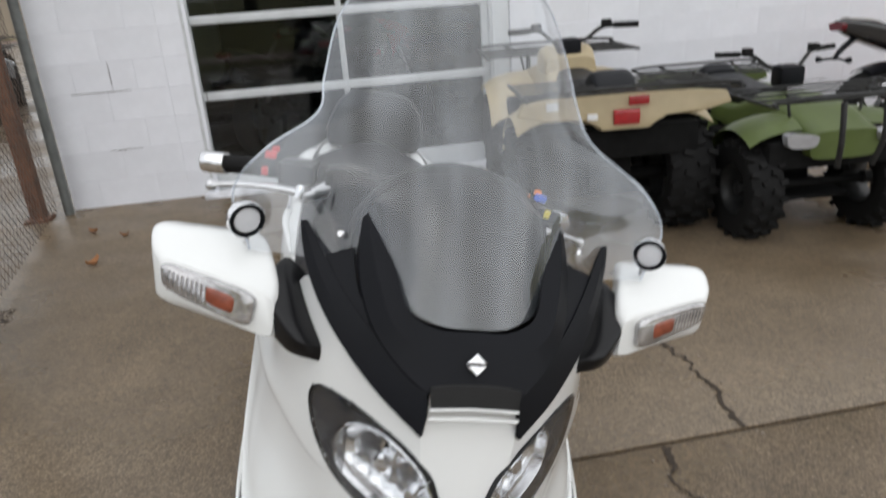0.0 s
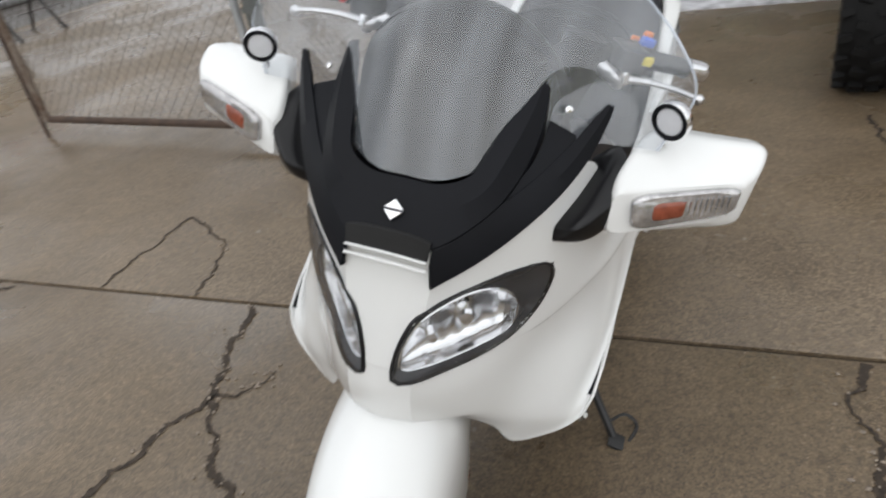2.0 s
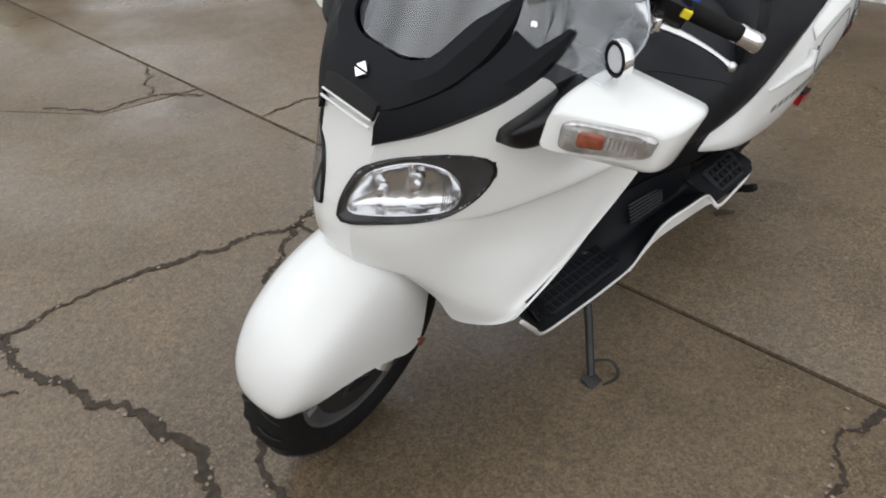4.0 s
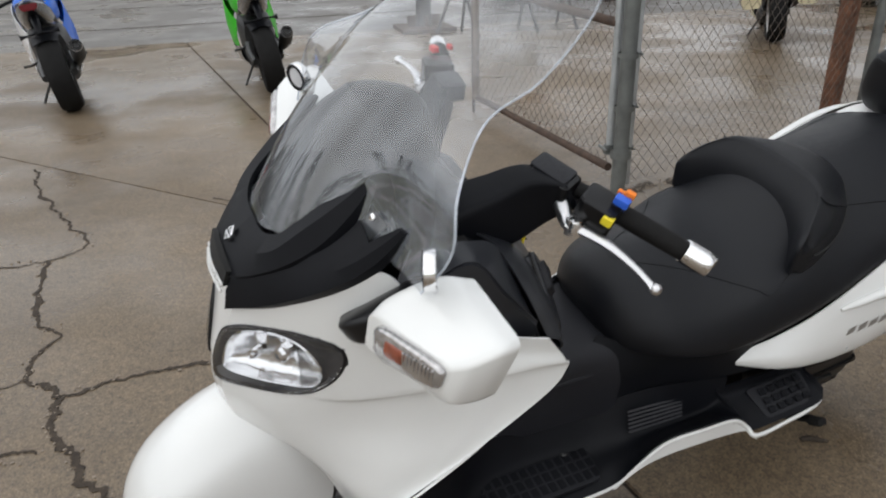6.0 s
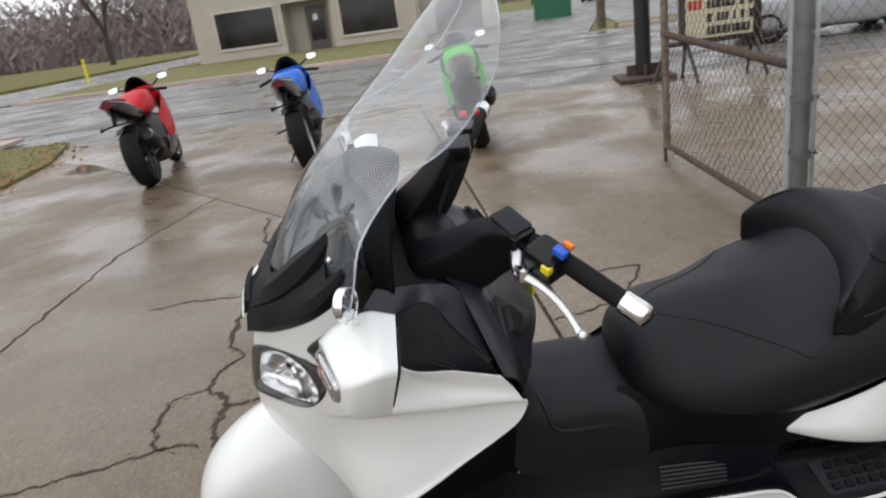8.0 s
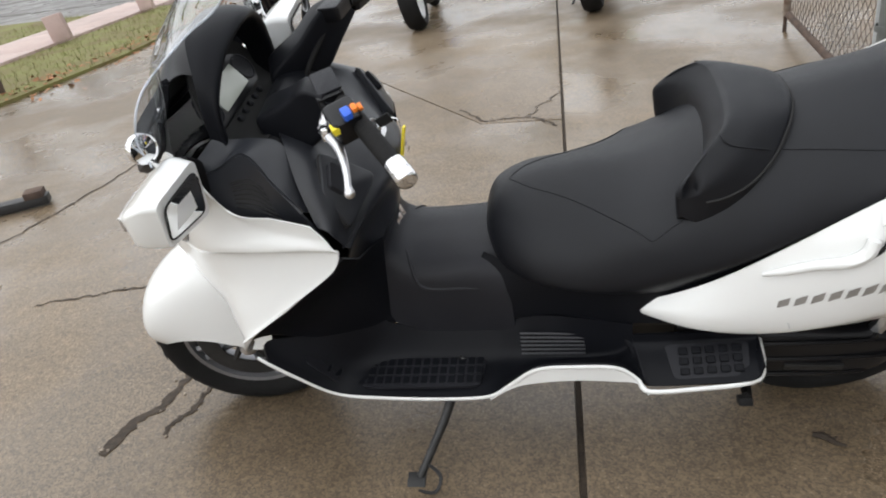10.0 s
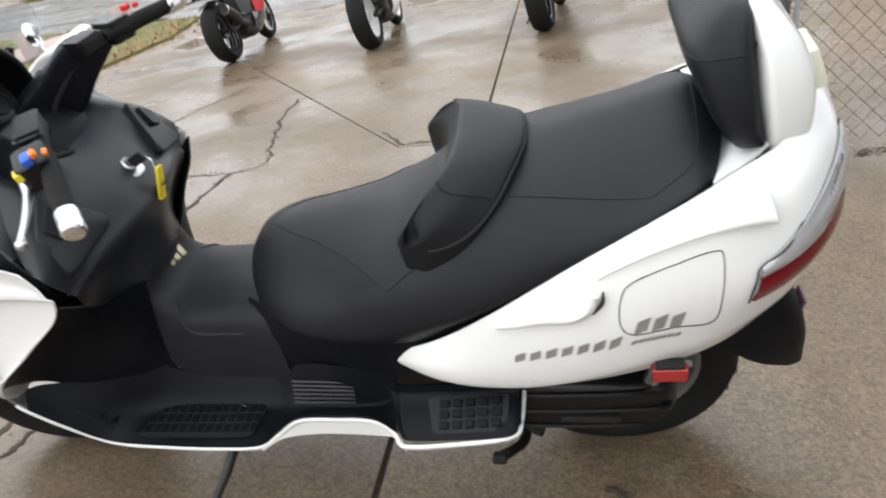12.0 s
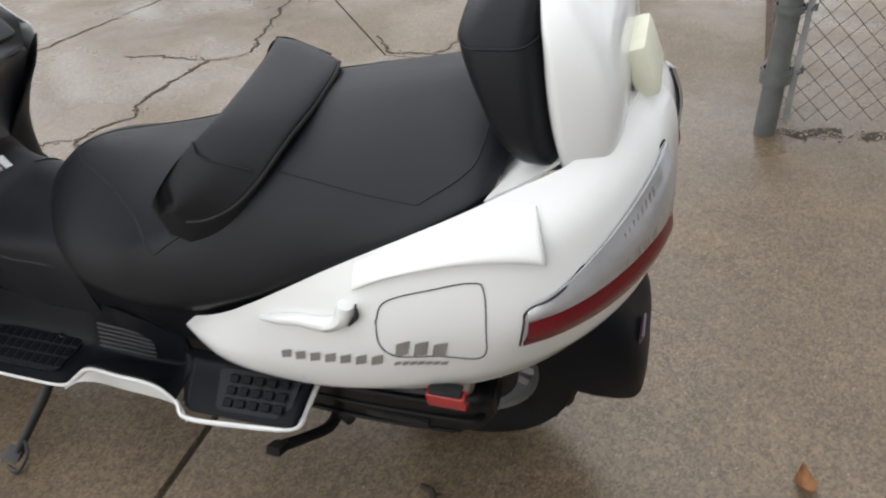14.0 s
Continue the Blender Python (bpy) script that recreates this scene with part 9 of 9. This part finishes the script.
for k, (x, y, h) in enumerate(((-46, -10, 11), (-48, -5, 12), (-45, -15, 10), (-50, -19, 12), (-60, 0, 12), (-62, 8, 11), (-75, 14, 12), (-90, -20, 13), (-105, -33, 14), (-70, -27, 11), (-120, -44, 14), (-85, 4, 12), (-110, 6, 13), (-58, -33, 12))):
    tree(pose(x, y, 0, 0, 0, 37 * k), "bare winter tree behind the buildings", h, k + 3)
M_FIR = mat("dark_fir_needles", (0.022, 0.035, 0.018), 0.9, var=0.5, scale=2)


def fir(m, height, seed):
    r = random.Random(seed)
    t = thing("evergreen_tree", m, "dark evergreen tree with a heavy trunk", "tree", "evergreens")
    bm = B()
    tube(bm, [V(0, 0, -0.1), V(0, 0, height * 0.9)], [height * 0.03, 0.04], 8)
    part("trunk", bm, M_BARK, t)
    bm = B()
    for k in range(900):
        f = r.random() ** 0.8
        z = height * (0.16 + 0.84 * f)
        rad = height * 0.26 * (1 - f) * (0.55 + 0.45 * r.random()) + 0.15
        a = r.uniform(0, 6.283)
        c = V(rad * math.cos(a), rad * math.sin(a), z + r.uniform(-0.2, 0.2))
        s = r.uniform(0.25, 0.6)
        d = V(math.cos(a), math.sin(a), -0.35)
        n = V(-math.sin(a), math.cos(a), r.uniform(-0.4, 0.4))
        bm.faces.new([bm.verts.new(p) for p in (c - d * s, c - n * s * 0.35, c + d * s, c + n * s * 0.35)])
    part("crown", bm, M_FIR, t, smooth=0)


for k, (x, y, h) in enumerate(((-32, -34, 13), (-30, -41, 14), (-36, -46, 14), (-40, -38, 12), (-34, -55, 15), (-45, -60, 15), (-52, -48, 13), (-60, -75, 16), (-48, -82, 16), (-70, -60, 14), (-85, -70, 15), (-90, -110, 18), (-60, -120, 18), (-35, -75, 15), (-5, -31, 14), (4, -35, 15), (11, -30, 12), (-13, -36, 14))):
    fir(pose(x, y, 0, 0, 0, 50 * k), h, k + 20)
hd = B()
rh = random.Random(5)
for k in range(44000):
    if k % 3:
        f = rh.random()
        x, y = -135 - 18 * rh.random() + 25 * abs(f - 0.5), -150 + 300 * f
        top = 8.5 + 2.5 * math.sin(y * 0.11) + 1.5 * math.sin(y * 0.31)
    else:
        f = rh.random()
        x, y = -78 - 30 * rh.random(), -72 + 54 * f
        top = 7.5 + 2.0 * math.sin(y * 0.23) + 1.5 * math.sin(x * 0.4 + y * 0.1)
    z = rh.uniform(0, 1) ** 1.35 * top
    s = rh.uniform(0.4, 1.0)
    u = V(rh.uniform(-0.7, 0.7), rh.uniform(-0.7, 0.7), rh.uniform(0.3, 1)).normalized() * s
    w = u.cross(V(1, rh.uniform(-0.5, 0.5), 0)).normalized() * s * rh.uniform(0.08, 0.24)
    hd.faces.new([hd.verts.new(V(x, y, z) + q) for q in (u, w, -u, -w)])
tagged(part("far_woods", hd, mat("far_brown_woods", (0.20, 0.165, 0.16), 0.95, var=0.3, scale=0.1), smooth=0), "brown leafless woods on the skyline", "woods", kind="stuff")
yd = B()
for k in range(2500):
    f = rh.random()
    x, y = -60 + 70 * f, 62 + 10 * rh.random()
    z = rh.uniform(0, 1) ** 1.2 * (6 + 2 * math.sin(x * 0.2))
    s = rh.uniform(0.4, 1.0)
    n = V(rh.uniform(-1, 1), rh.uniform(-1, 1), rh.uniform(-1, 1)).normalized()
    u = n.orthogonal().normalized() * s
    w = n.cross(u) * 0.6
    yd.faces.new([yd.verts.new(V(x, y, z) + q) for q in (u, w, -u, -w)])
tagged(part("yard_woods", yd, M_FIR, smooth=0), "dark trees beyond the yard", "woods", kind="stuff")

tour = sport_bike(pose(-5.95, 6.55, 0, 0, 6, -122), "cream touring motorcycle with panniers in the yard", M_CREAM, M_CREAM, M_BIKEWHITE, "")
for s in (1, -1):
    bm = B()
    loft(bm, [ring4((s * 0.18, y, 0.72), (s * 0.40, y, 0.70), (s * 0.38, y, 0.42), (s * 0.18, y, 0.42), 0.25) for y in (-0.28, -0.25, 0.25, 0.32)], 6)
    part("pannier", bm, M_CREAM, tour, "cream hard pannier")
bm = B()
box(bm, (0, 0.30, 0.90), (0.36, 0.22, 0.2), 0.05)
part("top_case", bm, M_CREAM, tour)
